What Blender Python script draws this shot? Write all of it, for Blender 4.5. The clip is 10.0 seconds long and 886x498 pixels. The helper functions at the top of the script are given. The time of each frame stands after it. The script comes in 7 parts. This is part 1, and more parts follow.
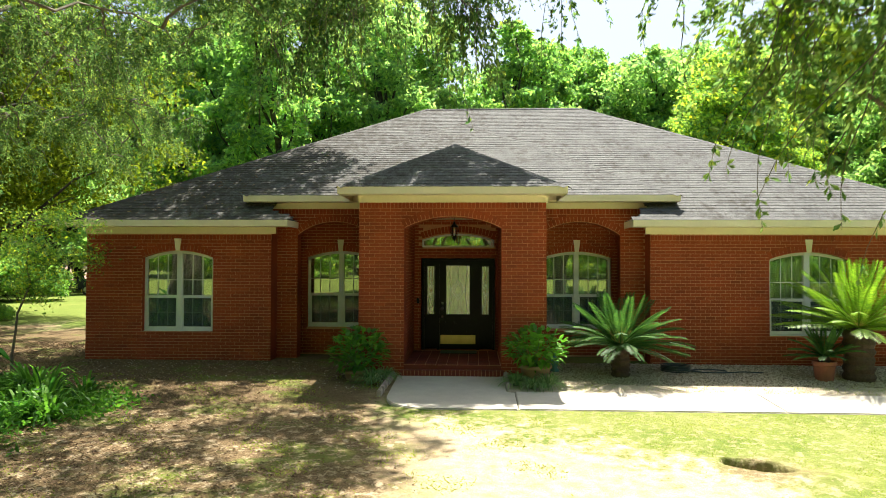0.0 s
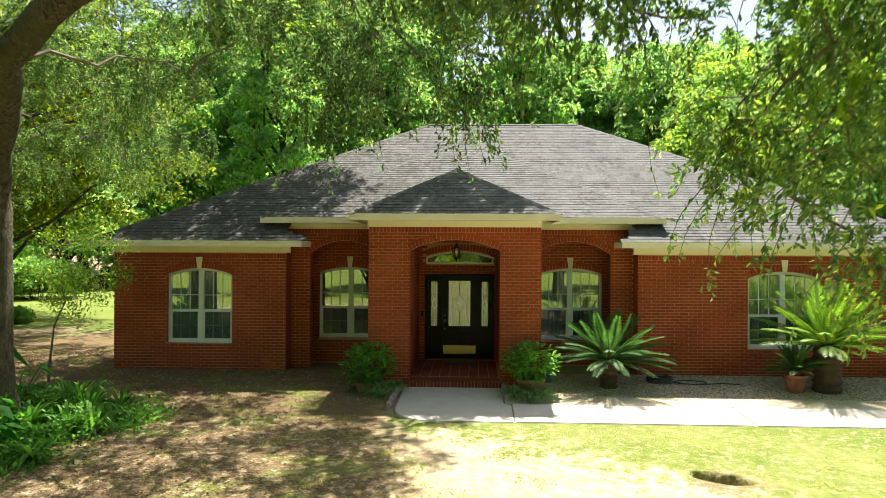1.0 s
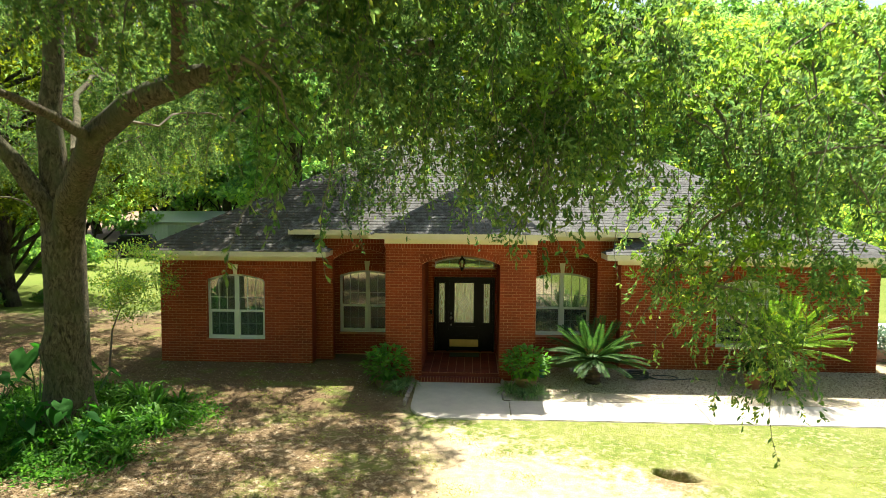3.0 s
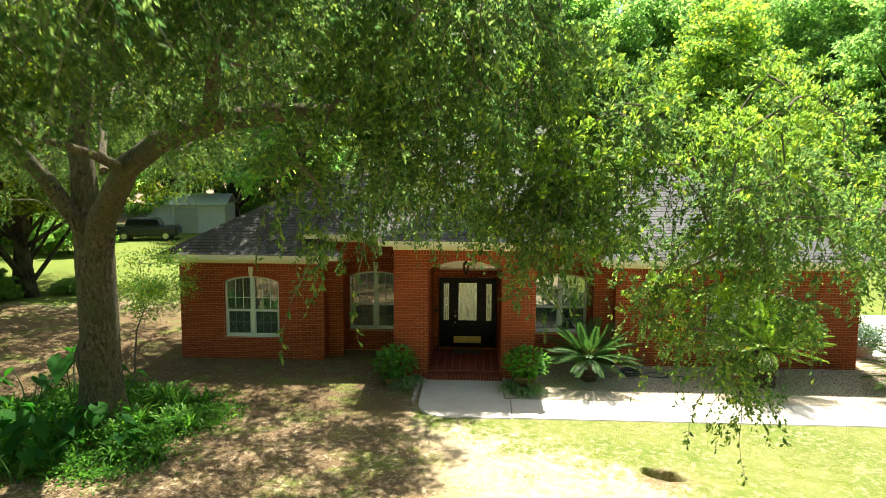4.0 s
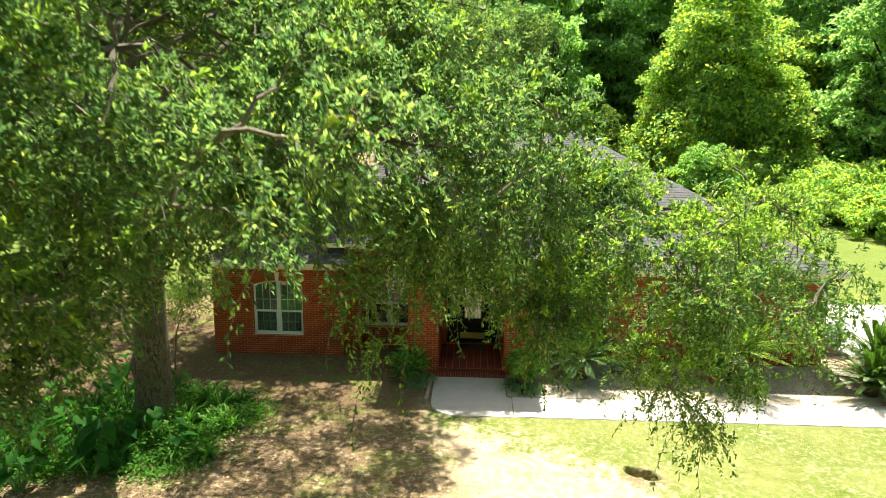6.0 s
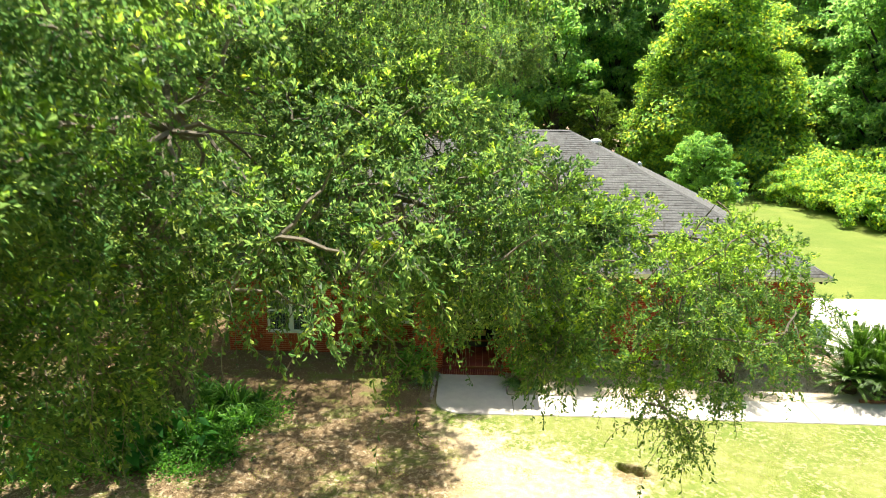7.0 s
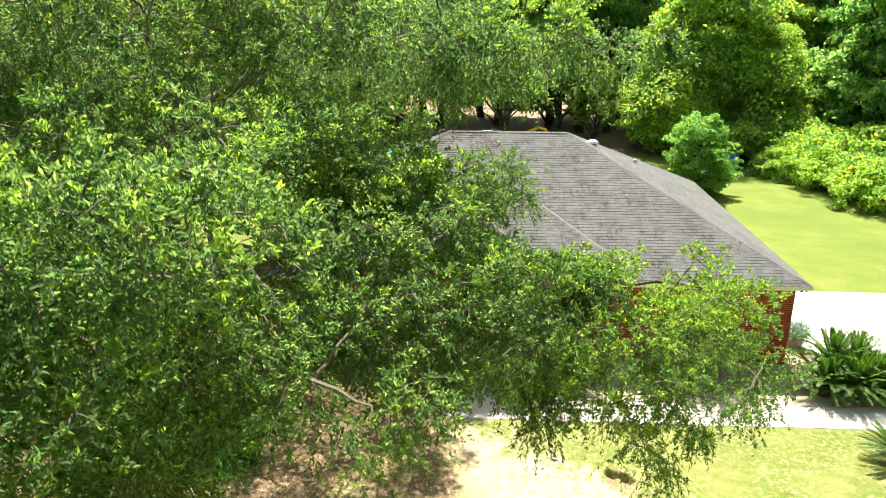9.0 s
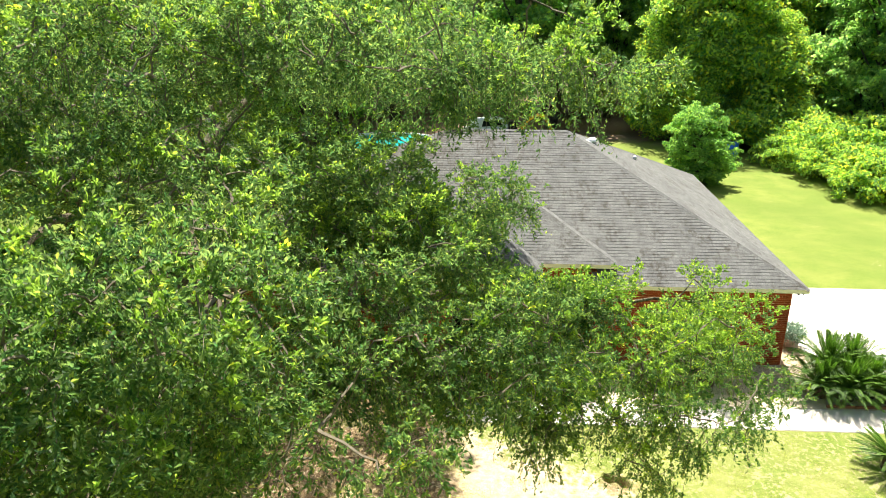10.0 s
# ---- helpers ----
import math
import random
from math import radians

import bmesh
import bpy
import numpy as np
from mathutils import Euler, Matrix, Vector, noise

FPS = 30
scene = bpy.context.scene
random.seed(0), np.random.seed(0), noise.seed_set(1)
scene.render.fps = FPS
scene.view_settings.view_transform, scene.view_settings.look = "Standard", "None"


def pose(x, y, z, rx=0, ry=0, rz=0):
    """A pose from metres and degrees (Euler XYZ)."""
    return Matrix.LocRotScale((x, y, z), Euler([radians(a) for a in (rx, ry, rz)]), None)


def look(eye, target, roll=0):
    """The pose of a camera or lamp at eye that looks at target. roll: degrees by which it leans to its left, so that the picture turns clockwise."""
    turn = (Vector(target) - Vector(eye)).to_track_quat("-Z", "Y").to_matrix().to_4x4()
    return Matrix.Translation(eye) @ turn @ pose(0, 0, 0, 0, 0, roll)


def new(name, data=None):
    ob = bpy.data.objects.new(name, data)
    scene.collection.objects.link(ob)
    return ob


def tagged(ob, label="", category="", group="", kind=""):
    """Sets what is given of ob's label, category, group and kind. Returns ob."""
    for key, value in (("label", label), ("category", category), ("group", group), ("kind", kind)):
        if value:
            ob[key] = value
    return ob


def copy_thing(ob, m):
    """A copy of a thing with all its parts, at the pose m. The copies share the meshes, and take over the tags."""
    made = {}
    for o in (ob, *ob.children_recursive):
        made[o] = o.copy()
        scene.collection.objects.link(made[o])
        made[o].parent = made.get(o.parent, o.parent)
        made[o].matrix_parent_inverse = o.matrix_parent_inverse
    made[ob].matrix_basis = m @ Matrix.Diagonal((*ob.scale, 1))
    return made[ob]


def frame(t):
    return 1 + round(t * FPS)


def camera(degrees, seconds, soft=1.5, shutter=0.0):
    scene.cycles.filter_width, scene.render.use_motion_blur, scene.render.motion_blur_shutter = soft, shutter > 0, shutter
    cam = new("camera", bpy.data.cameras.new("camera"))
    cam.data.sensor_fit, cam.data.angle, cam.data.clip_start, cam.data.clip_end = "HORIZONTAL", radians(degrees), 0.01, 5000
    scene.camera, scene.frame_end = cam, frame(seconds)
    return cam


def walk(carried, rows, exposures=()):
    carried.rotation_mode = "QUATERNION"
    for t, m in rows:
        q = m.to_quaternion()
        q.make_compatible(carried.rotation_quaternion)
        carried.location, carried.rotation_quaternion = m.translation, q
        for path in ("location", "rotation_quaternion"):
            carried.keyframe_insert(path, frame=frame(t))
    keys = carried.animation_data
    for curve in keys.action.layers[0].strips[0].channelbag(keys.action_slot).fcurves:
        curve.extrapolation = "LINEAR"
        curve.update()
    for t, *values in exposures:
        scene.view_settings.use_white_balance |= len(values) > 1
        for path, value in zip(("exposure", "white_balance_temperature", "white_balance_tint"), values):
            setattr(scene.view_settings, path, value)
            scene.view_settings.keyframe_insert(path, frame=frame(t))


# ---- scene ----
cam = camera(65.0, 10.0, soft=0.65, shutter=0.5)
PATH = [
    (0, (0.453, -14.574, 2.041), (0.359, -12.576, 2.086), 0.2),
    (0.5, (0.436, -15.144, 2.366), (0.344, -13.147, 2.397), 0.3),
    (1, (0.434, -15.715, 2.732), (0.341, -13.718, 2.739), 0.3),
    (1.5, (0.412, -16.285, 3.127), (0.319, -14.287, 3.098), 0.3),
    (2, (0.373, -16.822, 3.537), (0.282, -14.826, 3.467), 0.4),
    (2.5, (0.377, -17.299, 3.928), (0.284, -15.304, 3.82), 0.4),
    (4, (0.26, -18.646, 5.306), (0.167, -16.662, 5.075), 0.4),
    (4.5, (0.228, -19.041, 5.801), (0.134, -17.061, 5.531), 0.4),
    (5, (0.127, -19.462, 6.273), (0.039, -17.487, 5.967), 0.6),
    (5.5, (0.08, -19.863, 6.77), (-0.007, -17.895, 6.428), 0.6),
    (7, (-0.144, -21.083, 8.39), (-0.222, -19.136, 7.939), 0.6),
    (7.5, (-0.142, -21.483, 8.869), (-0.222, -19.544, 8.387), 0.5),
    (8, (-0.167, -21.736, 9.411), (-0.246, -19.806, 8.894), 0.5),
    (8.5, (-0.199, -21.776, 9.983), (-0.275, -19.856, 9.431), 0.5),
    (9, (-0.211, -21.76, 10.492), (-0.286, -19.849, 9.908), 0.5),
    (9.5, (-0.251, -21.72, 10.904), (-0.324, -19.818, 10.29), 0.5),
    (10, (-0.251, -21.686, 11.296), (-0.323, -19.794, 10.654), 0.5),
]
walk(cam, [(t, look(eye, target, roll)) for t, eye, target, roll in PATH])

# ---- world, sun ----
SUN_FROM = Vector((0.085, 0.49, 1.0)).normalized()
world = bpy.data.worlds.new("sky")
scene.world = world
world.use_nodes = True
wn = world.node_tree
sky = wn.nodes.new("ShaderNodeTexSky")
sky.sky_type = "NISHITA"
sky.sun_disc = False
sky.sun_elevation = math.asin(SUN_FROM.z)
sky.sun_rotation = math.atan2(SUN_FROM.x, SUN_FROM.y)
sky.dust_density = 3.0
sky.air_density = 1.0
sky.ozone_density = 0.6
wn.nodes["Background"].inputs[1].default_value = 0.074
wn.links.new(sky.outputs[0], wn.nodes["Background"].inputs[0])
sun_data = bpy.data.lights.new("sun", "SUN")
sun_data.energy = 5.0
sun_data.angle = radians(0.55)
sun_data.color = (1.0, 0.95, 0.86)
sun = new("sun", sun_data)
sun.rotation_euler = SUN_FROM.to_track_quat("Z", "Y").to_euler()
sun.location = (10, 40, 60)
scene.view_settings.exposure = 1.5


# ---- materials ----
class Nodes:
    """A small builder of node materials."""

    def __init__(self, name):
        self.mat = bpy.data.materials.new(name)
        self.mat.use_nodes = True
        self.t = self.mat.node_tree
        self.b = self.t.nodes["Principled BSDF"]
        self.out = self.t.nodes["Material Output"]

    def n(self, kind):
        return self.t.nodes.new(kind)

    def link(self, a, b):
        self.t.links.new(a, b)

    def pos(self, scale=(1, 1, 1), world=True):
        src = self.n("ShaderNodeNewGeometry").outputs["Position"] if world else self.n("ShaderNodeTexCoord").outputs["Object"]
        m = self.n("ShaderNodeMapping")
        m.inputs["Scale"].default_value = scale
        self.link(src, m.inputs["Vector"])
        return m.outputs[0]

    def noise(self, scale, vec=None, detail=4.0, rough=0.55, distort=0.0):
        x = self.n("ShaderNodeTexNoise")
        x.inputs["Scale"].default_value = scale
        x.inputs["Detail"].default_value = detail
        x.inputs["Roughness"].default_value = rough
        x.inputs["Distortion"].default_value = distort
        if vec is not None:
            self.link(vec, x.inputs["Vector"])
        return x.outputs[0]

    def ramp(self, fac, stops):
        r = self.n("ShaderNodeValToRGB")
        el = r.color_ramp.elements
        while len(el) < len(stops):
            el.new(0.5)
        for e, (p, c) in zip(el, stops):
            e.position = p
            e.color = (*c, 1) if len(c) == 3 else c
        self.link(fac, r.inputs[0])
        return r.outputs[0]

    def mix(self, fac, a, b, blend="MIX"):
        m = self.n("ShaderNodeMix")
        m.data_type, m.blend_type = "RGBA", blend
        for sock, v in ((m.inputs[0], fac), (m.inputs[6], a), (m.inputs[7], b)):
            if isinstance(v, (int, float)):
                sock.default_value = v
            elif isinstance(v, tuple):
                sock.default_value = (*v, 1)
            else:
                self.link(v, sock)
        return m.outputs[2]

    def math(self, op, a, b=0.5, clamp=False):
        m = self.n("ShaderNodeMath")
        m.operation, m.use_clamp = op, clamp
        for sock, v in ((m.inputs[0], a), (m.inputs[1], b)):
            if isinstance(v, (int, float)):
                sock.default_value = v
            else:
                self.link(v, sock)
        return m.outputs[0]

    def rand(self):
        """One random value for each piece, single or joined."""
        a = self.n("ShaderNodeObjectInfo").outputs["Random"]
        b = self.n("ShaderNodeNewGeometry").outputs["Random Per Island"]
        return self.math("FRACT", self.math("ADD", a, b))

    def bump(self, height, strength=0.3, dist=0.01):
        b = self.n("ShaderNodeBump")
        b.inputs["Strength"].default_value = strength
        b.inputs["Distance"].default_value = dist
        self.link(height, b.inputs["Height"])
        self.link(b.outputs[0], self.b.inputs["Normal"])

    def done(self, color=None, rough=0.8, metal=0.0, spec=0.5):
        if color is not None:
            if isinstance(color, tuple):
                self.b.inputs["Base Color"].default_value = (*color, 1)
            else:
                self.link(color, self.b.inputs["Base Color"])
        if isinstance(rough, (int, float)):
            self.b.inputs["Roughness"].default_value = rough
        else:
            self.link(rough, self.b.inputs["Roughness"])
        self.b.inputs["Metallic"].default_value = metal
        self.b.inputs["Specular IOR Level"].default_value = spec
        return self.mat


def mat_plain(name, color, rough=0.6, metal=0.0, vary=0.25, scale=6.0, bump=0.1, spec=0.5):
    m = Nodes(name)
    p = m.pos(world=False)
    f = m.noise(scale, p, 5)
    g = m.noise(scale * 9, p, 3)
    dark = tuple(c * (1 - vary) for c in color)
    light = tuple(min(1, c * (1 + vary * 0.6)) for c in color)
    c = m.mix(0.35, m.ramp(f, [(0.3, dark), (0.7, light)]), m.ramp(g, [(0.3, dark), (0.7, light)]))
    if bump:
        m.bump(g, bump, 0.004)
    return m.done(c, rough, metal, spec)


def mat_brick(name, base):
    m = Nodes(name)
    r = m.rand()
    p = m.pos()
    b = m.ramp(r, [(0.0, tuple(c * 0.76 for c in base)), (0.2, tuple(c * 0.92 for c in base)), (0.75, base), (1.0, (base[0] * 1.14, base[1] * 1.3, base[2] * 1.3))])
    mottle = m.ramp(m.noise(1.1, p, 6), [(0.35, (0.72, 0.72, 0.74)), (0.62, (1, 1, 1))])
    grain = m.ramp(m.noise(90, p, 3), [(0.3, (0.8, 0.8, 0.8)), (0.75, (1.1, 1.1, 1.1))])
    c = m.mix(1.0, m.mix(1.0, b, mottle, "MULTIPLY"), grain, "MULTIPLY")
    m.bump(m.noise(140, p, 3), 0.35, 0.004)
    return m.done(c, 0.86, spec=0.3)


def mat_leaf(name, dark, light, tip=None, trans=0.42, rough=0.5, spec=0.22, tip_from=0.93, glow=(1.28, 1.5, 0.95)):
    """A leaf: diffuse with gloss, and light let through."""
    m = Nodes(name)
    r = m.rand()
    big = m.noise(0.55, m.pos(), 3)
    stops = [(0.0, dark), (0.55, tuple((a + b) / 2 for a, b in zip(dark, light))), (tip_from, light)]
    if tip:
        stops.append((1.0, tip))
    c = m.ramp(r, stops)
    c = m.mix(1.0, c, m.ramp(big, [(0.3, (0.72, 0.78, 0.8)), (0.7, (1.18, 1.12, 0.95))]), "MULTIPLY")
    m.done(c, rough, spec=spec)
    tr = m.n("ShaderNodeBsdfTranslucent")
    yellow = m.mix(1.0, c, glow, "MULTIPLY")
    m.link(yellow, tr.inputs[0])
    mx = m.n("ShaderNodeMixShader")
    mx.inputs[0].default_value = trans
    m.link(m.b.outputs[0], mx.inputs[1])
    m.link(tr.outputs[0], mx.inputs[2])
    m.link(mx.outputs[0], m.out.inputs[0])
    return m.mat


def mat_bark(name, base):
    m = Nodes(name)
    p = m.pos((1, 1, 0.42))
    ridges = m.noise(17, p, 6, 0.68, 0.8)
    patch = m.noise(1.6, m.pos(), 4)
    c = m.ramp(ridges, [(0.36, tuple(x * 0.22 for x in base)), (0.52, tuple(x * 0.8 for x in base)), (0.72, tuple(x * 1.5 for x in base))])
    c = m.mix(m.ramp(patch, [(0.44, (0, 0, 0)), (0.62, (0.7, 0.7, 0.7))]), c, (0.115, 0.125, 0.060))
    m.bump(ridges, 1.0, 0.09)
    return m.done(c, 0.92, spec=0.2)


def mat_ground():
    """Lawn, bare sandy soil and leaf litter, by place and noise."""
    m = Nodes("ground")
    p = m.pos()
    xyz = m.n("ShaderNodeSeparateXYZ")
    m.link(p, xyz.inputs[0])
    x, y = xyz.outputs[0], xyz.outputs[1]
    fine = m.noise(38, p, 4, 0.7)
    mid = m.noise(5.5, p, 5, 0.65)
    wide = m.noise(0.6, p, 4)
    grass = m.mix(m.ramp(mid, [(0.3, (0, 0, 0)), (0.7, (1, 1, 1))]), (0.080, 0.135, 0.020), (0.17, 0.215, 0.036))
    grass = m.mix(m.ramp(wide, [(0.38, (0, 0, 0)), (0.66, (0.75, 0.75, 0.75))]), grass, (0.235, 0.245, 0.060))
    grass = m.mix(m.ramp(m.noise(0.17, m.pos((1, 1.3, 1)), 5), [(0.36, (0, 0, 0)), (0.64, (0.75, 0.75, 0.75))]), grass, (0.085, 0.135, 0.022))
    grass = m.mix(m.ramp(fine, [(0.35, (0, 0, 0)), (0.7, (0.8, 0.8, 0.8))]), grass, (0.18, 0.225, 0.040))
    sand = m.mix(m.ramp(mid, [(0.3, (0, 0, 0)), (0.65, (1, 1, 1))]), (0.37, 0.27, 0.15), (0.58, 0.48, 0.32))
    sand = m.mix(m.ramp(fine, [(0.3, (0.6, 0.6, 0.6)), (0.55, (0, 0, 0))]), sand, (0.29, 0.20, 0.10))
    litter = m.mix(m.ramp(m.noise(60, p, 3, 0.7), [(0.38, (0, 0, 0)), (0.62, (1, 1, 1))]), (0.080, 0.052, 0.024), (0.25, 0.175, 0.09))
    # how much bare soil there is: much before the house on the tree's side, less to the right and behind
    def fall(v, a, b):
        r = m.n("ShaderNodeMapRange")
        r.interpolation_type = "SMOOTHSTEP"
        r.inputs[1].default_value, r.inputs[2].default_value = a, b
        m.link(v, r.inputs[0])
        return r.outputs[0]
    near = m.math("MULTIPLY", fall(y, -34, -16), m.math("SUBTRACT", 1.0, fall(y, 3, 12)))
    side = m.math("SUBTRACT", 1.0, fall(m.math("ADD", x, m.math("MULTIPLY", y, 1.4)), -8.6, -2.0))
    side = m.math("MULTIPLY", side, m.math("SUBTRACT", 1.0, fall(x, 3.2, 6.4)))
    side = m.math("MAXIMUM", side, m.math("SUBTRACT", 1.0, fall(x, -1.4, -0.4)))
    strip = m.math("MULTIPLY", m.math("MULTIPLY", fall(x, 9.8, 10.4), m.math("SUBTRACT", 1.0, fall(x, 13.4, 14.0))), m.math("MULTIPLY", fall(y, -3.9, -3.4), m.math("SUBTRACT", 1.0, fall(y, 1.0, 2.2))))
    side = m.math("MAXIMUM", side, strip)
    bare = m.math("MULTIPLY", near, side)
    bare = m.math("MULTIPLY", bare, fall(x, -26, -14))
    patch = m.math("ADD", m.math("MULTIPLY", wide, 0.9), m.math("MULTIPLY", mid, 0.7))
    bare = fall(m.math("ADD", bare, m.math("MULTIPLY", m.math("SUBTRACT", patch, 0.8), 1.7)), 0.36, 0.74)
    c = m.mix(bare, grass, sand)
    tree = m.math("MULTIPLY", m.math("SUBTRACT", 1.0, fall(m.math("ADD", x, m.math("MULTIPLY", y, 0.15)), -3.0, 0.6)), near)
    lit = fall(m.math("ADD", m.math("MULTIPLY", tree, 0.9), m.math("MULTIPLY", m.math("SUBTRACT", patch, 0.8), 1.0)), 0.28, 0.72)
    c = m.mix(m.math("MULTIPLY", lit, bare), c, litter)
    moss = m.math("MULTIPLY", fall(m.noise(0.9, m.pos((1, 1.6, 1)), 5, 0.65), 0.50, 0.62), m.math("MULTIPLY", bare, tree))
    c = m.mix(m.math("MULTIPLY", moss, 0.6), c, (0.15, 0.20, 0.035))
    dug = m.n("ShaderNodeVectorMath")
    dug.operation = "DISTANCE"
    m.link(m.pos((1, 1.25, 0.0)), dug.inputs[0])
    dug.inputs[1].default_value = (3.85, -7.85, 0.0)
    soil = m.math("SUBTRACT", 1.0, fall(m.math("ADD", dug.outputs["Value"], m.math("MULTIPLY", mid, 0.9)), 0.75, 1.15))
    c = m.mix(soil, c, m.mix(fine, (0.10, 0.065, 0.035), (0.30, 0.21, 0.12)))
    speck = m.math("MULTIPLY", fall(m.noise(7.5, p, 5, 0.75), 0.51, 0.60), m.math("MULTIPLY", fall(y, -14, -9), m.math("SUBTRACT", 1.0, fall(y, -4.2, -3.2))))
    c = m.mix(m.math("MULTIPLY", speck, 0.75), c, sand)
    # dry thatch in the front lawn
    thatch = m.math("MULTIPLY", m.math("MULTIPLY", fall(y, -14, -9), m.math("SUBTRACT", 1.0, fall(y, -3, 0))), fall(patch, 0.62, 1.0))
    c = m.mix(m.math("MULTIPLY", m.math("MULTIPLY", thatch, 0.75), m.math("SUBTRACT", 1.0, bare)), c, (0.235, 0.245, 0.075))
    woods = fall(m.math("ADD", y, m.math("MULTIPLY", wide, 6.0)), 45, 50)
    c = m.mix(woods, c, m.mix(mid, (0.15, 0.09, 0.055), (0.40, 0.28, 0.19)))
    m.bump(m.math("ADD", fine, mid), 0.7, 0.03)
    return m.done(c, 0.95, spec=0.15)


def mat_shingle():
    m = Nodes("roof_shingle")
    r = m.rand()
    p = m.pos()
    c = m.ramp(r, [(0.0, (0.116, 0.117, 0.111)), (0.5, (0.136, 0.138, 0.131)), (1.0, (0.156, 0.158, 0.150))])
    st = m.ramp(m.noise(0.8, m.pos((1.6, 0.35, 0.5)), 5), [(0.33, (0.84, 0.84, 0.83)), (0.6, (1.05, 1.04, 1.02))])
    gr = m.ramp(m.noise(190, p, 2), [(0.3, (0.65, 0.65, 0.65)), (0.72, (1.3, 1.3, 1.3))])
    sp = m.ramp(m.noise(26, p, 3, 0.7), [(0.32, (0.62, 0.63, 0.62)), (0.55, (1.0, 1.0, 1.0)), (0.72, (1.28, 1.26, 1.22))])
    c = m.mix(1.0, m.mix(1.0, m.mix(1.0, c, st, "MULTIPLY"), sp, "MULTIPLY"), gr, "MULTIPLY")
    # dark brown blotches by noise, denser towards the left end of the house
    xyz = m.n("ShaderNodeSeparateXYZ")
    m.link(p, xyz.inputs[0])
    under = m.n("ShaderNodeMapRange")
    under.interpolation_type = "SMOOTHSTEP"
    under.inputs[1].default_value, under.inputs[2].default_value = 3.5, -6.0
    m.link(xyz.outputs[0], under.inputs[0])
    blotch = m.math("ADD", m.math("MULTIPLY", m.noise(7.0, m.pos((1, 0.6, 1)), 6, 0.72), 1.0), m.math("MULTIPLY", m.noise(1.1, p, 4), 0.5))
    mottle = m.ramp(m.math("ADD", blotch, m.math("MULTIPLY", under.outputs[0], 0.16)), [(0.77, (0, 0, 0)), (0.93, (0.85, 0.85, 0.85))])
    c = m.mix(mottle, c, (0.050, 0.044, 0.034))
    m.bump(m.noise(220, p, 2), 0.4, 0.004)
    return m.done(c, 0.88, spec=0.25)


def mat_glass(name, tint=(1, 1, 1), gloss=0.16, rough=0.0):
    m = Nodes(name)
    fr = m.n("ShaderNodeFresnel")
    fr.inputs[0].default_value = 1.6
    gl = m.n("ShaderNodeBsdfGlossy")
    gl.inputs["Roughness"].default_value = rough
    tr = m.n("ShaderNodeBsdfTransparent")
    tr.inputs[0].default_value = (*tint, 1)
    mx = m.n("ShaderNodeMixShader")
    m.link(m.math("ADD", m.math("MULTIPLY", fr.outputs[0], 1.2), gloss - 0.05, True), mx.inputs[0])
    m.link(tr.outputs[0], mx.inputs[1])
    m.link(gl.outputs[0], mx.inputs[2])
    m.link(mx.outputs[0], m.out.inputs[0])
    return m.mat


BRICK = mat_brick("red_brick", (0.385, 0.070, 0.021))
BRICK_FLOOR = mat_brick("brick_paver", (0.26, 0.055, 0.03))
MORTAR = mat_plain("mortar", (0.61, 0.30, 0.155), 0.9, vary=0.2, scale=12)
TRIM = mat_plain("cream_paint", (0.84, 0.75, 0.54), 0.55, vary=0.08, scale=2.5, bump=0.05)
WHITE = mat_plain("white_vinyl", (0.72, 0.74, 0.70), 0.4, vary=0.06, bump=0.0)
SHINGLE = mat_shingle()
GROUND = mat_ground()
CONCRETE = mat_plain("concrete", (0.54, 0.49, 0.41), 0.85, vary=0.16, scale=3.5, bump=0.25)
DRIVE = mat_plain("pale_concrete", (0.66, 0.61, 0.53), 0.85, vary=0.12, scale=1.2, bump=0.2)
GRAVEL = mat_plain("gravel_bed", (0.52, 0.43, 0.31), 0.95, vary=0.5, scale=45, bump=0.9)
GLASS = mat_glass("window_glass", (0.8, 0.85, 0.82), 0.26)
BLACK = mat_plain("black_paint", (0.010, 0.011, 0.011), 0.3, vary=0.3, spec=0.12)
BRASS = mat_plain("worn_brass", (0.62, 0.47, 0.20), 0.35, 0.85, vary=0.15)
STEEL = mat_plain("satin_metal", (0.6, 0.6, 0.58), 0.3, 0.9, vary=0.1)
ROOM = mat_plain("room_plaster", (0.50, 0.46, 0.40), 0.9, vary=0.1)
CURTAIN = mat_plain("sheer_curtain", (0.78, 0.82, 0.75), 0.9, vary=0.06)
BARK = mat_bark("oak_bark", (0.195, 0.160, 0.098))
TWIG = mat_plain("oak_twig", (0.17, 0.14, 0.095), 0.9, vary=0.4, scale=20)
BARK_FAR = mat_bark("wood_bark", (0.062, 0.050, 0.036))
OAK_LEAF = mat_leaf("oak_leaf", (0.036, 0.089, 0.034), (0.146, 0.212, 0.067), (0.30, 0.35, 0.07), 0.68, 0.46, 0.22, glow=(2.25, 2.3, 1.75))
WOOD_LEAF = mat_leaf("woodland_leaf", (0.11, 0.24, 0.09), (0.35, 0.50, 0.14), (0.50, 0.56, 0.10), 0.62, glow=(1.5, 1.7, 1.1))
WOOD_LEAF_COOL = mat_leaf("cool_leaf", (0.10, 0.22, 0.08), (0.36, 0.50, 0.16), (0.48, 0.56, 0.16), 0.68, glow=(1.75, 1.85, 1.4))
VINE_LEAF = mat_leaf("vine_leaf", (0.085, 0.21, 0.08), (0.45, 0.58, 0.12), (0.72, 0.60, 0.06), 0.56, tip_from=0.86, glow=(1.8, 1.9, 1.1))
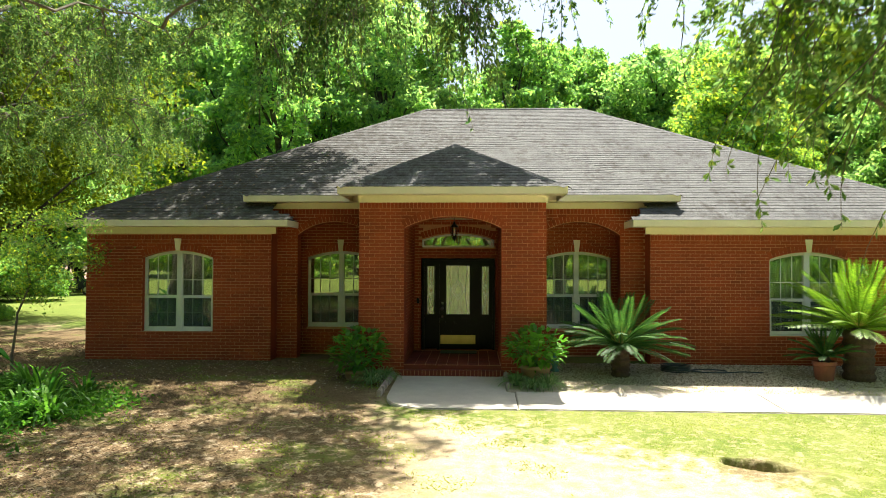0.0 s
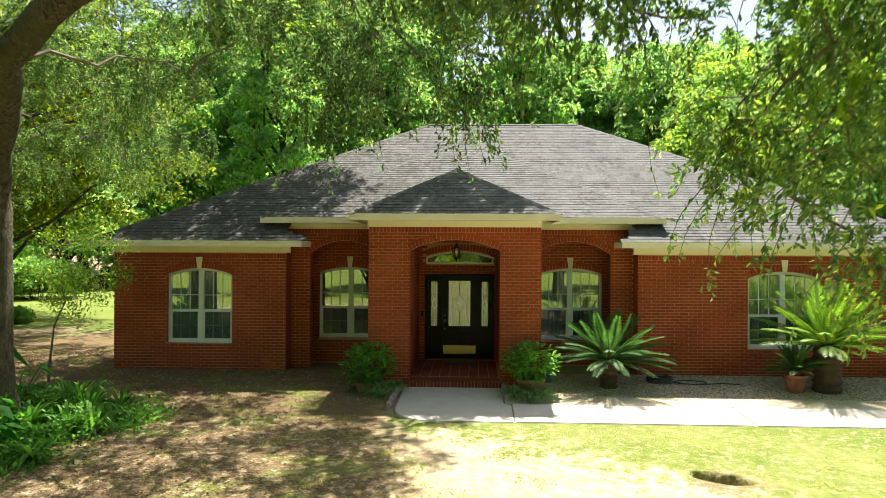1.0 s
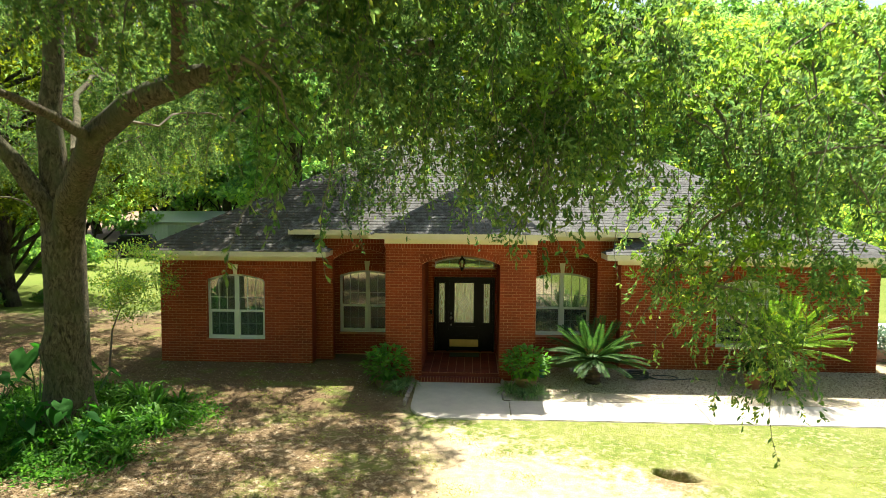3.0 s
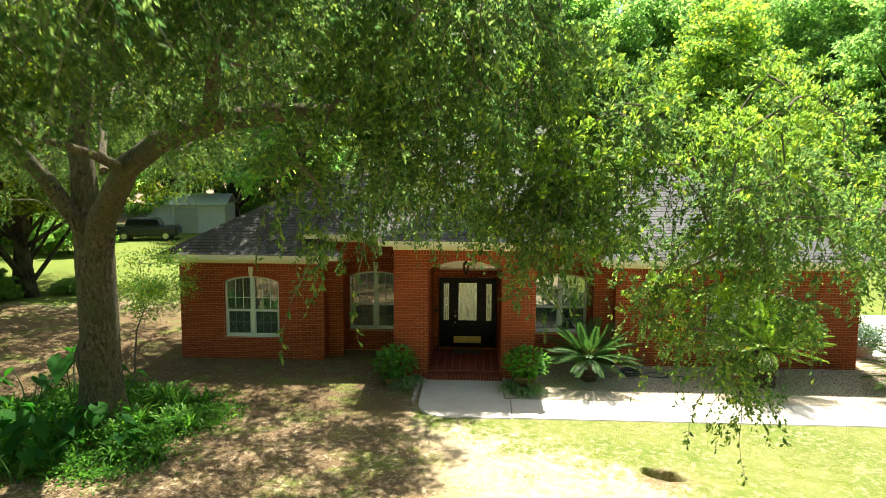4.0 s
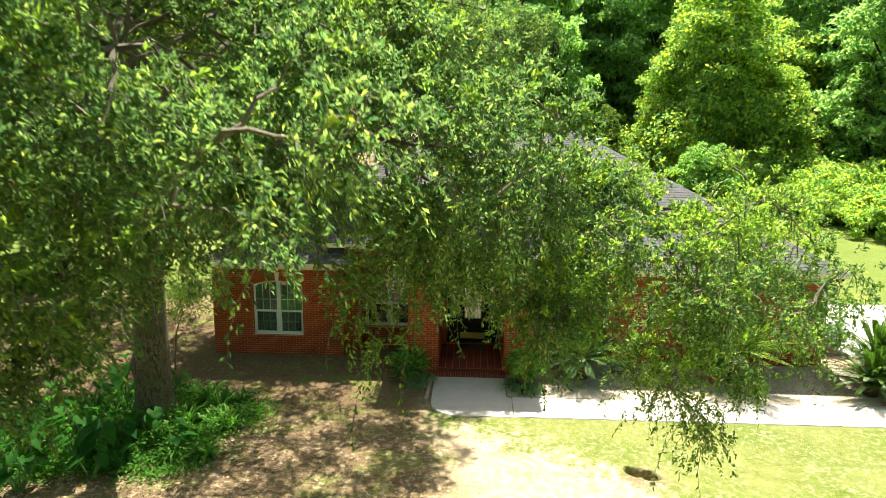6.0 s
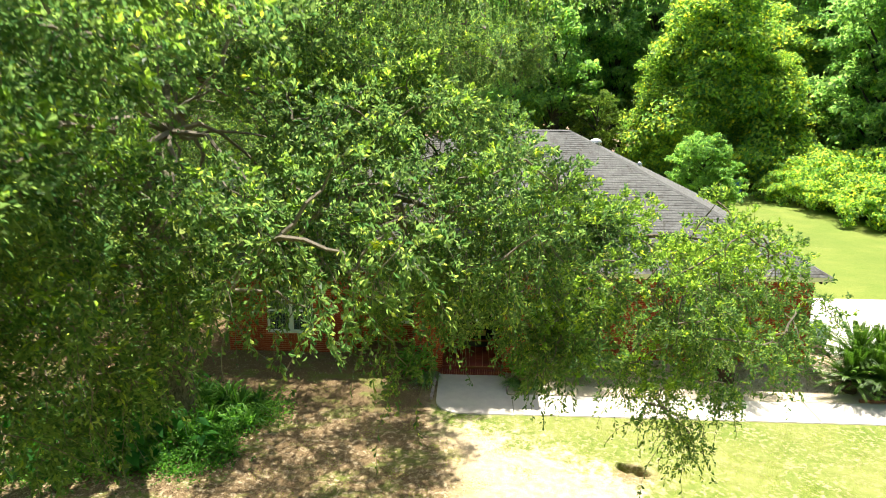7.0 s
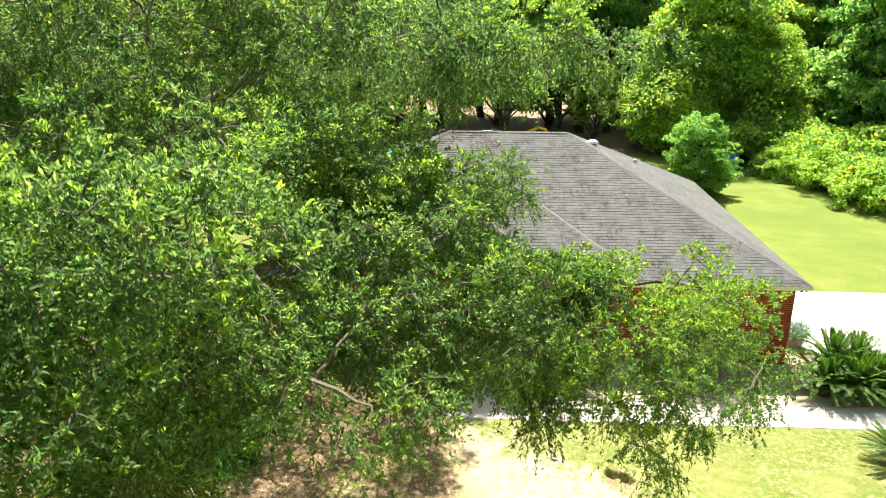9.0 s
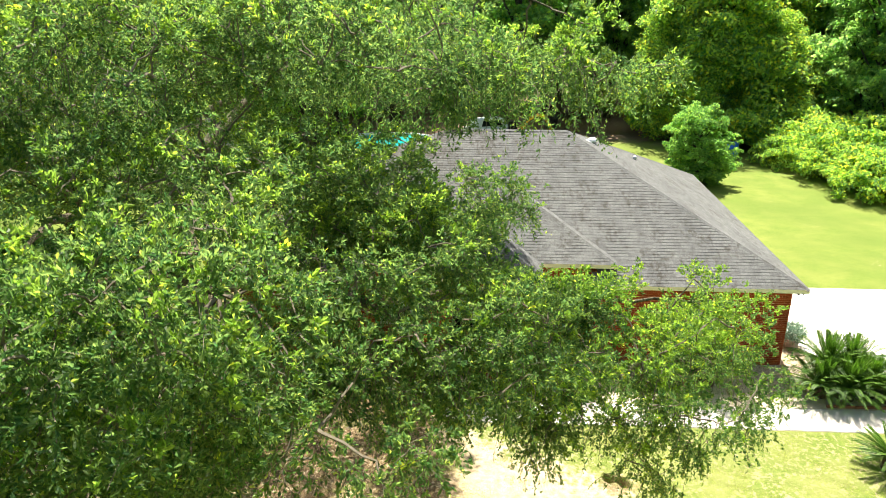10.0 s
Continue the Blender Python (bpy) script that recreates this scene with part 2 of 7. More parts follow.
CYCAD_LEAF = mat_leaf("cycad_leaf", (0.032, 0.10, 0.036), (0.115, 0.22, 0.05), None, 0.40, 0.5, 0.14)
BROAD_LEAF = mat_leaf("broad_leaf", (0.016, 0.082, 0.015), (0.048, 0.165, 0.022), None, 0.5, 0.6, 0.04, glow=(1.5, 1.9, 0.9))
FERN_LEAF = mat_leaf("fern_leaf", (0.040, 0.135, 0.024), (0.18, 0.37, 0.050), None, 0.5)
GRASS = mat_leaf("grass_blade", (0.19, 0.25, 0.04), (0.31, 0.36, 0.07), (0.50, 0.46, 0.20), 0.55, 0.5, 0.1, glow=(1.7, 1.8, 1.3))
POT_RED = mat_plain("terracotta", (0.30, 0.11, 0.06), 0.85, vary=0.25)
POT_TAN = mat_plain("tan_resin", (0.32, 0.22, 0.11), 0.7, vary=0.2)
CORK = mat_plain("cycad_bark", (0.085, 0.055, 0.032), 0.95, vary=0.5, scale=30, bump=0.8)
CONE = mat_plain("cycad_cone", (0.80, 0.58, 0.20), 0.8, vary=0.3, scale=30)
LIRIOPE = mat_leaf("liriope_leaf", (0.13, 0.25, 0.09), (0.38, 0.50, 0.24), (0.62, 0.62, 0.4), 0.3)
PETIOLE = mat_plain("petiole", (0.09, 0.20, 0.05), 0.5, vary=0.2)
RUBBER = mat_plain("hose_rubber", (0.03, 0.05, 0.04), 0.5, vary=0.2)
STONE = mat_plain("edging_stone", (0.46, 0.36, 0.32), 0.9, vary=0.3, scale=14)
PEBBLE = Nodes("pebble")
PEBBLE = PEBBLE.done(PEBBLE.ramp(PEBBLE.rand(), [(0.0, (0.19, 0.15, 0.10)), (0.5, (0.40, 0.325, 0.225)), (1.0, (0.62, 0.53, 0.40))]), 0.9, spec=0.3)
LITTER = Nodes("fallen_leaf")
LITTER = LITTER.done(LITTER.ramp(LITTER.rand(), [(0.0, (0.075, 0.042, 0.022)), (0.5, (0.22, 0.135, 0.07)), (1.0, (0.48, 0.34, 0.20))]), 0.85, spec=0.3)
TEAL = mat_plain("pool_water", (0.02, 0.42, 0.36), 0.08, vary=0.2, scale=1.5, bump=0.15)
GLAZE = mat_plain("teal_glaze", (0.10, 0.28, 0.27), 0.3, vary=0.3)
PLASTIC = mat_plain("white_panel", (0.75, 0.76, 0.74), 0.5, vary=0.08)
YELLOW = mat_plain("machine_yellow", (0.75, 0.42, 0.03), 0.45, vary=0.15)
BLUE = mat_plain("blue_plastic", (0.02, 0.16, 0.60), 0.4, vary=0.15)
TIN = mat_plain("shed_tin", (0.58, 0.60, 0.58), 0.45, 0.4, vary=0.12)
CARPAINT = mat_plain("dark_car_paint", (0.03, 0.035, 0.045), 0.25, 0.3, vary=0.1)
SILVERY = mat_leaf("pale_leaf", (0.16, 0.26, 0.22), (0.40, 0.50, 0.44), (0.7, 0.72, 0.68), 0.25)
NEW_LEAF = mat_leaf("new_oak_leaf", (0.105, 0.190, 0.038), (0.29, 0.39, 0.062), (0.66, 0.60, 0.06), 0.67, 0.42, 0.34, 0.95, (1.65, 1.8, 1.25))
SHRUB_LEAF = mat_leaf("shrub_leaf", (0.07, 0.21, 0.028), (0.19, 0.40, 0.05), None, 0.45, 0.45, 0.35)
YARD_LEAF = mat_leaf("yard_leaf", (0.050, 0.080, 0.010), (0.18, 0.22, 0.022), (0.34, 0.35, 0.035), 0.60, spec=0.1, glow=(1.6, 1.7, 0.9))
CYCAD_DARK = mat_leaf("bushy_cycad_leaf", (0.05, 0.125, 0.018), (0.17, 0.29, 0.035), None, 0.42, 0.45, 0.25)
CYCAD_NEW = mat_leaf("young_cycad_leaf", (0.11, 0.22, 0.02), (0.30, 0.44, 0.04), None, 0.45, 0.4, 0.25)


def mat_screen():
    """Insect screen: a dark fine mesh that lets part of the light through."""
    m = Nodes("insect_screen")
    m.done((0.085, 0.13, 0.10), 0.7, spec=0.2)
    tr = m.n("ShaderNodeBsdfTransparent")
    mx = m.n("ShaderNodeMixShader")
    mx.inputs[0].default_value = 0.42
    m.link(tr.outputs[0], mx.inputs[1])
    m.link(m.b.outputs[0], mx.inputs[2])
    m.link(mx.outputs[0], m.out.inputs[0])
    return m.mat


SCREEN = mat_screen()
OLIVE_LEAF = mat_leaf("olive_leaf", (0.085, 0.14, 0.03), (0.25, 0.33, 0.06), (0.40, 0.42, 0.07), 0.6)


# ---- mesh tools ----
def mesh_from(name, verts, faces, material=None, smooth=False):
    """A mesh from arrays: verts (n, 3), faces (m, 3) or (m, 4)."""
    verts, faces = np.asarray(verts, np.float32), np.asarray(faces, np.int32)
    me = bpy.data.meshes.new(name)
    k = faces.shape[1]
    me.vertices.add(len(verts))
    me.vertices.foreach_set("co", verts.ravel())
    me.loops.add(faces.size)
    me.loops.foreach_set("vertex_index", faces.ravel())
    me.polygons.add(len(faces))
    me.polygons.foreach_set("loop_start", np.arange(0, faces.size, k, dtype=np.int32))
    me.polygons.foreach_set("use_smooth", np.full(len(faces), smooth))
    if material:
        me.materials.append(material)
    me.update(calc_edges=True)
    return me


def thing(name, label, category, at=(0, 0, 0), group="", kind="", turn=0.0, scale=1.0):
    ob = tagged(new(name), label, category, group, kind)
    ob.location, ob.rotation_euler[2], ob.scale = at, radians(turn), (scale,) * 3
    ob.empty_display_size = 0.2
    return ob


def part(name, shape, material, parent=None, label="", kind=""):
    """Links a bmesh or a mesh as one object under a thing or a part."""
    if isinstance(shape, bmesh.types.BMesh):
        me = bpy.data.meshes.new(name)
        bmesh.ops.recalc_face_normals(shape, faces=shape.faces)
        for f in shape.faces:
            f.smooth = False
        shape.to_mesh(me)
        shape.free()
    else:
        me = shape
    if material and not me.materials:
        me.materials.append(material)
    ob = new(name, me)
    ob.parent = parent
    return tagged(ob, label, kind=kind)


CUBE_F = np.array([(0, 3, 2, 1), (4, 5, 6, 7), (0, 1, 5, 4), (1, 2, 6, 5), (2, 3, 7, 6), (3, 0, 4, 7)])
CUBE_V = np.array([(-1, -1, -1), (1, -1, -1), (1, 1, -1), (-1, 1, -1), (-1, -1, 1), (1, -1, 1), (1, 1, 1), (-1, 1, 1)], float)


class Solid:
    """Gathers boxes, prisms and tubes of one mesh."""

    def __init__(self):
        self.v, self.f, self.count = [], [], 0

    def add(self, v, f):
        v = np.asarray(v, float)
        self.v.append(v)
        self.f.append(np.asarray(f) + self.count)
        self.count += len(v)
        return self

    def hexa(self, v8):
        return self.add(v8, CUBE_F)

    def box(self, a, b):
        a, b = np.array(a, float), np.array(b, float)
        return self.add((a + b) / 2 + CUBE_V * (b - a) / 2, CUBE_F)

    def turned(self, c, half, m):
        """A box at c turned by the 3x3 matrix m."""
        return self.add(np.array(c) + (CUBE_V * np.array(half)) @ np.array(m).T, CUBE_F)

    def prism(self, outline, axis, lo, hi):
        """A convex four-cornered outline of (u, v), drawn out along an axis."""
        v = []
        for w in (lo, hi):
            for a, b in outline:
                q = [a, b]
                q.insert(axis, w)
                v.append(q)
        return self.add(v, CUBE_F)

    def tube(self, points, radii, sides=7, cap=True):
        p = np.array(points, float)
        n = len(p)
        radii = np.broadcast_to(radii, n)
        d = np.gradient(p, axis=0)
        d /= np.linalg.norm(d, axis=1)[:, None] + 1e-9
        side = np.cross(d, (0.13, 0.31, 0.94) if abs(d[:, 2]).mean() < 0.8 else (0.95, 0.1, 0.2))
        side /= np.linalg.norm(side, axis=1)[:, None] + 1e-9
        up = np.cross(side, d)
        a = np.linspace(0, 2 * np.pi, sides, endpoint=False)
        ring = p[:, None] + radii[:, None, None] * (np.cos(a)[None, :, None] * side[:, None] + np.sin(a)[None, :, None] * up[:, None])
        i = np.arange(n - 1)[:, None] * sides
        j = np.arange(sides)[None]
        k = (j + 1) % sides
        f = np.stack([i + j, i + k, i + k + sides, i + j + sides], -1).reshape(-1, 4)
        v = ring.reshape(-1, 3)
        if cap:
            ends = np.vstack([p[0], p[-1]])
            base = len(v)
            jj = np.arange(0, sides, 2)
            f = np.vstack([f] + [np.stack([0 * jj + base + e, s * sides + 0 + jj, s * sides + (jj + 1) % sides, s * sides + (jj + 2) % sides], -1)[:, ::(-1 if e else 1)] for e, s in ((0, 0), (1, n - 1))])
            v = np.vstack([v, ends])
        return self.add(v, f)

    def lathe(self, c, profile, sides=16):
        """Rings (radius, height) about an upright axis through c."""
        a = np.linspace(0, 2 * np.pi, sides, endpoint=False)
        pr = np.array(profile, float)
        v = np.stack([pr[:, 0, None] * np.cos(a) + c[0], pr[:, 0, None] * np.sin(a) + c[1], pr[:, 1, None] + c[2] + 0 * a], -1).reshape(-1, 3)
        i = np.arange(len(pr) - 1)[:, None] * sides
        j = np.arange(sides)[None]
        k = (j + 1) % sides
        return self.add(v, np.stack([i + j, i + k, i + k + sides, i + j + sides], -1).reshape(-1, 4))

    def mesh(self, name, material=None, smooth=False):
        return mesh_from(name, np.vstack(self.v), np.vstack(self.f), material, smooth)


def unit(v):
    return v / (np.linalg.norm(v, axis=-1, keepdims=True) + 1e-9)


def leaf_mesh(name, base, way, length, width, material, rng, fold=0.25, up=0.6, facing=None, widest=0.5):
    """Pointed leaves, one at each base, along way (n, 3): four corners, folded along the middle."""
    n = len(base)
    way = unit(way)
    face = unit(rng.normal(size=(n, 3)) * 0.7 + np.array([0, 0, up])) if facing is None else facing
    side = unit(np.cross(way, face))
    nrm = np.cross(side, way)
    length = np.broadcast_to(length, n)[:, None] * rng.uniform(0.7, 1.25, (n, 1))
    width = np.broadcast_to(width, n)[:, None] * rng.uniform(0.75, 1.2, (n, 1)) * 0.5
    mid = base + way * length * widest
    v = np.stack([base, mid + side * width + nrm * width * fold, base + way * length - nrm * length * 0.08, mid - side * width + nrm * width * fold], 1)
    return mesh_from(name, v.reshape(-1, 3), np.arange(4 * n).reshape(-1, 4), material)


def ground_z(x, y):
    """The lie of the land: level behind the house front, falling gently towards the front garden."""
    y = np.asarray(y, float)
    x = np.asarray(x, float)
    z = np.where(y > 0, 0.0, np.where(y > -3.5, 0.058 * y, np.maximum(-0.203 + 0.048 * (y + 3.5), -0.55)))
    z = z + 0.026 * np.maximum(-42 - y, 0)
    return z + 0.02 * np.sin(x * 0.7 + 1.3 * y) * np.clip((-y - 3.8) / 3, 0, 1)


def ball(rng, n, power=0.5):
    """Points in the unit ball, most near its skin where power is small."""
    return unit(rng.normal(size=(n, 3))) * rng.uniform(0, 1, (n, 1)) ** power


# ---- ground, walk, drive ----
def spaced(lo, hi, near_lo, near_hi, step, far):
    mid = np.arange(near_lo, near_hi, step)
    a = near_lo - np.geomspace(step, near_lo - lo, far)
    b = near_hi + np.geomspace(step, hi - near_hi, far)
    return np.concatenate([a[::-1], mid, [near_hi], b])


def build_ground():
    xs = spaced(-420, 420, -12, 16, 0.14, 26)
    ys = spaced(-420, 420, -12, 0.4, 0.14, 26)
    xs = np.unique(np.concatenate([xs, np.arange(3.3, 4.7, 0.035)]).round(3))
    ys = np.unique(np.concatenate([ys, np.arange(-6.7, -5.5, 0.035)]).round(3))
    X, Y = np.meshgrid(xs, ys)
    Z = ground_z(X, Y) - 0.03 * ((Y > -3.6) & (Y < 0.3) & (X > -1.0))
    # the dug hole in the lawn, with a low heap of soil round it
    u, v = (X - 3.79 + 0.05 * np.sin(9 * Y)) / 0.34, (Y + 6.12 + 0.05 * np.sin(7 * X) + 0.35 * (X - 3.79)) / 0.22
    r = (np.abs(u) ** 3 + np.abs(v) ** 3) ** (1 / 3)
    Z -= 0.34 * np.clip((1.08 - r) / 0.3, 0, 1) * (0.75 + 0.25 * np.sin(11 * X + 3 * Y))
    Z += 0.05 * np.exp(-(((X - 4.1) / 0.5) ** 2 + ((Y + 6.62) / 0.26) ** 2)) * (1 + 0.4 * np.sin(17 * X) * np.sin(19 * Y))
    # uneven soil
    Z += 0.012 * (np.sin(X * 5.1 + Y * 2.3) * np.sin(Y * 6.3 - X * 1.7)) * np.clip((-Y - 4.0) / 1.5, 0, 1)
    n, k = Y.shape
    i = (np.arange(n - 1)[:, None] * k + np.arange(k - 1)[None]).ravel()
    f = np.stack([i, i + 1, i + k + 1, i + k], -1)
    me = mesh_from("ground", np.stack([X, Y, Z], -1).reshape(-1, 3), f, GROUND, True)
    return tagged(new("ground", me), "patchy lawn with bare sandy soil and leaf litter", "ground", kind="structure")


def slab(name, outline, top, thick, material, bevel=0.015):
    """A level or sloping slab over an outline of (x, y); top gives its height there."""
    bm = bmesh.new()
    vs = [bm.verts.new((x, y, top(x, y))) for x, y in outline]
    face = bm.faces.new(vs)
    got = bmesh.ops.extrude_face_region(bm, geom=[face])
    for v in got["geom"]:
        if isinstance(v, bmesh.types.BMVert):
            v.co.z -= thick
    if bevel:
        rim = [e for e in bm.edges if all(v in vs for v in e.verts)]
        bmesh.ops.bevel(bm, geom=rim, offset=bevel, segments=2, affect="EDGES")
    return part(name, bm, material)


def arc(cx, cy, r, a0, a1, n=9):
    return [(cx + r * math.cos(radians(a0 + (a1 - a0) * i / (n - 1))), cy + r * math.sin(radians(a0 + (a1 - a0) * i / (n - 1)))) for i in range(n)]


def walk_z(x, y):
    return float(-0.06 + 0.055 * (y + 1.3))


build_ground()
entry = slab("pavement_entry", [(0.98, -1.32), (-1.02, -1.32), (-1.02, -3.0)] + arc(-0.3, -3.0, 0.72, 180, 270) + [(1.12, -3.72), (1.12, -2.62)] + arc(1.12, -2.48, 0.14, 270, 180, 5), walk_z, 0.11, CONCRETE)
tagged(entry, "grey concrete entry slab with a rounded corner", "pavement", kind="structure")
for a, b in ((1.135, 5.2), (5.215, 9.3), (9.315, 13.4)):
    s = slab("pavement_walk", [(b, -2.56), (a, -2.56), (a, -3.7), (b, -3.7)], walk_z, 0.11, CONCRETE)
    tagged(s, "pale concrete garden walk slab beside the lawn", "pavement", group="walk slabs", kind="structure")
s = slab("pavement_drive", [(11.75, 7.3), (11.75, 0.9), (13.2, 0.1), (13.42, -1.2), (13.42, -9.0), (30, -9.0), (30, 7.2)], lambda x, y: float(ground_z(x, y)) + 0.03 if y > 0 else 0.03 + 0.05 * y, 0.12, DRIVE)
tagged(s, "sunlit pale concrete driveway beside the house", "driveway", kind="structure")


# ---- the house ----
house = thing("house", "single-storey red brick house with a grey hipped roof", "house")
ROW, BRICK_L, JOINT = 0.0677, 0.2032, 0.0095
ARCH_N = 10


def arch_z(o, x):
    """Height of the head of opening o = (xa, xb, z_foot, z_spring, z_top) at x."""
    xa, xb, _, zs, zt = o
    if zt <= zs:
        return zs
    h, w = zt - zs, (xb - xa) / 2
    r = (w * w + h * h) / (2 * h)
    return zt - r + math.sqrt(max(r * r - (x - (xa + xb) / 2) ** 2, 0))


def wall_mesh(x0, x1, z0, z1, y0, y1, openings):
    """A wall along x with arched openings cut through it."""
    s = Solid()
    cuts = {x0, x1}
    for o in openings:
        n = ARCH_N if o[4] > o[3] else 1
        cuts |= {min(max(o[0] + (o[1] - o[0]) * i / n, x0), x1) for i in range(n + 1)}
    cuts = sorted(cuts)
    for a, b in zip(cuts, cuts[1:]):
        if b - a < 1e-6:
            continue
        mid = (a + b) / 2
        o = next((o for o in openings if o[0] < mid < o[1]), None)
        if o is None:
            s.box((a, y0, z0), (b, y1, z1))
            continue
        if o[2] > z0 + 1e-6:
            s.box((a, y0, z0), (b, y1, o[2]))
        za, zb = arch_z(o, a), arch_z(o, b)
        s.prism([(a, za), (b, zb), (b, z1), (a, z1)], 1, y0, y1)
    me = s.mesh("wall", MORTAR)
    bm = bmesh.new()
    bm.from_mesh(me)
    bmesh.ops.remove_doubles(bm, verts=bm.verts, dist=0.0005)
    bm.to_mesh(me)
    bm.free()
    me.materials.append(BRICK)
    for f in me.polygons:
        f.material_index = int(abs(f.normal.y) < 0.5)
    return me


def brick_rows(x0, x1, z0, z1, blocks, shift=0.0):
    """Centres and half lengths of running-bond bricks on a wall, outside the blocks (opening, margin above it)."""
    out = []
    rows = int((z1 - z0) / ROW)
    for r in range(rows):
        z = z1 - (rows - r - 0.5) * ROW
        x = x0 - (BRICK_L / 2 if r % 2 else 0) + shift
        spans = []
        for o, above in blocks:
            if o[2] - 0.5 * ROW < z and z < max(o[3], o[4]) + above:
                if z < o[3]:
                    spans.append((o[0], o[1]))
                else:
                    top = max(o[3], o[4]) + above
                    w = (o[1] - o[0]) / 2 - 0.01
                    c = (o[0] + o[1]) / 2
                    if above and z > o[3] - 0.02:
                        h = max(o[4] - o[3], 0.01)
                        rad = (w * w + h * h) / (2 * h)
                        d = (top - z)
                        half = math.sqrt(max(2 * rad * d - d * d, 0))
                        half = min(half, w)
                    else:
                        half = w
                    if half > 0.02:
                        spans.append((c - half, c + half))
        while x < x1:
            pieces = [(max(x + JOINT / 2, x0), min(x + BRICK_L - JOINT / 2, x1))]
            for a, b in spans:
                pieces = [q for lo, hi in pieces for q in ((lo, min(hi, a)), (max(lo, b), hi)) if q[1] - q[0] > 0.03]
            out += [((a + b) / 2, z, (b - a) / 2) for a, b in pieces if b - a > 0.03]
            x += BRICK_L
    return out


def bricks_joined(name, rows, y, parent, proud=0.006, extra=None):
    s = Solid()
    for c, z, h in rows:
        s.box((c - h, y - proud, z - ROW / 2 + JOINT / 2), (c + h, y + 0.03, z + ROW / 2 - JOINT / 2))
    for c, half, m in extra or ():
        s.turned(c, half, m)
    return part(name, s.mesh(name, BRICK), BRICK, parent, kind="stuff")


def arch_bricks(o, y, depth=0.15, proud=0.010):
    """Bricks on end round the head of an opening."""
    xa, xb, _, zs, zt = o
    h, w = zt - zs, (xb - xa) / 2
    r = (w * w + h * h) / (2 * h)
    c = ((xa + xb) / 2, zt - r)
    a = math.asin(w / r)
    n = int(2 * a * r / 0.074)
    out = []
    for i in range(n):
        t = -a + (i + 0.5) * 2 * a / n
        u = np.array([math.cos(t), 0, -math.sin(t)])
        v = np.array([math.sin(t), 0, math.cos(t)])
        p = np.array([c[0], 0, c[1]]) + v * (r + depth / 2 + 0.005)
        out.append(((p[0], y + 0.01 - proud / 2, p[2]), (a * r / n - JOINT / 2, 0.012 + proud / 2, depth / 2 - 0.004), np.stack([u, (0, 1, 0), v], 1)))
    return out


def soldier(x0, x1, z0, z1, y, proud=0.010):
    out, x = [], x0
    n = int((x1 - x0) / 0.074)
    w = (x1 - x0) / n
    for i in range(n):
        out.append(((x0 + (i + 0.5) * w, y + 0.01 - proud / 2, (z0 + z1) / 2), (w / 2 - JOINT / 2, 0.012 + proud / 2, (z1 - z0) / 2 - 0.005), np.eye(3)))
    return out


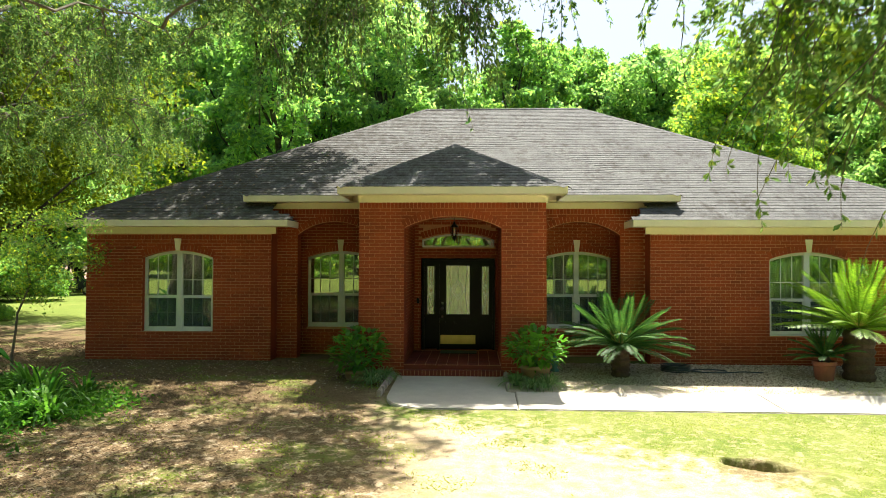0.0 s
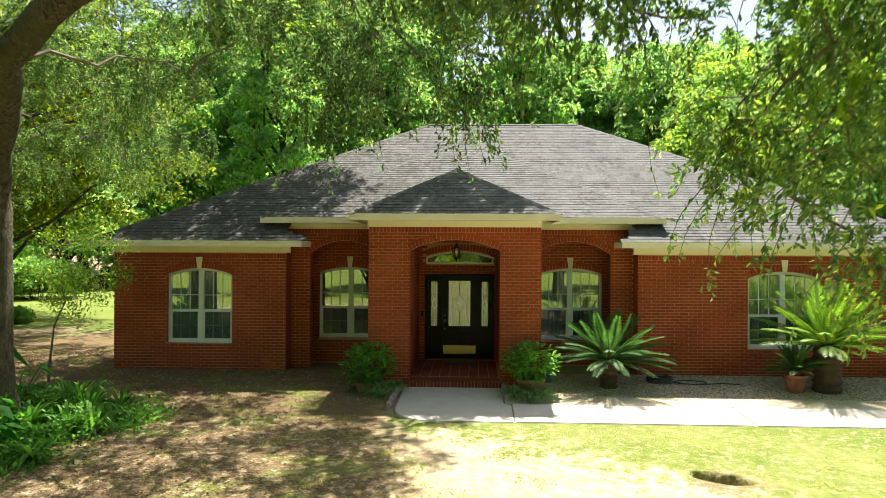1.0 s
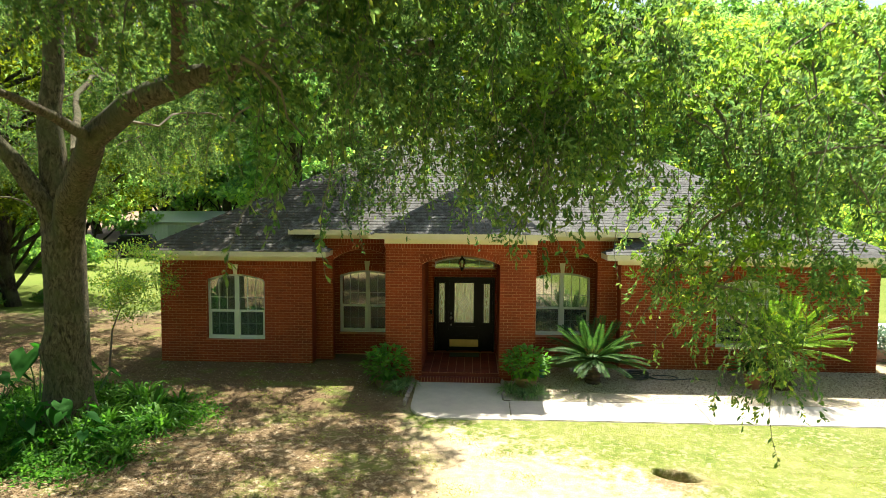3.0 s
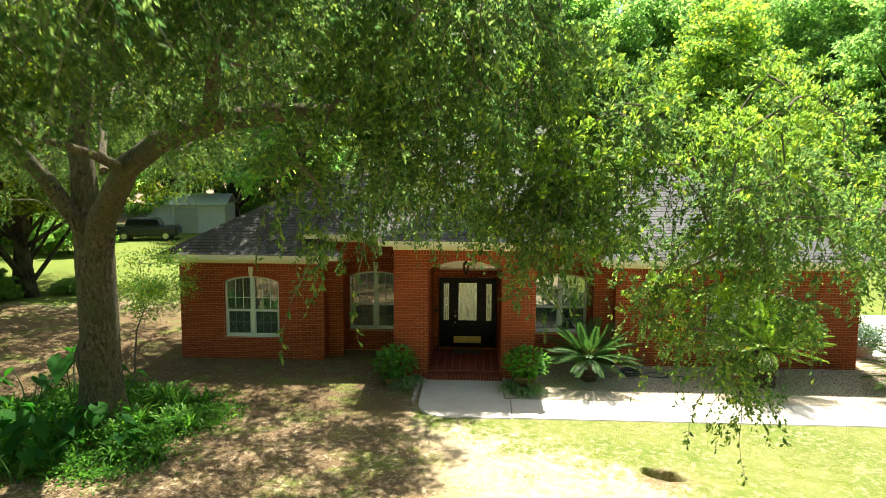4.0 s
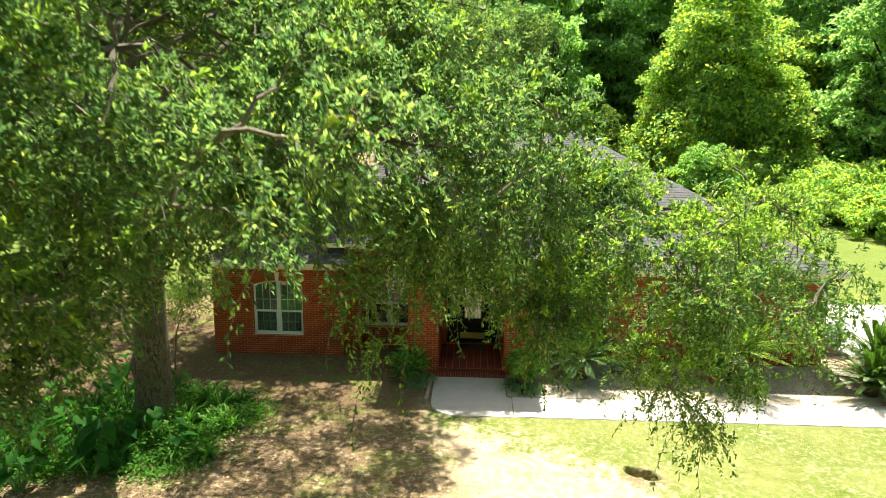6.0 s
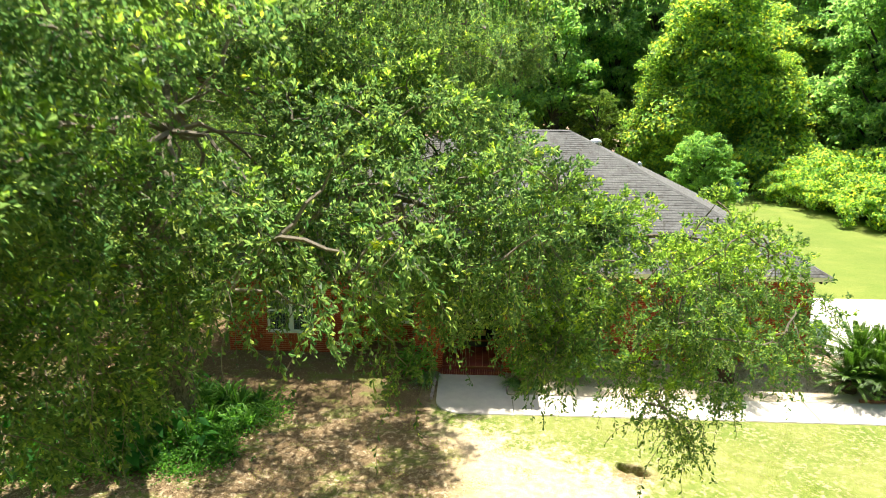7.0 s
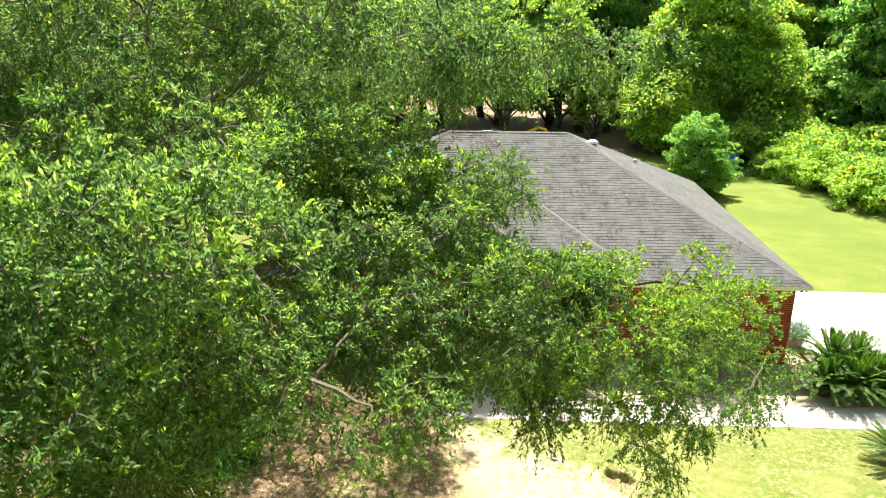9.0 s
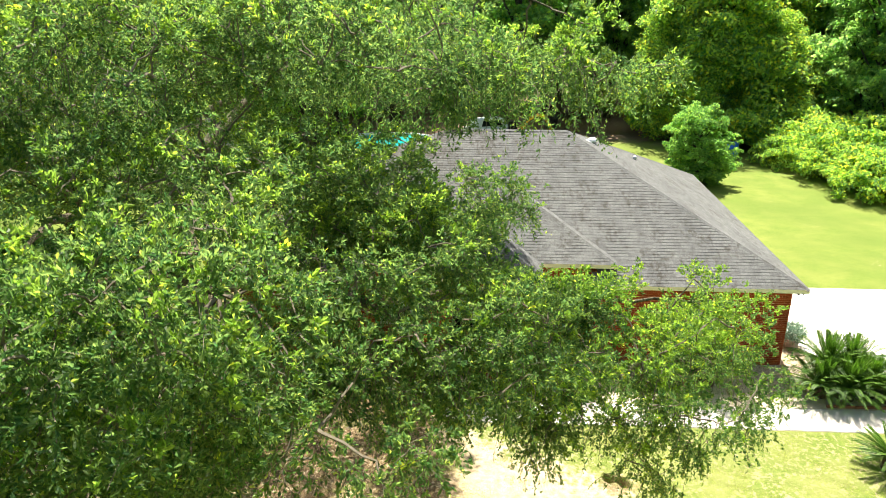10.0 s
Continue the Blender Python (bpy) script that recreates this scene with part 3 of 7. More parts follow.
def window(mid, y, z0, zs, zt, half=0.77, parent=house, label=""):
    """A twin sash window with an arched head: frame, sashes, glazing bars, panes, sill and keystone."""
    o = (mid - half, mid + half, z0, zs, zt)
    f, d = 0.055, 0.05
    s = Solid()
    inner = (mid - half + f, mid + half - f, z0, zs - 0.01, zt - f)
    yb, yf = y + 0.06, y + 0.005
    s.box((o[0], yf, z0), (o[0] + f, yb, zs)).box((o[1] - f, yf, z0), (o[1], yb, zs)).box((o[0] + f, yf, z0), (o[1] - f, yb, z0 + f))
    for i in range(16):
        a, b = (o[0] + (o[1] - o[0]) * k / 16 for k in (i, i + 1))
        s.prism([(a, arch_z(o, a) - f * 1.1), (b, arch_z(o, b) - f * 1.1), (b, arch_z(o, b)), (a, arch_z(o, a))], 1, yf, yb)
    s.box((mid - 0.055, yf - 0.015, z0), (mid + 0.055, yb, zt - 0.02))
    win = part("window", s.mesh("window_frame", WHITE), WHITE, parent, label)
    zr = z0 + 0.735
    for sx in (-1, 1):
        a, b = (mid - half + f, mid - 0.055) if sx < 0 else (mid + 0.055, mid + half - f)
        rail = Solid()
        rail.box((a, y + 0.018, zr - 0.03), (b, y + 0.055, zr + 0.03))
        rail.box((a, y + 0.025, z0 + f), (a + 0.03, y + 0.055, zr)).box((b - 0.03, y + 0.025, z0 + f), (b, y + 0.055, zr)).box((a, y + 0.025, z0 + f), (b, y + 0.055, z0 + f + 0.04))
        part("sash_rail", rail.mesh("sash_rail", WHITE), WHITE, win)
        for k in (1, 2):
            x = a + (b - a) * k / 3
            part("glazing_bar", Solid().box((x - 0.009, y + 0.034, z0 + f), (x + 0.009, y + 0.043, arch_z(o, x) - f)).mesh("glazing_bar", WHITE), WHITE, win)
        for z in ((z0 + f + zr) / 2, zr + 0.36, ):
            part("glazing_bar", Solid().box((a, y + 0.035, z - 0.009), (b, y + 0.0425, z + 0.009)).mesh("glazing_bar", WHITE), WHITE, win)
        part("insect_screen", Solid().box((a + 0.03, y + 0.028, z0 + f + 0.04), (b - 0.03, y + 0.030, zr - 0.03)).mesh("insect_screen", SCREEN), SCREEN, win, "dark insect screen over the lower sash")
        for zl, zh in ((z0 + f, zr - 0.03), (zr + 0.03, None)):
            g = Solid()
            n = 1 if zh else 6
            for i in range(n):
                p, q = (a + (b - a) * k / n for k in (i, i + 1))
                tp, tq = (zh, zh) if zh else (arch_z(o, p) - f * 1.05, arch_z(o, q) - f * 1.05)
                g.prism([(p, zl), (q, zl), (q, tq), (p, tp)], 1, y + 0.044, y + 0.048)
            pane = part("pane", g.mesh("pane", GLASS), GLASS, win)
            pane.visible_shadow = False
    sill = Solid().box((o[0] - 0.03, y - 0.03, z0 - 0.035), (o[1] + 0.03, y + 0.07, z0 + 0.004))
    part("sill", sill.mesh("sill", WHITE), WHITE, win)
    ky = y - 0.125
    key = Solid().hexa([(mid - 0.045, ky, zt - 0.01), (mid + 0.045, ky, zt - 0.01), (mid + 0.045, y - 0.1, zt - 0.01), (mid - 0.045, y - 0.1, zt - 0.01),
                        (mid - 0.075, ky, zt + 0.26), (mid + 0.075, ky, zt + 0.26), (mid + 0.075, y - 0.1, zt + 0.26), (mid - 0.075, y - 0.1, zt + 0.26)])
    part("keystone", key.mesh("keystone", TRIM), TRIM, win, "cream keystone over the window")
    return o


def wall(x0, x1, z0, z1, y, openings, thick=0.25, top_course=True, name="wall"):
    """A brick wall: mortar body, running bricks, arches over the openings and a soldier course under the eave."""
    body = part(name, wall_mesh(x0, x1, z0, z1, y, y + thick, openings), MORTAR, house)
    extra = []
    for o in openings:
        if o[4] > o[3]:
            extra += arch_bricks(o, y)
    top = z1 - (0.15 if top_course else 0)
    if top_course:
        extra += soldier(x0 + 0.005, x1 - 0.005, top, z1 - 0.035, y)
    return body, brick_rows(x0, x1, z0, top, [(o, 0.10 if o[4] > o[3] else 0) for o in openings]), extra


Y_WING, Y_ARCH, Y_BACK, Y_PORCH = 0.0, 0.45, 1.1, -1.18
XL, XLI, XRI, XR = -7.9, -3.88, 4.06, 10.47
Z_WING, Z_MID, Z_FLOOR = 2.70, 3.28, 0.12

win_a = (-6.67, -5.13, 0.60, 2.17, 2.32)
win_e = (6.47, 8.06, 0.60, 2.17, 2.32)
win_b = (-3.38, -1.84, 0.62, 2.20, 2.34)
win_d = (1.94, 3.48, 0.62, 2.20, 2.34)
for x0, x1, o in ((XL, XLI, win_a), (XRI, XR, win_e)):
    body, rows, extra = wall(x0, x1, -0.25, Z_WING, Y_WING, [o])
    bricks_joined("bricks", rows, Y_WING, body, extra=extra)
body, rows, extra = wall(XLI, XRI, 0.0, Z_MID, Y_BACK, [win_b, (-0.78, 0.90, Z_FLOOR, 2.19, 2.19), win_d, ], top_course=False)
# the fanlight has an opening of its own above the door
bricks_joined("bricks", [q for q in rows if not (-0.75 < q[0] < 0.87 and 2.4 < q[1] < 2.95)], Y_BACK, body, extra=extra + arch_bricks((-0.75, 0.87, 2.43, 2.62, 2.76), Y_BACK))
for x0, x1, o in ((XLI, -1.80, (-3.43, -1.80, -0.3, 2.68, 2.97)), (1.80, XRI, (1.80, 3.54, -0.3, 2.68, 2.97))):
    body, rows, extra = wall(x0, x1, -0.25, Z_MID, Y_ARCH, [o], thick=0.3)
    bricks_joined("bricks", rows, Y_ARCH, body, extra=extra)
door_arch = (-0.93, 0.95, -0.3, 2.75, 2.975)
porch_front, rows, extra = wall(-1.805, 1.805, -0.25, Z_MID, Y_PORCH, [door_arch], thick=0.42)
porch_rows = rows
low = [q for q in porch_rows if q[1] < 1.95][:300]
bricks_joined("bricks", [q for q in porch_rows if q not in low], Y_PORCH, porch_front, extra=extra)
brick_kinds = {}
for c, z, h in low:
    key = round(h, 3)
    if key not in brick_kinds:
        brick_kinds[key] = Solid().box((-h, -0.006, -ROW / 2 + JOINT / 2), (h, 0.03, ROW / 2 - JOINT / 2)).mesh("brick", BRICK)
    b = part("brick", brick_kinds[key], BRICK, porch_front)
    b.location = (c, Y_PORCH, z)

# walls that run back from the front
sides = Solid()
sides.box((XL, 0.252, -0.25), (XL + 0.25, 16.1, Z_WING)).box((XL + 0.252, 15.85, -0.25), (XR + 0.5, 16.1, Z_WING))
sides.hexa([(XR - 0.25, 0.252, -0.25), (XR, 0.252, -0.25), (XR + 0.85, 16.1, -0.25), (XR + 0.6, 16.1, -0.25), (XR - 0.25, 0.252, Z_WING), (XR, 0.252, Z_WING), (XR + 0.85, 16.1, Z_WING), (XR + 0.6, 16.1, Z_WING)])
sides.box((XLI - 0.25, 0.252, -0.25), (XLI, 1.0, 3.2)).box((XRI, 0.252, -0.25), (XRI + 0.25, 1.0, 3.2))
part("side_wall", sides.mesh("side_wall", BRICK), BRICK, house)
for x0, x1, y0, y1 in ((-1.805, -0.932, -0.758, 1.095), (0.952, 1.805, -0.758, 1.095)):
    jamb = Solid().box((x0, y0, -0.25), (x1, y1, 3.2))
    w = part("porch_wall", jamb.mesh("porch_wall", MORTAR), MORTAR, house)
    s = Solid()
    rows = int(3.3 / ROW)
    for face, sx in ((x0, -1), (x1, 1)):
        for r in range(rows):
            z = -0.2 + (r + 0.5) * ROW
            y = -1.18 - (BRICK_L / 2 if r % 2 else 0)
            while y < y1:
                a, b = max(y + JOINT / 2, -1.175), min(y + BRICK_L - JOINT / 2, y1)
                if b - a > 0.03:
                    s.box((face - 0.03 if sx > 0 else face - 0.006, a, z - ROW / 2 + JOINT / 2), (face + 0.006 if sx > 0 else face + 0.03, b, z + ROW / 2 - JOINT / 2))
                y += BRICK_L
    part("bricks", s.mesh("bricks", BRICK), BRICK, w, kind="stuff")

# porch floor, step and ceiling, floor and ceiling of the rooms
part("porch_floor", Solid().box((-0.93, -1.16, -0.2), (0.95, 1.098, Z_FLOOR - 0.012)).mesh("porch_floor", BRICK_FLOOR), BRICK_FLOOR, house)
porch_floor = part("porch_floor", Solid().box((-0.928, -1.158, 0.0), (0.948, 1.096, Z_FLOOR - 0.008)).mesh("porch_floor", MORTAR), MORTAR, house)
paver = Solid().box((0, 0, -0.03), (0.195, 0.087, 0)).mesh("brick", BRICK_FLOOR)
for i in range(9):
    for j in range(23):
        x, y = -0.925 + 0.2065 * i, -1.155 + 0.0985 * j
        if y + 0.09 < 1.1:
            part("brick", paver, BRICK_FLOOR, porch_floor).location = (x, y, Z_FLOOR)
step = part("step", Solid().box((-0.973, -1.395, -0.12), (0.99, -1.19, 0.025)).mesh("step", MORTAR), MORTAR, house, "red brick step at the porch")
paver = Solid().box((0, 0, -0.158), (0.063, 0.213, 0)).mesh("brick", BRICK_FLOOR)
for i in range(28):
    part("brick", paver, BRICK_FLOOR, step).location = (-0.975 + i * 0.0705, -1.40, 0.035)
part("porch_ceiling", Solid().box((-0.93, -0.757, 3.05), (0.95, 1.098, 3.1)).mesh("porch_ceiling", TRIM), TRIM, house)
for x0, x1 in ((XLI, -1.81), (1.81, XRI)):
    part("arch_ceiling", Solid().box((x0, 0.752, 3.12), (x1, 1.098, 3.17)).mesh("arch_ceiling", TRIM), TRIM, house)
for kind_of, a, b in (
    ("room_floor", (XL + 0.26, 0.26, 0.02), (XLI - 0.26, 13.2, 0.12)),
    ("room_floor", (XRI + 0.26, 0.26, 0.02), (XR - 0.26, 13.2, 0.12)),
    ("room_floor", (XLI, 1.36, 0.02), (XRI, 13.2, 0.119)),
    ("room_ceiling", (XL + 0.26, 0.26, 2.72), (XLI - 0.26, 13.2, 2.8)),
    ("room_ceiling", (XRI + 0.26, 0.26, 2.72), (XR - 0.26, 13.2, 2.8)),
    ("room_ceiling", (XLI - 0.25, 1.36, 2.72), (XRI + 0.25, 13.2, 2.8)),
    ("room_wall", (XL + 0.26, 5.0, 0.13), (XR - 0.26, 5.1, 2.71)),
    ("room_wall", (XLI - 0.27, 1.0, 0.13), (XLI - 0.26, 4.99, 2.71)),
    ("room_wall", (XRI + 0.26, 1.0, 0.13), (XRI + 0.27, 4.99, 2.71)),
):
    part(kind_of, Solid().box(a, b).mesh(kind_of, ROOM), ROOM, house)

for o, y, lab in ((win_a, Y_WING, "white twin sash window with sheer curtains"), (win_e, Y_WING, "white twin sash window"), (win_b, Y_BACK, "white twin sash window behind a brick arch"), (win_d, Y_BACK, "white twin sash window behind a brick arch")):
    window((o[0] + o[1]) / 2, y + 0.10, o[2], o[3], o[4], (o[1] - o[0]) / 2 - 0.004, label=lab)

# ---- roof ----
PITCH = 0.539
EX0, EX1, EY0, EY1, EZ = -8.3, 10.78, -0.45, 13.95, 2.95
YB = EY1 + 2.6  # back eave; the right-hand side runs back a little askew


def roof_faces(x0, x1, y0, y1, z, pitch):
    """A hipped roof: corners, ridge ends and its faces, each as corners with the eave first."""
    h = (y1 - y0) / 2
    zr = z + h * pitch
    a, b = (x0 + h, y0 + h, zr), (x1 - h + 0.08, y0 + h, zr)
    c = [(x0, y0, z), (x1, y0, z), (x1 + 1.3, y1 + 2.6, z), (x0, y1 + 2.6, z)]
    return {"front": [c[0], c[1], b, a], "right": [c[1], c[2], b], "back": [c[2], c[3], a, b], "left": [c[3], c[0], a]}


def shingles(face, expose=0.143, tab=0.305, seed=1, lift=0.0105, keep=None):
    """Courses of shingle tabs over a roof face whose first edge is the eave."""
    rng = random.Random(seed)
    p = [np.array(q) for q in face]
    e = unit(p[1] - p[0])
    n = np.cross(p[1] - p[0], p[-1] - p[0])
    n = unit(n if n[2] > 0 else -n)
    up = np.cross(n, e)
    up = up if up[2] > 0 else -up
    uv = [((q - p[0]) @ e, (q - p[0]) @ up) for q in p]
    top = max(v for _, v in uv)
    s = []
    for r in range(int(top / expose)):
        v0, v1 = r * expose, min((r + 1) * expose + 0.02, top)
        xs0, xs1 = [], []
        for v, store in ((v0, xs0), (v1, xs1)):
            for (a, b), (c, d) in zip(uv, uv[1:] + uv[:1]):
                if (b - v) * (d - v) <= 0 and abs(b - d) > 1e-6:
                    store.append(a + (c - a) * (v - b) / (d - b))
        if len(xs0) < 2:
            continue
        lo, hi = min(xs0), max(xs0)
        lo1, hi1 = (min(xs1), max(xs1)) if len(xs1) > 1 else (lo, hi)
        x = lo - tab * rng.random()
        while x < hi:
            wide = tab * rng.uniform(0.45, 1.05)
            a, b = max(x, lo), min(x + wide - 0.004, hi)
            x += wide
            if b - a < 0.02 or keep is not None and not keep(p[0] + e * (a + b) / 2 + up * v0):
                continue
            a1, b1 = min(max(a, lo1), hi1), max(min(b, hi1), lo1)
            if b1 - a1 < 0.004:
                b1 = a1 + 0.004
            k = lift * rng.uniform(0.92, 1.1)
            lowv = v0 + rng.uniform(-0.003, 0.001)
            q = [p[0] + e * a + up * lowv + n * k, p[0] + e * b + up * lowv + n * k, p[0] + e * b1 + up * v1 + n * 0.002, p[0] + e * a1 + up * v1 + n * 0.002,
                 p[0] + e * a + up * lowv, p[0] + e * b + up * lowv]
            s.append(q)
    return s


TAB_F = np.array([(0, 1, 2, 3), (4, 5, 1, 0)])


def tabs_mesh(name, tabs):
    v = np.array(tabs).reshape(-1, 3)
    f = (np.arange(len(tabs))[:, None, None] * 6 + TAB_F[None]).reshape(-1, 4)
    return mesh_from(name, v, f, SHINGLE)


def flat_face(me_name, faces, drop=0.004):
    bm = bmesh.new()
    for f in faces:
        bm.faces.new([bm.verts.new((x, y, z - drop)) for x, y, z in f])
    return bm


def hip_caps(lines, seed=3):
    """Cap shingles folded over hips and ridges."""
    rng = random.Random(seed)
    s = []
    for a, b in lines:
        a, b = np.array(a), np.array(b)
        L = np.linalg.norm(b - a)
        d = (b - a) / L
        side = unit(np.cross(d, (0, 0, 1)))
        n = int(L / 0.15)
        for i in range(n):
            q, r = a + d * (i * L / n), a + d * ((i + 1) * L / n + 0.03)
            w, h = 0.12, 0.014 + rng.uniform(0, 0.003)
            drop = np.array((0, 0, 0.045))
            s.append([q + (0, 0, h), q + side * w + (0, 0, h) - drop, r + side * w + (0, 0, h - 0.008) - drop, r + (0, 0, h - 0.008),
                      q - side * w + (0, 0, h) - drop, r - side * w + (0, 0, h - 0.008) - drop])
    v = np.array(s).reshape(-1, 3)
    f = (np.arange(len(s))[:, None, None] * 6 + np.array([(0, 1, 2, 3), (4, 0, 3, 5)])[None]).reshape(-1, 4)
    return mesh_from("hip_caps", v, f, SHINGLE)


main = roof_faces(EX0, EX1, EY0, EY1, EZ, PITCH)
RX0, RX1, RY0, RZ = -4.50, 4.69, 0.0, 3.50
half = (RX1 - RX0) / 2
apex = ((RX0 + RX1) / 2, RY0 + half, RZ + half * PITCH)
raised = {"front": [(RX0, RY0, RZ), (RX1, RY0, RZ), apex], "right": [(RX1, RY0, RZ), (RX1, RY0 + 2 * half, RZ), apex], "left": [(RX0, RY0 + 2 * half, RZ), (RX0, RY0, RZ), apex]}
PX, PY0, PZ = 2.16, -1.60, 3.50
papex = (0, PY0 + PX, PZ + PX * PITCH)
pback = (0, (papex[2] - RZ) / PITCH + RY0 + 0.3, papex[2])
porch = {"front": [(-PX, PY0, PZ), (PX, PY0, PZ), papex], "right": [(PX, PY0, PZ), (PX, 0.6, PZ), pback, papex], "left": [(-PX, 0.6, PZ), (-PX, PY0, PZ), papex, pback]}

# the front slope leaves the middle open under the raised roof; the wings' eaves turn back there
NL, NR = -3.42, 3.62
plane_z = lambda y: EZ + (y - EY0) * PITCH
notch = [(NR, EY0, EZ), (NR + 0.45, 0.0, plane_z(0.0)), (NR + 0.45, 1.2, plane_z(1.2)), (NL - 0.45, 1.2, plane_z(1.2)), (NL - 0.45, 0.0, plane_z(0.0)), (NL, EY0, EZ)]
front = [main["front"][0]] + notch[::-1] + main["front"][1:]
turns = [[(NL, EY0, EZ), (NL, 0.45, EZ), (NL - 0.45, 0.0, plane_z(0.0))], [(NR, 0.45, EZ), (NR, EY0, EZ), (NR + 0.45, 0.0, plane_z(0.0))]]
roof = part("roof", flat_face("roof", [front, main["right"], main["back"], main["left"]] + turns), SHINGLE, house, "weathered grey asphalt shingle roof")


def on_front(q):
    return not (NL - 0.45 + max(0.0, -q[1]) < q[0] < NR + 0.45 - max(0.0, -q[1]) and q[1] < 1.2)


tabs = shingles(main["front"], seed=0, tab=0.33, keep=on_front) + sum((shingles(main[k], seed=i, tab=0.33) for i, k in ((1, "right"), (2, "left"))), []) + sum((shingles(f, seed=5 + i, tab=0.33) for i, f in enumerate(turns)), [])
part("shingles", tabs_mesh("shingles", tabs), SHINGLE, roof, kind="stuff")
part("hip_cap_run", hip_caps([(main["front"][0], main["front"][3]), (main["front"][1], main["front"][2]), (main["front"][3], main["front"][2]), (main["back"][0], main["front"][2])]), SHINGLE, roof, kind="stuff")
mid_roof = part("raised_roof", flat_face("raised_roof", list(raised.values())), SHINGLE, house)
part("shingles", tabs_mesh("shingles", sum((shingles(f, seed=11 + i, tab=0.33) for i, f in enumerate(raised.values())), [])), SHINGLE, mid_roof, kind="stuff")
part("hip_cap_run", hip_caps([((RX0, RY0, RZ), apex), ((RX1, RY0, RZ), apex)]), SHINGLE, mid_roof, kind="stuff")
porch_roof = part("porch_roof", flat_face("porch_roof", list(porch.values())), SHINGLE, house, "small hipped roof over the entrance porch")
part("shingles", tabs_mesh("shingles", sum((shingles(porch[k], seed=31 + i, tab=0.33) for i, k in enumerate(("right", "left"))), [])), SHINGLE, porch_roof, kind="stuff")
for q in shingles(porch["front"], seed=41, tab=0.33):
    q = np.array(q)
    sh = part("shingle", mesh_from("shingle", q - q[0], TAB_F, SHINGLE), SHINGLE, porch_roof)
    sh.location = q[0]
part("hip_cap_run", hip_caps([((-PX, PY0, PZ), papex), ((PX, PY0, PZ), papex), (papex, pback)]), SHINGLE, porch_roof, kind="stuff")


def eave(x0, x1, y0, y1, z, wy, name, deep=0.45, open_back=True):
    """Fascia, soffit and frieze board round the front and ends of a roof: wall face wy."""
    s = Solid()
    s.box((x0, y0 - 0.003, z - 0.13), (x1, y0 + 0.022, z + 0.004))
    s.box((x0 - 0.003, y0 + 0.022, z - 0.13), (x0 + 0.022, y1, z + 0.004))
    s.box((x1 - 0.022, y0 + 0.022, z - 0.13), (x1 + 0.003, y1, z + 0.004))
    s.box((x0 + 0.022, y0 + 0.022, z - 0.125), (x1 - 0.022, wy + 0.05, z - 0.105))
    part(name, s.mesh(name, TRIM), TRIM, house, "cream painted fascia and soffit")


eave(EX0, -3.42, EY0, 0.5, EZ, 0.0, "eave")
eave(3.62, EX1, EY0, 0.5, EZ, 0.0, "eave")
eave(RX0, RX1, RY0, 0.8, RZ, Y_ARCH, "eave")
eave(-PX, PX, PY0, 0.5, PZ, Y_PORCH, "eave")
back = Solid().box((EX0, 0.5, EZ - 0.13), (EX0 + 0.022, YB, EZ)).box((EX0, YB - 0.02, EZ - 0.13), (EX1 + 1.3, YB, EZ)).box((EX0 + 0.022, 0.5, EZ - 0.125), (XL, YB - 0.02, EZ - 0.105))
k0, k1 = EX1 + 0.053, EX1 + 1.3
for a, b, lo, hi in ((-0.022, 0.0, -0.13, 0.0), (-0.33, -0.022, -0.125, -0.105)):
    back.hexa([(k0 + a, 0.5, EZ + lo), (k0 + b, 0.5, EZ + lo), (k1 + b, YB - 0.02, EZ + lo), (k1 + a, YB - 0.02, EZ + lo), (k0 + a, 0.5, EZ + hi), (k0 + b, 0.5, EZ + hi), (k1 + b, YB - 0.02, EZ + hi), (k1 + a, YB - 0.02, EZ + hi)])
part("eave", back.mesh("eave", TRIM), TRIM, house)
for a, b in (
    ((XL - 0.02, -0.028, 2.682), (XLI + 0.1, 0.0, 2.828)),
    ((XRI - 0.1, -0.028, 2.682), (XR + 0.02, 0.0, 2.828)),
    ((-1.83, Y_PORCH - 0.028, 3.24), (1.83, Y_PORCH, 3.378)),
    ((-1.83, Y_PORCH, 3.24), (-1.806, 0.3, 3.378)),
    ((1.806, Y_PORCH, 3.24), (1.83, 0.3, 3.378)),
    ((-4.1, Y_ARCH - 0.028, 3.25), (-1.83, Y_ARCH, 3.378)),
    ((1.83, Y_ARCH - 0.028, 3.25), (4.3, Y_ARCH, 3.378)),
):
    part("frieze_board", Solid().box(a, b).mesh("frieze_board", TRIM), TRIM, house, "cream painted frieze board")
for x0, x1 in ((-4.35, XLI), (XRI, 4.55)):
    part("upper_wall", Solid().box((x0, 0.46, 2.72), (x1, 0.75, 3.38)).mesh("upper_wall", BRICK), BRICK, house)

# ---- front door ----
door = part("front_door", Solid().box((-0.75, Y_BACK + 0.06, Z_FLOOR), (-0.70, Y_BACK + 0.16, 2.17)).box((0.83, Y_BACK + 0.06, Z_FLOOR), (0.88, Y_BACK + 0.16, 2.17)).box((-0.70, Y_BACK + 0.06, 2.09), (0.83, Y_BACK + 0.16, 2.17)).box((-0.42, Y_BACK + 0.06, Z_FLOOR), (-0.36, Y_BACK + 0.16, 2.09)).box((0.47, Y_BACK + 0.06, Z_FLOOR), (0.53, Y_BACK + 0.16, 2.09)).mesh("front_door", BLACK), BLACK, house, "black panelled front door with leaded glass sidelights")
m = Nodes("obscure_glass")
m.bump(m.noise(60, m.pos(), 3), 0.5, 0.01)
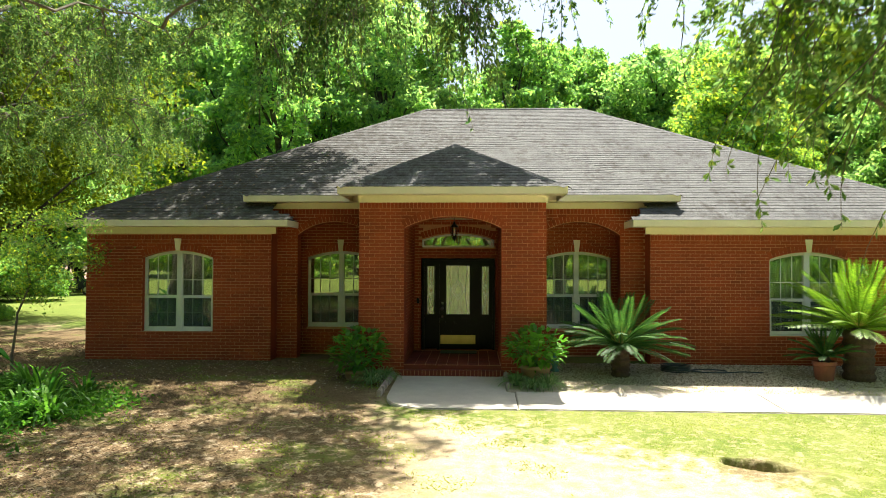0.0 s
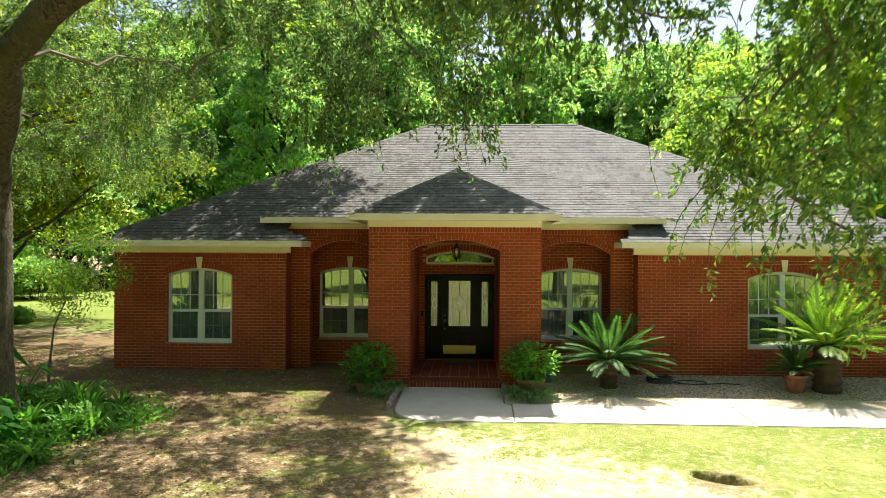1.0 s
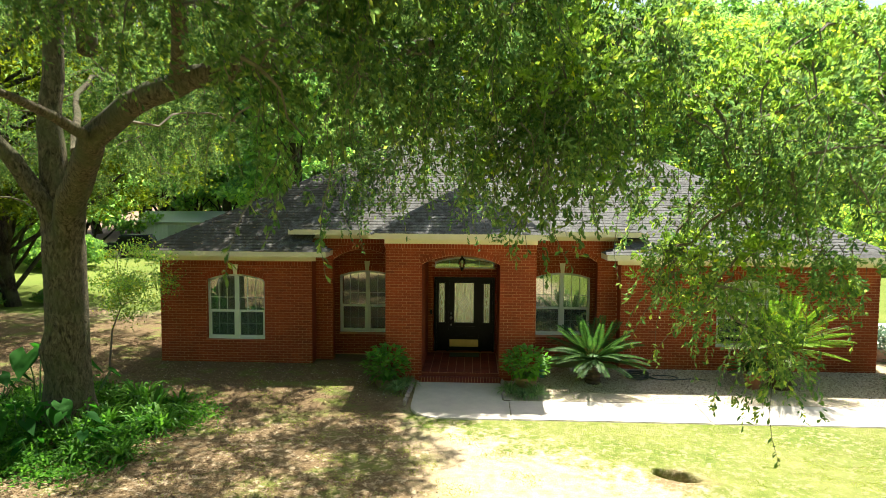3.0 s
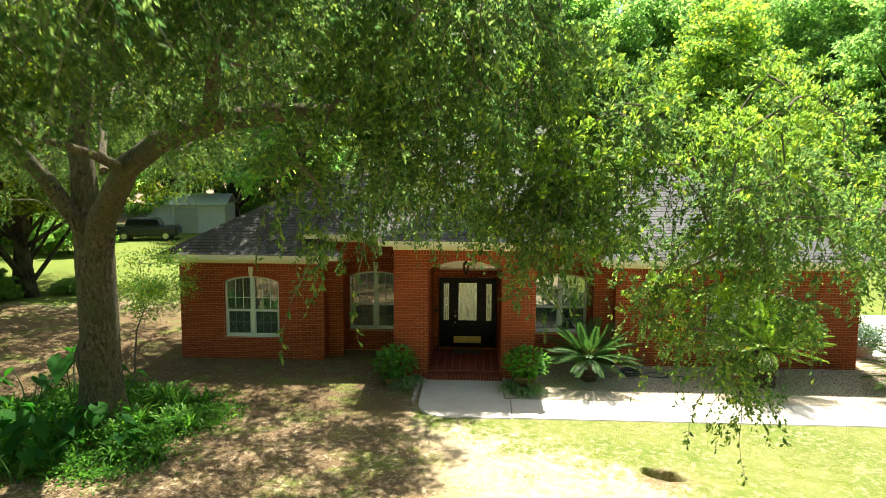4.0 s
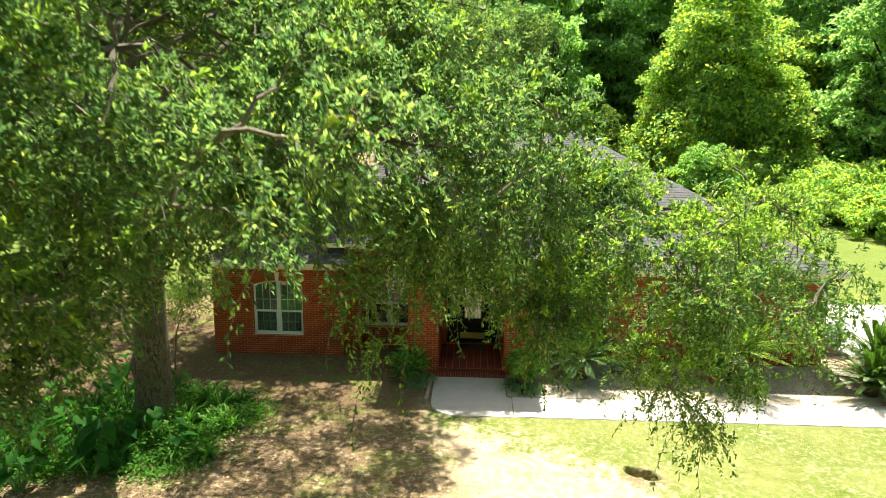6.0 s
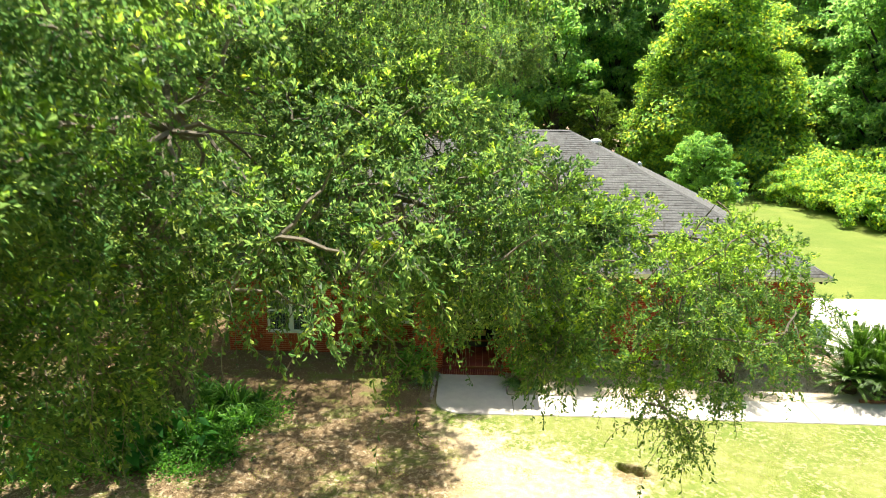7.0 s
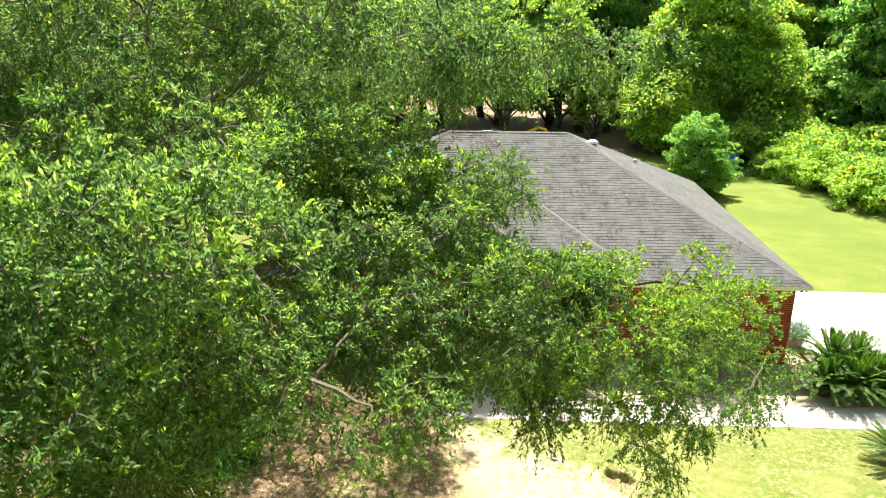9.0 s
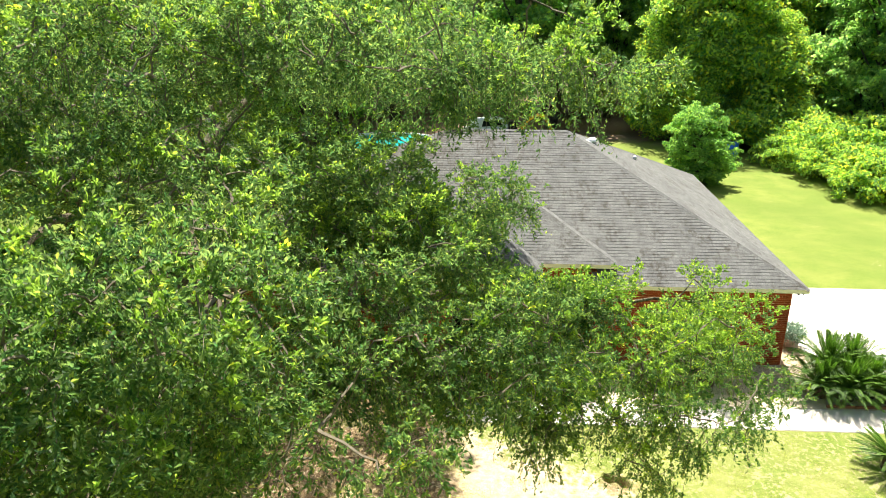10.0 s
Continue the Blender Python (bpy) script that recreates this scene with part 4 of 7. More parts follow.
OBSCURE = m.done((0.62, 0.66, 0.62), 0.2, 0.75, 0.8)


def framed_leaf(name, x0, x1, z0, z1, gx0, gx1, gz0, gz1, y):
    s = Solid()
    s.box((x0, y, z0), (gx0, y + 0.045, z1)).box((gx1, y, z0), (x1, y + 0.045, z1)).box((gx0, y, gz1), (gx1, y + 0.045, z1)).box((gx0, y, z0), (gx1, y + 0.045, gz0))
    for w, q in ((0.025, 0.012),):
        s.box((gx0 - w, y - q, gz0 - w), (gx0, y, gz1 + w)).box((gx1, y - q, gz0 - w), (gx1 + w, y, gz1 + w)).box((gx0, y - q, gz1), (gx1, y, gz1 + w)).box((gx0, y - q, gz0 - w), (gx1, y, gz0))
    lf = part(name, s.mesh(name, BLACK), BLACK, door)
    g = Solid().box((gx0, y + 0.015, gz0), (gx1, y + 0.025, gz1))
    part("leaded_pane", g.mesh("leaded_pane", OBSCURE), OBSCURE, door, "patterned leaded glass")
    lead = Solid()
    cx, cz = (gx0 + gx1) / 2, (gz0 + gz1) / 2
    w, h = (gx1 - gx0) / 2, (gz1 - gz0) / 2
    for kx, kz in ((0.62, 0.42), (0.36, 0.26), (0.9, 0.9)):
        pts = [(cx + kx * w * math.cos(t), y + 0.013, cz + kz * h * math.sin(t)) for t in (0, math.pi / 2, math.pi, 1.5 * math.pi, 2 * math.pi)]
        if kx < 0.9:
            for a, b in zip(pts, pts[1:]):
                lead.tube([a, b], 0.004, 4, False)
    for sx in (-1, 1):
        lead.tube([(cx + sx * 0.62 * w, y + 0.013, cz), (cx + sx * 0.8 * w, y + 0.013, gz1)], 0.004, 4, False)
        lead.tube([(cx + sx * 0.62 * w, y + 0.013, cz), (cx + sx * 0.8 * w, y + 0.013, gz0)], 0.004, 4, False)
    lead.tube([(cx, y + 0.013, gz0), (cx, y + 0.013, cz - 0.42 * h)], 0.004, 4, False).tube([(cx, y + 0.013, gz1), (cx, y + 0.013, cz + 0.42 * h)], 0.004, 4, False)
    part("lead_strips", lead.mesh("lead_strips", STEEL), STEEL, door)
    return lf


YD = Y_BACK + 0.09
leaf = framed_leaf("door_leaf", -0.36, 0.47, Z_FLOOR + 0.02, 2.09, -0.21, 0.32, 0.92, 2.02, YD)
framed_leaf("sidelight", -0.70, -0.42, Z_FLOOR + 0.02, 2.09, -0.64, -0.48, 0.92, 2.0, YD)
framed_leaf("sidelight", 0.53, 0.83, Z_FLOOR + 0.02, 2.09, 0.59, 0.75, 0.92, 2.0, YD)
for x0, x1 in ((-0.24, 0.03), (0.09, 0.36)):
    s = Solid().box((x0, YD - 0.01, 0.52), (x1, YD, 0.545)).box((x0, YD - 0.01, 0.79), (x1, YD, 0.815)).box((x0, YD - 0.01, 0.545), (x0 + 0.025, YD, 0.79)).box((x1 - 0.025, YD - 0.01, 0.545), (x1, YD, 0.79)).box((x0 + 0.05, YD - 0.008, 0.57), (x1 - 0.05, YD, 0.765))
    part("door_panel", s.mesh("door_panel", BLACK), BLACK, door)
part("kick_plate", Solid().box((-0.34, YD - 0.006, 0.25), (0.45, YD - 0.001, 0.45)).mesh("kick_plate", BRASS), BRASS, door, "brass kick plate")
h = Solid()
h.lathe((0, 0, 0), [(0.0, 0.0), (0.032, 0.002), (0.03, 0.016), (0.012, 0.02), (0.012, 0.045), (0.028, 0.055), (0.03, 0.07), (0.018, 0.085), (0.0, 0.088)], 12)
knob_me = h.mesh("door_knob", STEEL, True)
for z, k in ((1.17, 0.9), (1.05, 1.25), (0.86, 0.85)):
    kn = part("door_knob", knob_me, STEEL, door, "silver door knob and lock")
    kn.location, kn.rotation_euler, kn.scale = (-0.30, YD, z), (radians(90), 0, 0), (k, k, k)
tr_o = (-0.75, 0.87, 2.43, 2.60, 2.74)
s = Solid()
for i in range(12):
    a, b = (tr_o[0] + (tr_o[1] - tr_o[0]) * k / 12 for k in (i, i + 1))
    s.prism([(a, arch_z(tr_o, a) - 0.045), (b, arch_z(tr_o, b) - 0.045), (b, arch_z(tr_o, b)), (a, arch_z(tr_o, a))], 1, Y_BACK - 0.03, Y_BACK + 0.02)
s.box((tr_o[0], Y_BACK - 0.03, 2.43), (tr_o[1], Y_BACK + 0.02, 2.47)).box((tr_o[0], Y_BACK - 0.03, 2.47), (tr_o[0] + 0.04, Y_BACK + 0.02, 2.58)).box((tr_o[1] - 0.04, Y_BACK - 0.03, 2.47), (tr_o[1], Y_BACK + 0.02, 2.58))
for k in (1, 2, 3):
    x = tr_o[0] + (tr_o[1] - tr_o[0]) * k / 4
    s.box((x - 0.009, Y_BACK - 0.012, 2.47), (x + 0.009, Y_BACK + 0.0, arch_z(tr_o, x) - 0.04))
fan = part("fanlight", s.mesh("fanlight", WHITE), WHITE, house, "white arched fanlight over the door")
g = Solid()
for i in range(12):
    a, b = (tr_o[0] + 0.03 + (tr_o[1] - tr_o[0] - 0.06) * k / 12 for k in (i, i + 1))
    g.prism([(a, 2.46), (b, 2.46), (b, arch_z(tr_o, b) - 0.04), (a, arch_z(tr_o, a) - 0.04)], 1, Y_BACK - 0.018, Y_BACK - 0.014)
part("pane", g.mesh("pane", GLASS), GLASS, fan)


# ---- trees ----
def bent(a, b, rng, n=7, sag=0.0, wob=0.12):
    """A crooked line from a to b."""
    a, b = np.array(a, float), np.array(b, float)
    t = np.linspace(0, 1, n)[:, None]
    p = a + (b - a) * t
    L = np.linalg.norm(b - a)
    w = np.cumsum(rng.normal(size=(n, 3)), 0)
    w -= w[0] + (w[-1] - w[0]) * t
    return p + w * wob * L / n + np.array((0, 0, 1.0)) * sag * L * np.sin(np.pi * t)


# the way kept clear through the boughs in front of the house
LANE = np.array([(0.45, -14.6, 2.0), (0.38, -17.3, 3.9), (0.1, -19.7, 6.5), (-0.15, -21.5, 9.0), (-0.25, -21.7, 11.4)])


def lane_gap(p):
    best = np.full(len(p), 1e9)
    for a, b in zip(LANE, LANE[1:]):
        t = np.clip(((p - a) @ (b - a)) / ((b - a) @ (b - a)), 0, 1)[:, None]
        best = np.minimum(best, np.linalg.norm(p - a - t * (b - a), axis=1))
    return best


def build_oak():
    rng = np.random.default_rng(7)
    foot = np.array((-7.75, -4.5, ground_z(-7.75, -4.5)))
    oak = thing("oak_tree", "large spreading oak with drooping leafy boughs", "tree", foot)
    wood, twigs, strands = Solid(), Solid(), Solid()
    L = lambda p: np.array(p) - foot
    trunk = np.array([foot + (0, 0, -0.2), foot + (0, 0, 0.12), foot + (0.02, 0, 0.6), foot + (0.03, 0, 1.1), foot + (-0.03, 0, 1.55), foot + (0.04, 0, 1.95), foot + (0.02, 0.02, 2.9), foot + (0.02, 0, 3.6), foot + (0.04, -0.03, 4.05), foot + (0.06, -0.05, 4.3)])
    wood.tube(L(trunk), [0.74, 0.60, 0.47, 0.42, 0.46, 0.40, 0.39, 0.40, 0.34, 0.16], 18)
    limbs = [
        ([(-7.72, -4.5, 3.0), (-7.45, -4.75, 3.95), (-6.75, -5.5, 4.7), (-5.85, -6.76, 5.25), (-4.0, -7.7, 5.95), (-2.8, -8.4, 6.1), (-1.0, -9.0, 6.0), (1.0, -9.4, 6.3), (2.6, -9.6, 6.0)], 0.33),
        ([(-7.72, -4.48, 3.0), (-7.85, -4.5, 4.4), (-7.95, -4.45, 6.0), (-7.8, -4.2, 8.5), (-6.6, -3.8, 11.0), (-6.2, -3.5, 13.2)], 0.34),
        ([(-7.75, -4.5, 3.3), (-8.0, -4.75, 4.3), (-8.7, -5.3, 5.6), (-9.8, -6.5, 7.5), (-10.8, -8.0, 9.0)], 0.24),
        ([(-7.5, -4.4, 5.2), (-8.6, -2.4, 6.6), (-9.6, 0.6, 7.6), (-10.2, 3.4, 7.4)], 0.09),
        ([(-7.3, -4.2, 7.2), (-5.8, -7.0, 8.6), (-4.6, -10.5, 8.6), (-3.4, -13.6, 7.9)], 0.20),
        ([(-7.1, -4.0, 8.8), (-4.8, -3.0, 10.0), (-2.0, -2.2, 10.2), (0.2, -2.0, 9.9)], 0.12),
        ([(-7.2, -4.1, 7.8), (-6.6, -1.6, 9.0), (-5.6, 0.8, 10.2)], 0.17),
        ([(-4.0, -7.7, 5.95), (-3.0, -10.0, 6.6), (-1.4, -12.2, 7.0), (-0.4, -13.2, 7.0)], 0.13),
        ([(-2.0, -8.7, 6.05), (-1.2, -7.4, 6.1), (-0.2, -6.4, 5.2)], 0.08),
        ([(1.0, -9.4, 6.3), (3.0, -8.6, 5.8), (5.4, -7.6, 5.3)], 0.07),
        ([(-9.0, -5.6, 6.0), (-8.4, -9.0, 7.4), (-6.4, -13.0, 8.0)], 0.15),
        ([(-5.85, -6.76, 5.25), (-5.6, -9.0, 5.6), (-5.2, -11.0, 5.9)], 0.10),
        ([(-6.4, -3.6, 11.8), (-4.2, -6.6, 12.6), (-1.6, -8.8, 12.2), (1.0, -9.6, 11.4)], 0.13),
    ]
    for pts, r in limbs:
        p = np.array(pts, float)
        fine = np.vstack([bent(a, b, rng, 5, 0.03, 0.10)[:-1] for a, b in zip(p, p[1:])] + [p[-1:]])
        wood.tube(L(fine), np.linspace(r, r * 0.10, len(fine)), 9)
    lobes = [  # centre, radii, clumps, how far the sprays hang, limb that bears them
        ((3.6, -9.5, 5.1), (2.2, 2.1, 1.6), 122, 0.55, 0), ((5.2, -7.9, 5.1), (1.3, 1.2, 0.8), 34, 0.2, 9), ((3.2, -10.1, 3.5), (0.9, 0.8, 1.0), 24, 0.6, 0),
        ((0.1, -12.4, 6.7), (1.1, 1.4, 1.1), 76, 0.5, 7), ((0.6, -10.8, 5.8), (1.7, 1.5, 1.0), 66, 0.6, 0), ((-2.6, -10.4, 6.8), (2.0, 1.8, 1.0), 22, 0.5, 7), ((-3.5, -13.6, 6.5), (0.8, 0.9, 0.8), 44, 0.6, 4), ((-0.9, -12.2, 5.4), (0.8, 0.8, 1.0), 26, 0.7, 7),
        ((-3.3, -16.2, 8.8), (1.7, 1.6, 0.7), 120, 0.15, 4), ((-4.2, -15.0, 6.0), (1.0, 1.3, 1.1), 70, 0.5, 4), ((-6.0, -11.6, 10.6), (2.4, 2.0, 1.2), 130, 0.4, 4), ((-1.7, -12.2, 8.1), (1.5, 1.5, 0.6), 84, 0.3, 4), ((-2.8, -10.2, 11.0), (2.4, 1.8, 1.1), 110, 0.3, 4), ((1.0, -11.4, 5.2), (0.9, 0.9, 0.8), 40, 0.5, 0), ((-3.2, -15.4, 7.4), (1.3, 1.1, 0.7), 50, 0.3, 4), ((-5.6, -15.8, 7.9), (1.8, 1.5, 0.6), 84, 0.2, 4), ((-1.4, -14.9, 7.2), (1.3, 1.4, 1.0), 22, 0.5, 4), ((-5.4, -14.4, 7.7), (2.5, 2.3, 1.3), 120, 0.5, 10), ((-6.6, -14.2, 7.1), (2.2, 1.8, 1.0), 84, 0.4, 10), ((-8.8, -14.6, 7.0), (2.6, 2.4, 1.4), 100, 0.6, 10),
        ((-4.4, -12.6, 9.1), (2.4, 2.2, 0.8), 130, 0.3, 4), ((-6.2, -8.6, 11.6), (3.4, 3.2, 2.2), 190, 0.4, 4), ((-2.6, -7.0, 11.3), (2.6, 2.8, 1.3), 130, 0.6, 5),
        ((-6.4, -3.4, 13.0), (3.6, 3.2, 2.2), 110, 0.3, 1), ((-4.2, -17.5, 7.9), (1.7, 1.1, 0.5), 90, 0.15, 4), ((-4.2, 1.4, 9.2), (2.4, 1.3, 0.8), 80, 0.4, 6), ((-2.4, -1.2, 10.6), (2.6, 2.2, 1.4), 64, 0.5, 5), ((0.3, 2.1, 9.6), (2.3, 1.25, 0.9), 230, 0.4, 5),
        ((-6.0, 1.6, 10.4), (3.4, 2.4, 1.5), 56, 0.5, 6), ((-10.6, -7.6, 9.0), (3.2, 3.4, 2.4), 90, 0.6, 2), ((-10.8, -3.0, 10.6), (3.0, 3.2, 2.2), 66, 0.5, 2),
        ((-0.6, -6.9, 5.3), (2.3, 1.0, 0.7), 50, 1.0, 8), ((-3.4, -7.8, 7.5), (2.0, 1.5, 0.8), 34, 0.6, 0), ((-6.0, 4.5, 9.9), (3.2, 2.2, 1.3), 270, 0.4, 6), ((-7.4, 5.4, 12.2), (3.0, 2.4, 1.2), 70, 0.4, 6), ((-3.5, 4.0, 9.4), (1.6, 1.3, 0.7), 150, 0.3, 6), ((-10.4, 1.6, 9.4), (3.0, 2.6, 1.8), 70, 0.5, 3), ((-11.2, 5.0, 7.2), (2.8, 2.4, 2.0), 100, 0.8, 3), ((-9.2, 4.4, 6.4), (1.9, 2.0, 1.5), 36, 0.8, 3), ((-12.6, -1.6, 8.6), (2.6, 2.6, 2.0), 50, 0.7, 2), ((-6.6, -7.4, 8.0), (2.0, 2.0, 0.9), 24, 0.6, 10), ((-3.2, -4.0, 7.4), (2.8, 2.1, 0.9), 20, 0.4, 5), ((-4.6, -0.6, 10.2), (2.6, 2.0, 1.0), 56, 0.4, 6),
        ((-0.3, -1.2, 9.2), (1.4, 1.5, 0.8), 50, 0.4, 5), ((0.2, -6.3, 7.2), (0.9, 0.9, 0.8), 40, 0.5, 8), ((-1.2, -3.6, 10.3), (1.8, 1.5, 0.8), 36, 0.3, 5), ((4.6, -8.4, 4.7), (0.9, 0.9, 0.7), 24, 0.4, 9), ((-3.0, -10.0, 8.8), (2.2, 1.6, 0.8), 120, 0.3, 4), ((-3.6, -3.4, 5.9), (2.2, 1.3, 0.6), 16, 0.5, 0), ((-10.4, -0.4, 5.8), (1.9, 1.6, 1.5), 45, 0.7, 3), ((-12.6, 1.6, 5.4), (2.2, 2.0, 1.8), 50, 0.7, 3),
    ]
    lobes += [
        ((-0.75, -10.2, 7.5), (1.2, 1.1, 0.8), 44, 0.4, 7), ((-1.2, -10.6, 8.1), (1.2, 1.1, 0.6), 40, 0.3, 7), ((-2.0, -11.0, 8.2), (1.2, 1.2, 0.6), 44, 0.3, 4),
        ((-2.8, -11.6, 6.3), (1.1, 1.1, 0.7), 26, 0.45, 4), ((1.1, -10.0, 6.25), (1.1, 0.8, 0.55), 62, 0.3, 0), ((2.2, -9.5, 6.1), (0.9, 0.8, 0.5), 34, 0.25, 0), ((1.2, -9.7, 10.6), (1.9, 1.1, 0.7), 46, 0.75, 12), ((-0.6, -9.9, 10.5), (1.2, 1.0, 0.7), 28, 0.7, 12), ((-1.8, -13.7, 7.0), (0.8, 0.9, 0.6), 34, 0.6, 4), ((-1.2, 0.0, 9.4), (1.3, 0.8, 0.6), 50, 0.4, 5), ((-8.4, 2.2, 7.5), (2.4, 1.8, 1.0), 44, 0.5, 3), ((-8.0, -0.6, 6.9), (2.0, 1.2, 0.7), 56, 0.5, 3),
    ]
    bases, ways, fresh = [], [], []
    for c, rad, clumps, hang, limb in lobes:
        clumps = int(clumps * 0.60)
        c, rad = np.array(c), np.array(rad)
        pts = np.array(limbs[limb][0], float)
        pts = np.vstack([a + (b - a) * np.linspace(0, 1, 9)[:, None] for a, b in zip(pts, pts[1:])])
        pts = pts[len(pts) // 3:]
        spots = c + ball(rng, clumps, 0.4) * rad
        spots = spots[lane_gap(spots) > 1.15]
        near = np.array([np.linalg.norm(pts - q, axis=1).min() for q in spots])
        spots = spots[np.argsort(near)]
        nodes = np.vstack([pts, spots])
        for i, s in enumerate(spots):
            have = nodes[: len(pts) + i]
            h = have[np.argmin(np.linalg.norm(have - s, axis=1) * (1 + 0.25 * (np.arange(len(have)) >= len(pts))))]
            gap = np.linalg.norm(h - s)
            q = bent(h, s, rng, 6, 0.06, 0.3)
            if lane_gap(q).min() > 0.9:
                thick = 0.008 + 0.016 * min(gap, 2.0)
                twigs.tube(L(q), np.linspace(thick, thick * 0.35, 6), 4, False)
            low = s[2] < c[2] + 0.1 * rad[2]
            q_up = ((s - c) / rad)[2]
            if hang > 0.35 and q_up < 0.4 and rng.random() < 0.75:
                # bare weeping strands, leafy at the tip
                for _ in range(3):
                    drop = rng.uniform(0.45, 1.15) * (0.6 + 0.6 * hang)
                    tt = np.linspace(0, 1, 6)
                    sway = rng.normal(size=2) * 0.28
                    st = s + rng.normal(size=3) * 0.12 + np.stack([sway[0] * tt + 0.04 * np.sin(7 * tt), sway[1] * tt, -drop * tt ** 1.25], -1)
                    if lane_gap(st).min() > 1.0 and st[-1, 2] > 0.9:
                        strands.tube(L(st), [0.007, 0.006, 0.005, 0.004, 0.003, 0.002], 3, False)
                        k = rng.integers(12, 26)
                        u = rng.uniform(0.1, 1.0, k) ** 0.6
                        bases.append(np.stack([np.interp(u, tt, st[:, a]) for a in range(3)], -1))
                        ways.append(rng.normal(size=(k, 3)) * 0.5 + np.array((0, 0, -0.7)))
                        fresh.append(np.zeros(k, bool))
            for _ in range(rng.integers(13, 18)):
                start = s + rng.normal(size=3) * np.array((0.12, 0.12, 0.10))
                hangs = low and rng.random() < 0.5
                droop = hang * rng.uniform(0.3, 1.0) if hangs else rng.uniform(0.0, 0.12)
                rise = 0.0 if hangs else rng.uniform(0.1, 0.9)
                out = unit(np.r_[rng.normal(size=2), 0.2 * rng.normal() + rise] + 0.6 * unit(s - c))
                length = 0.30 + 0.62 * droop
                n = int(17 + 30 * droop)
                t = rng.uniform(0.15, 1, n) ** (0.8 if hangs else 0.45)
                line = start + out * (length * t / (1 + 1.6 * droop))[:, None]
                line[:, 2] -= droop * t ** 1.6
                bases.append(line + rng.normal(size=(n, 3)) * 0.016)
                w = rng.normal(size=(n, 3)) * 0.62 + out * 0.8
                w[:, 2] -= 0.9 * droop
                ways.append(w)
                fresh.append(np.full(n, not hangs and rng.random() < (0.75 if c[0] > 0.5 else 0.26 if c[2] > 7.3 else 0.1) * (1.0 if q_up > 0.15 else 0.3)))
                if rng.random() < 0.22:
                    tt = np.linspace(0, 1, 4)
                    st = start + out * (length * tt / (1 + 1.6 * droop))[:, None]
                    st[:, 2] -= droop * tt ** 1.6
                    if lane_gap(st).min() > 0.9:
                        twigs.tube(L(st), [0.004, 0.003, 0.0025, 0.0015], 3, False)
    base, way = np.vstack(bases), np.vstack(ways)
    ok = lane_gap(base) > 1.0
    base, way, new_leaf = base[ok], way[ok], np.concatenate(fresh)[ok]
    part("trunk", wood.mesh("trunk", BARK, True), BARK, oak, "furrowed grey-brown trunk and limbs")
    part("twigwork", twigs.mesh("twigs", TWIG), TWIG, oak)
    part("twig_curtain", strands.mesh("twig_curtain", TWIG), TWIG, oak, "thin tan weeping twigs", "stuff")
    part("crown", leaf_mesh("crown", L(base[~new_leaf]), way[~new_leaf], 0.074, 0.032, OAK_LEAF, rng, widest=0.62), OAK_LEAF, oak, "fine green leaves in drooping sprays", "stuff")
    part("new_growth", leaf_mesh("new_growth", L(base[new_leaf]), way[new_leaf], 0.084, 0.037, NEW_LEAF, rng, widest=0.64), NEW_LEAF, oak, "bright yellow-green young leaves", "stuff")


def domes(rng, centres, radii, subs, per, tuft=(0.30, 0.52)):
    """Leaves laid like shingles over many small domes about each lobe: places, facings, ways."""
    p, face = [], []
    for c, q in zip(centres, radii):
        mid = c + ball(rng, subs, 0.3) * q
        r = np.mean(q) * rng.uniform(*tuft, subs)
        d = unit(rng.normal(size=(subs, per, 3)))
        d[..., 2] = np.where(d[..., 2] < -0.25, -d[..., 2], d[..., 2])
        lumpy = 1 + 0.16 * np.sin(5 * d[..., :1] + 7 * d[..., 1:2] + np.arange(subs)[:, None, None])
        p.append((mid[:, None] + d * r[:, None, None] * np.array((1, 1, 0.72)) * lumpy * rng.uniform(0.72, 1.08, (subs, per, 1))).reshape(-1, 3))
        face.append(d.reshape(-1, 3))
    p, face = np.vstack(p), np.vstack(face)
    face = unit(face * 0.6 + rng.normal(size=p.shape) * 0.75 + np.array((0, 0, 0.3)))
    way = rng.normal(size=p.shape) - np.array((0, 0, 0.5))
    way -= face * (way * face).sum(1, keepdims=True)
    return p, face, way


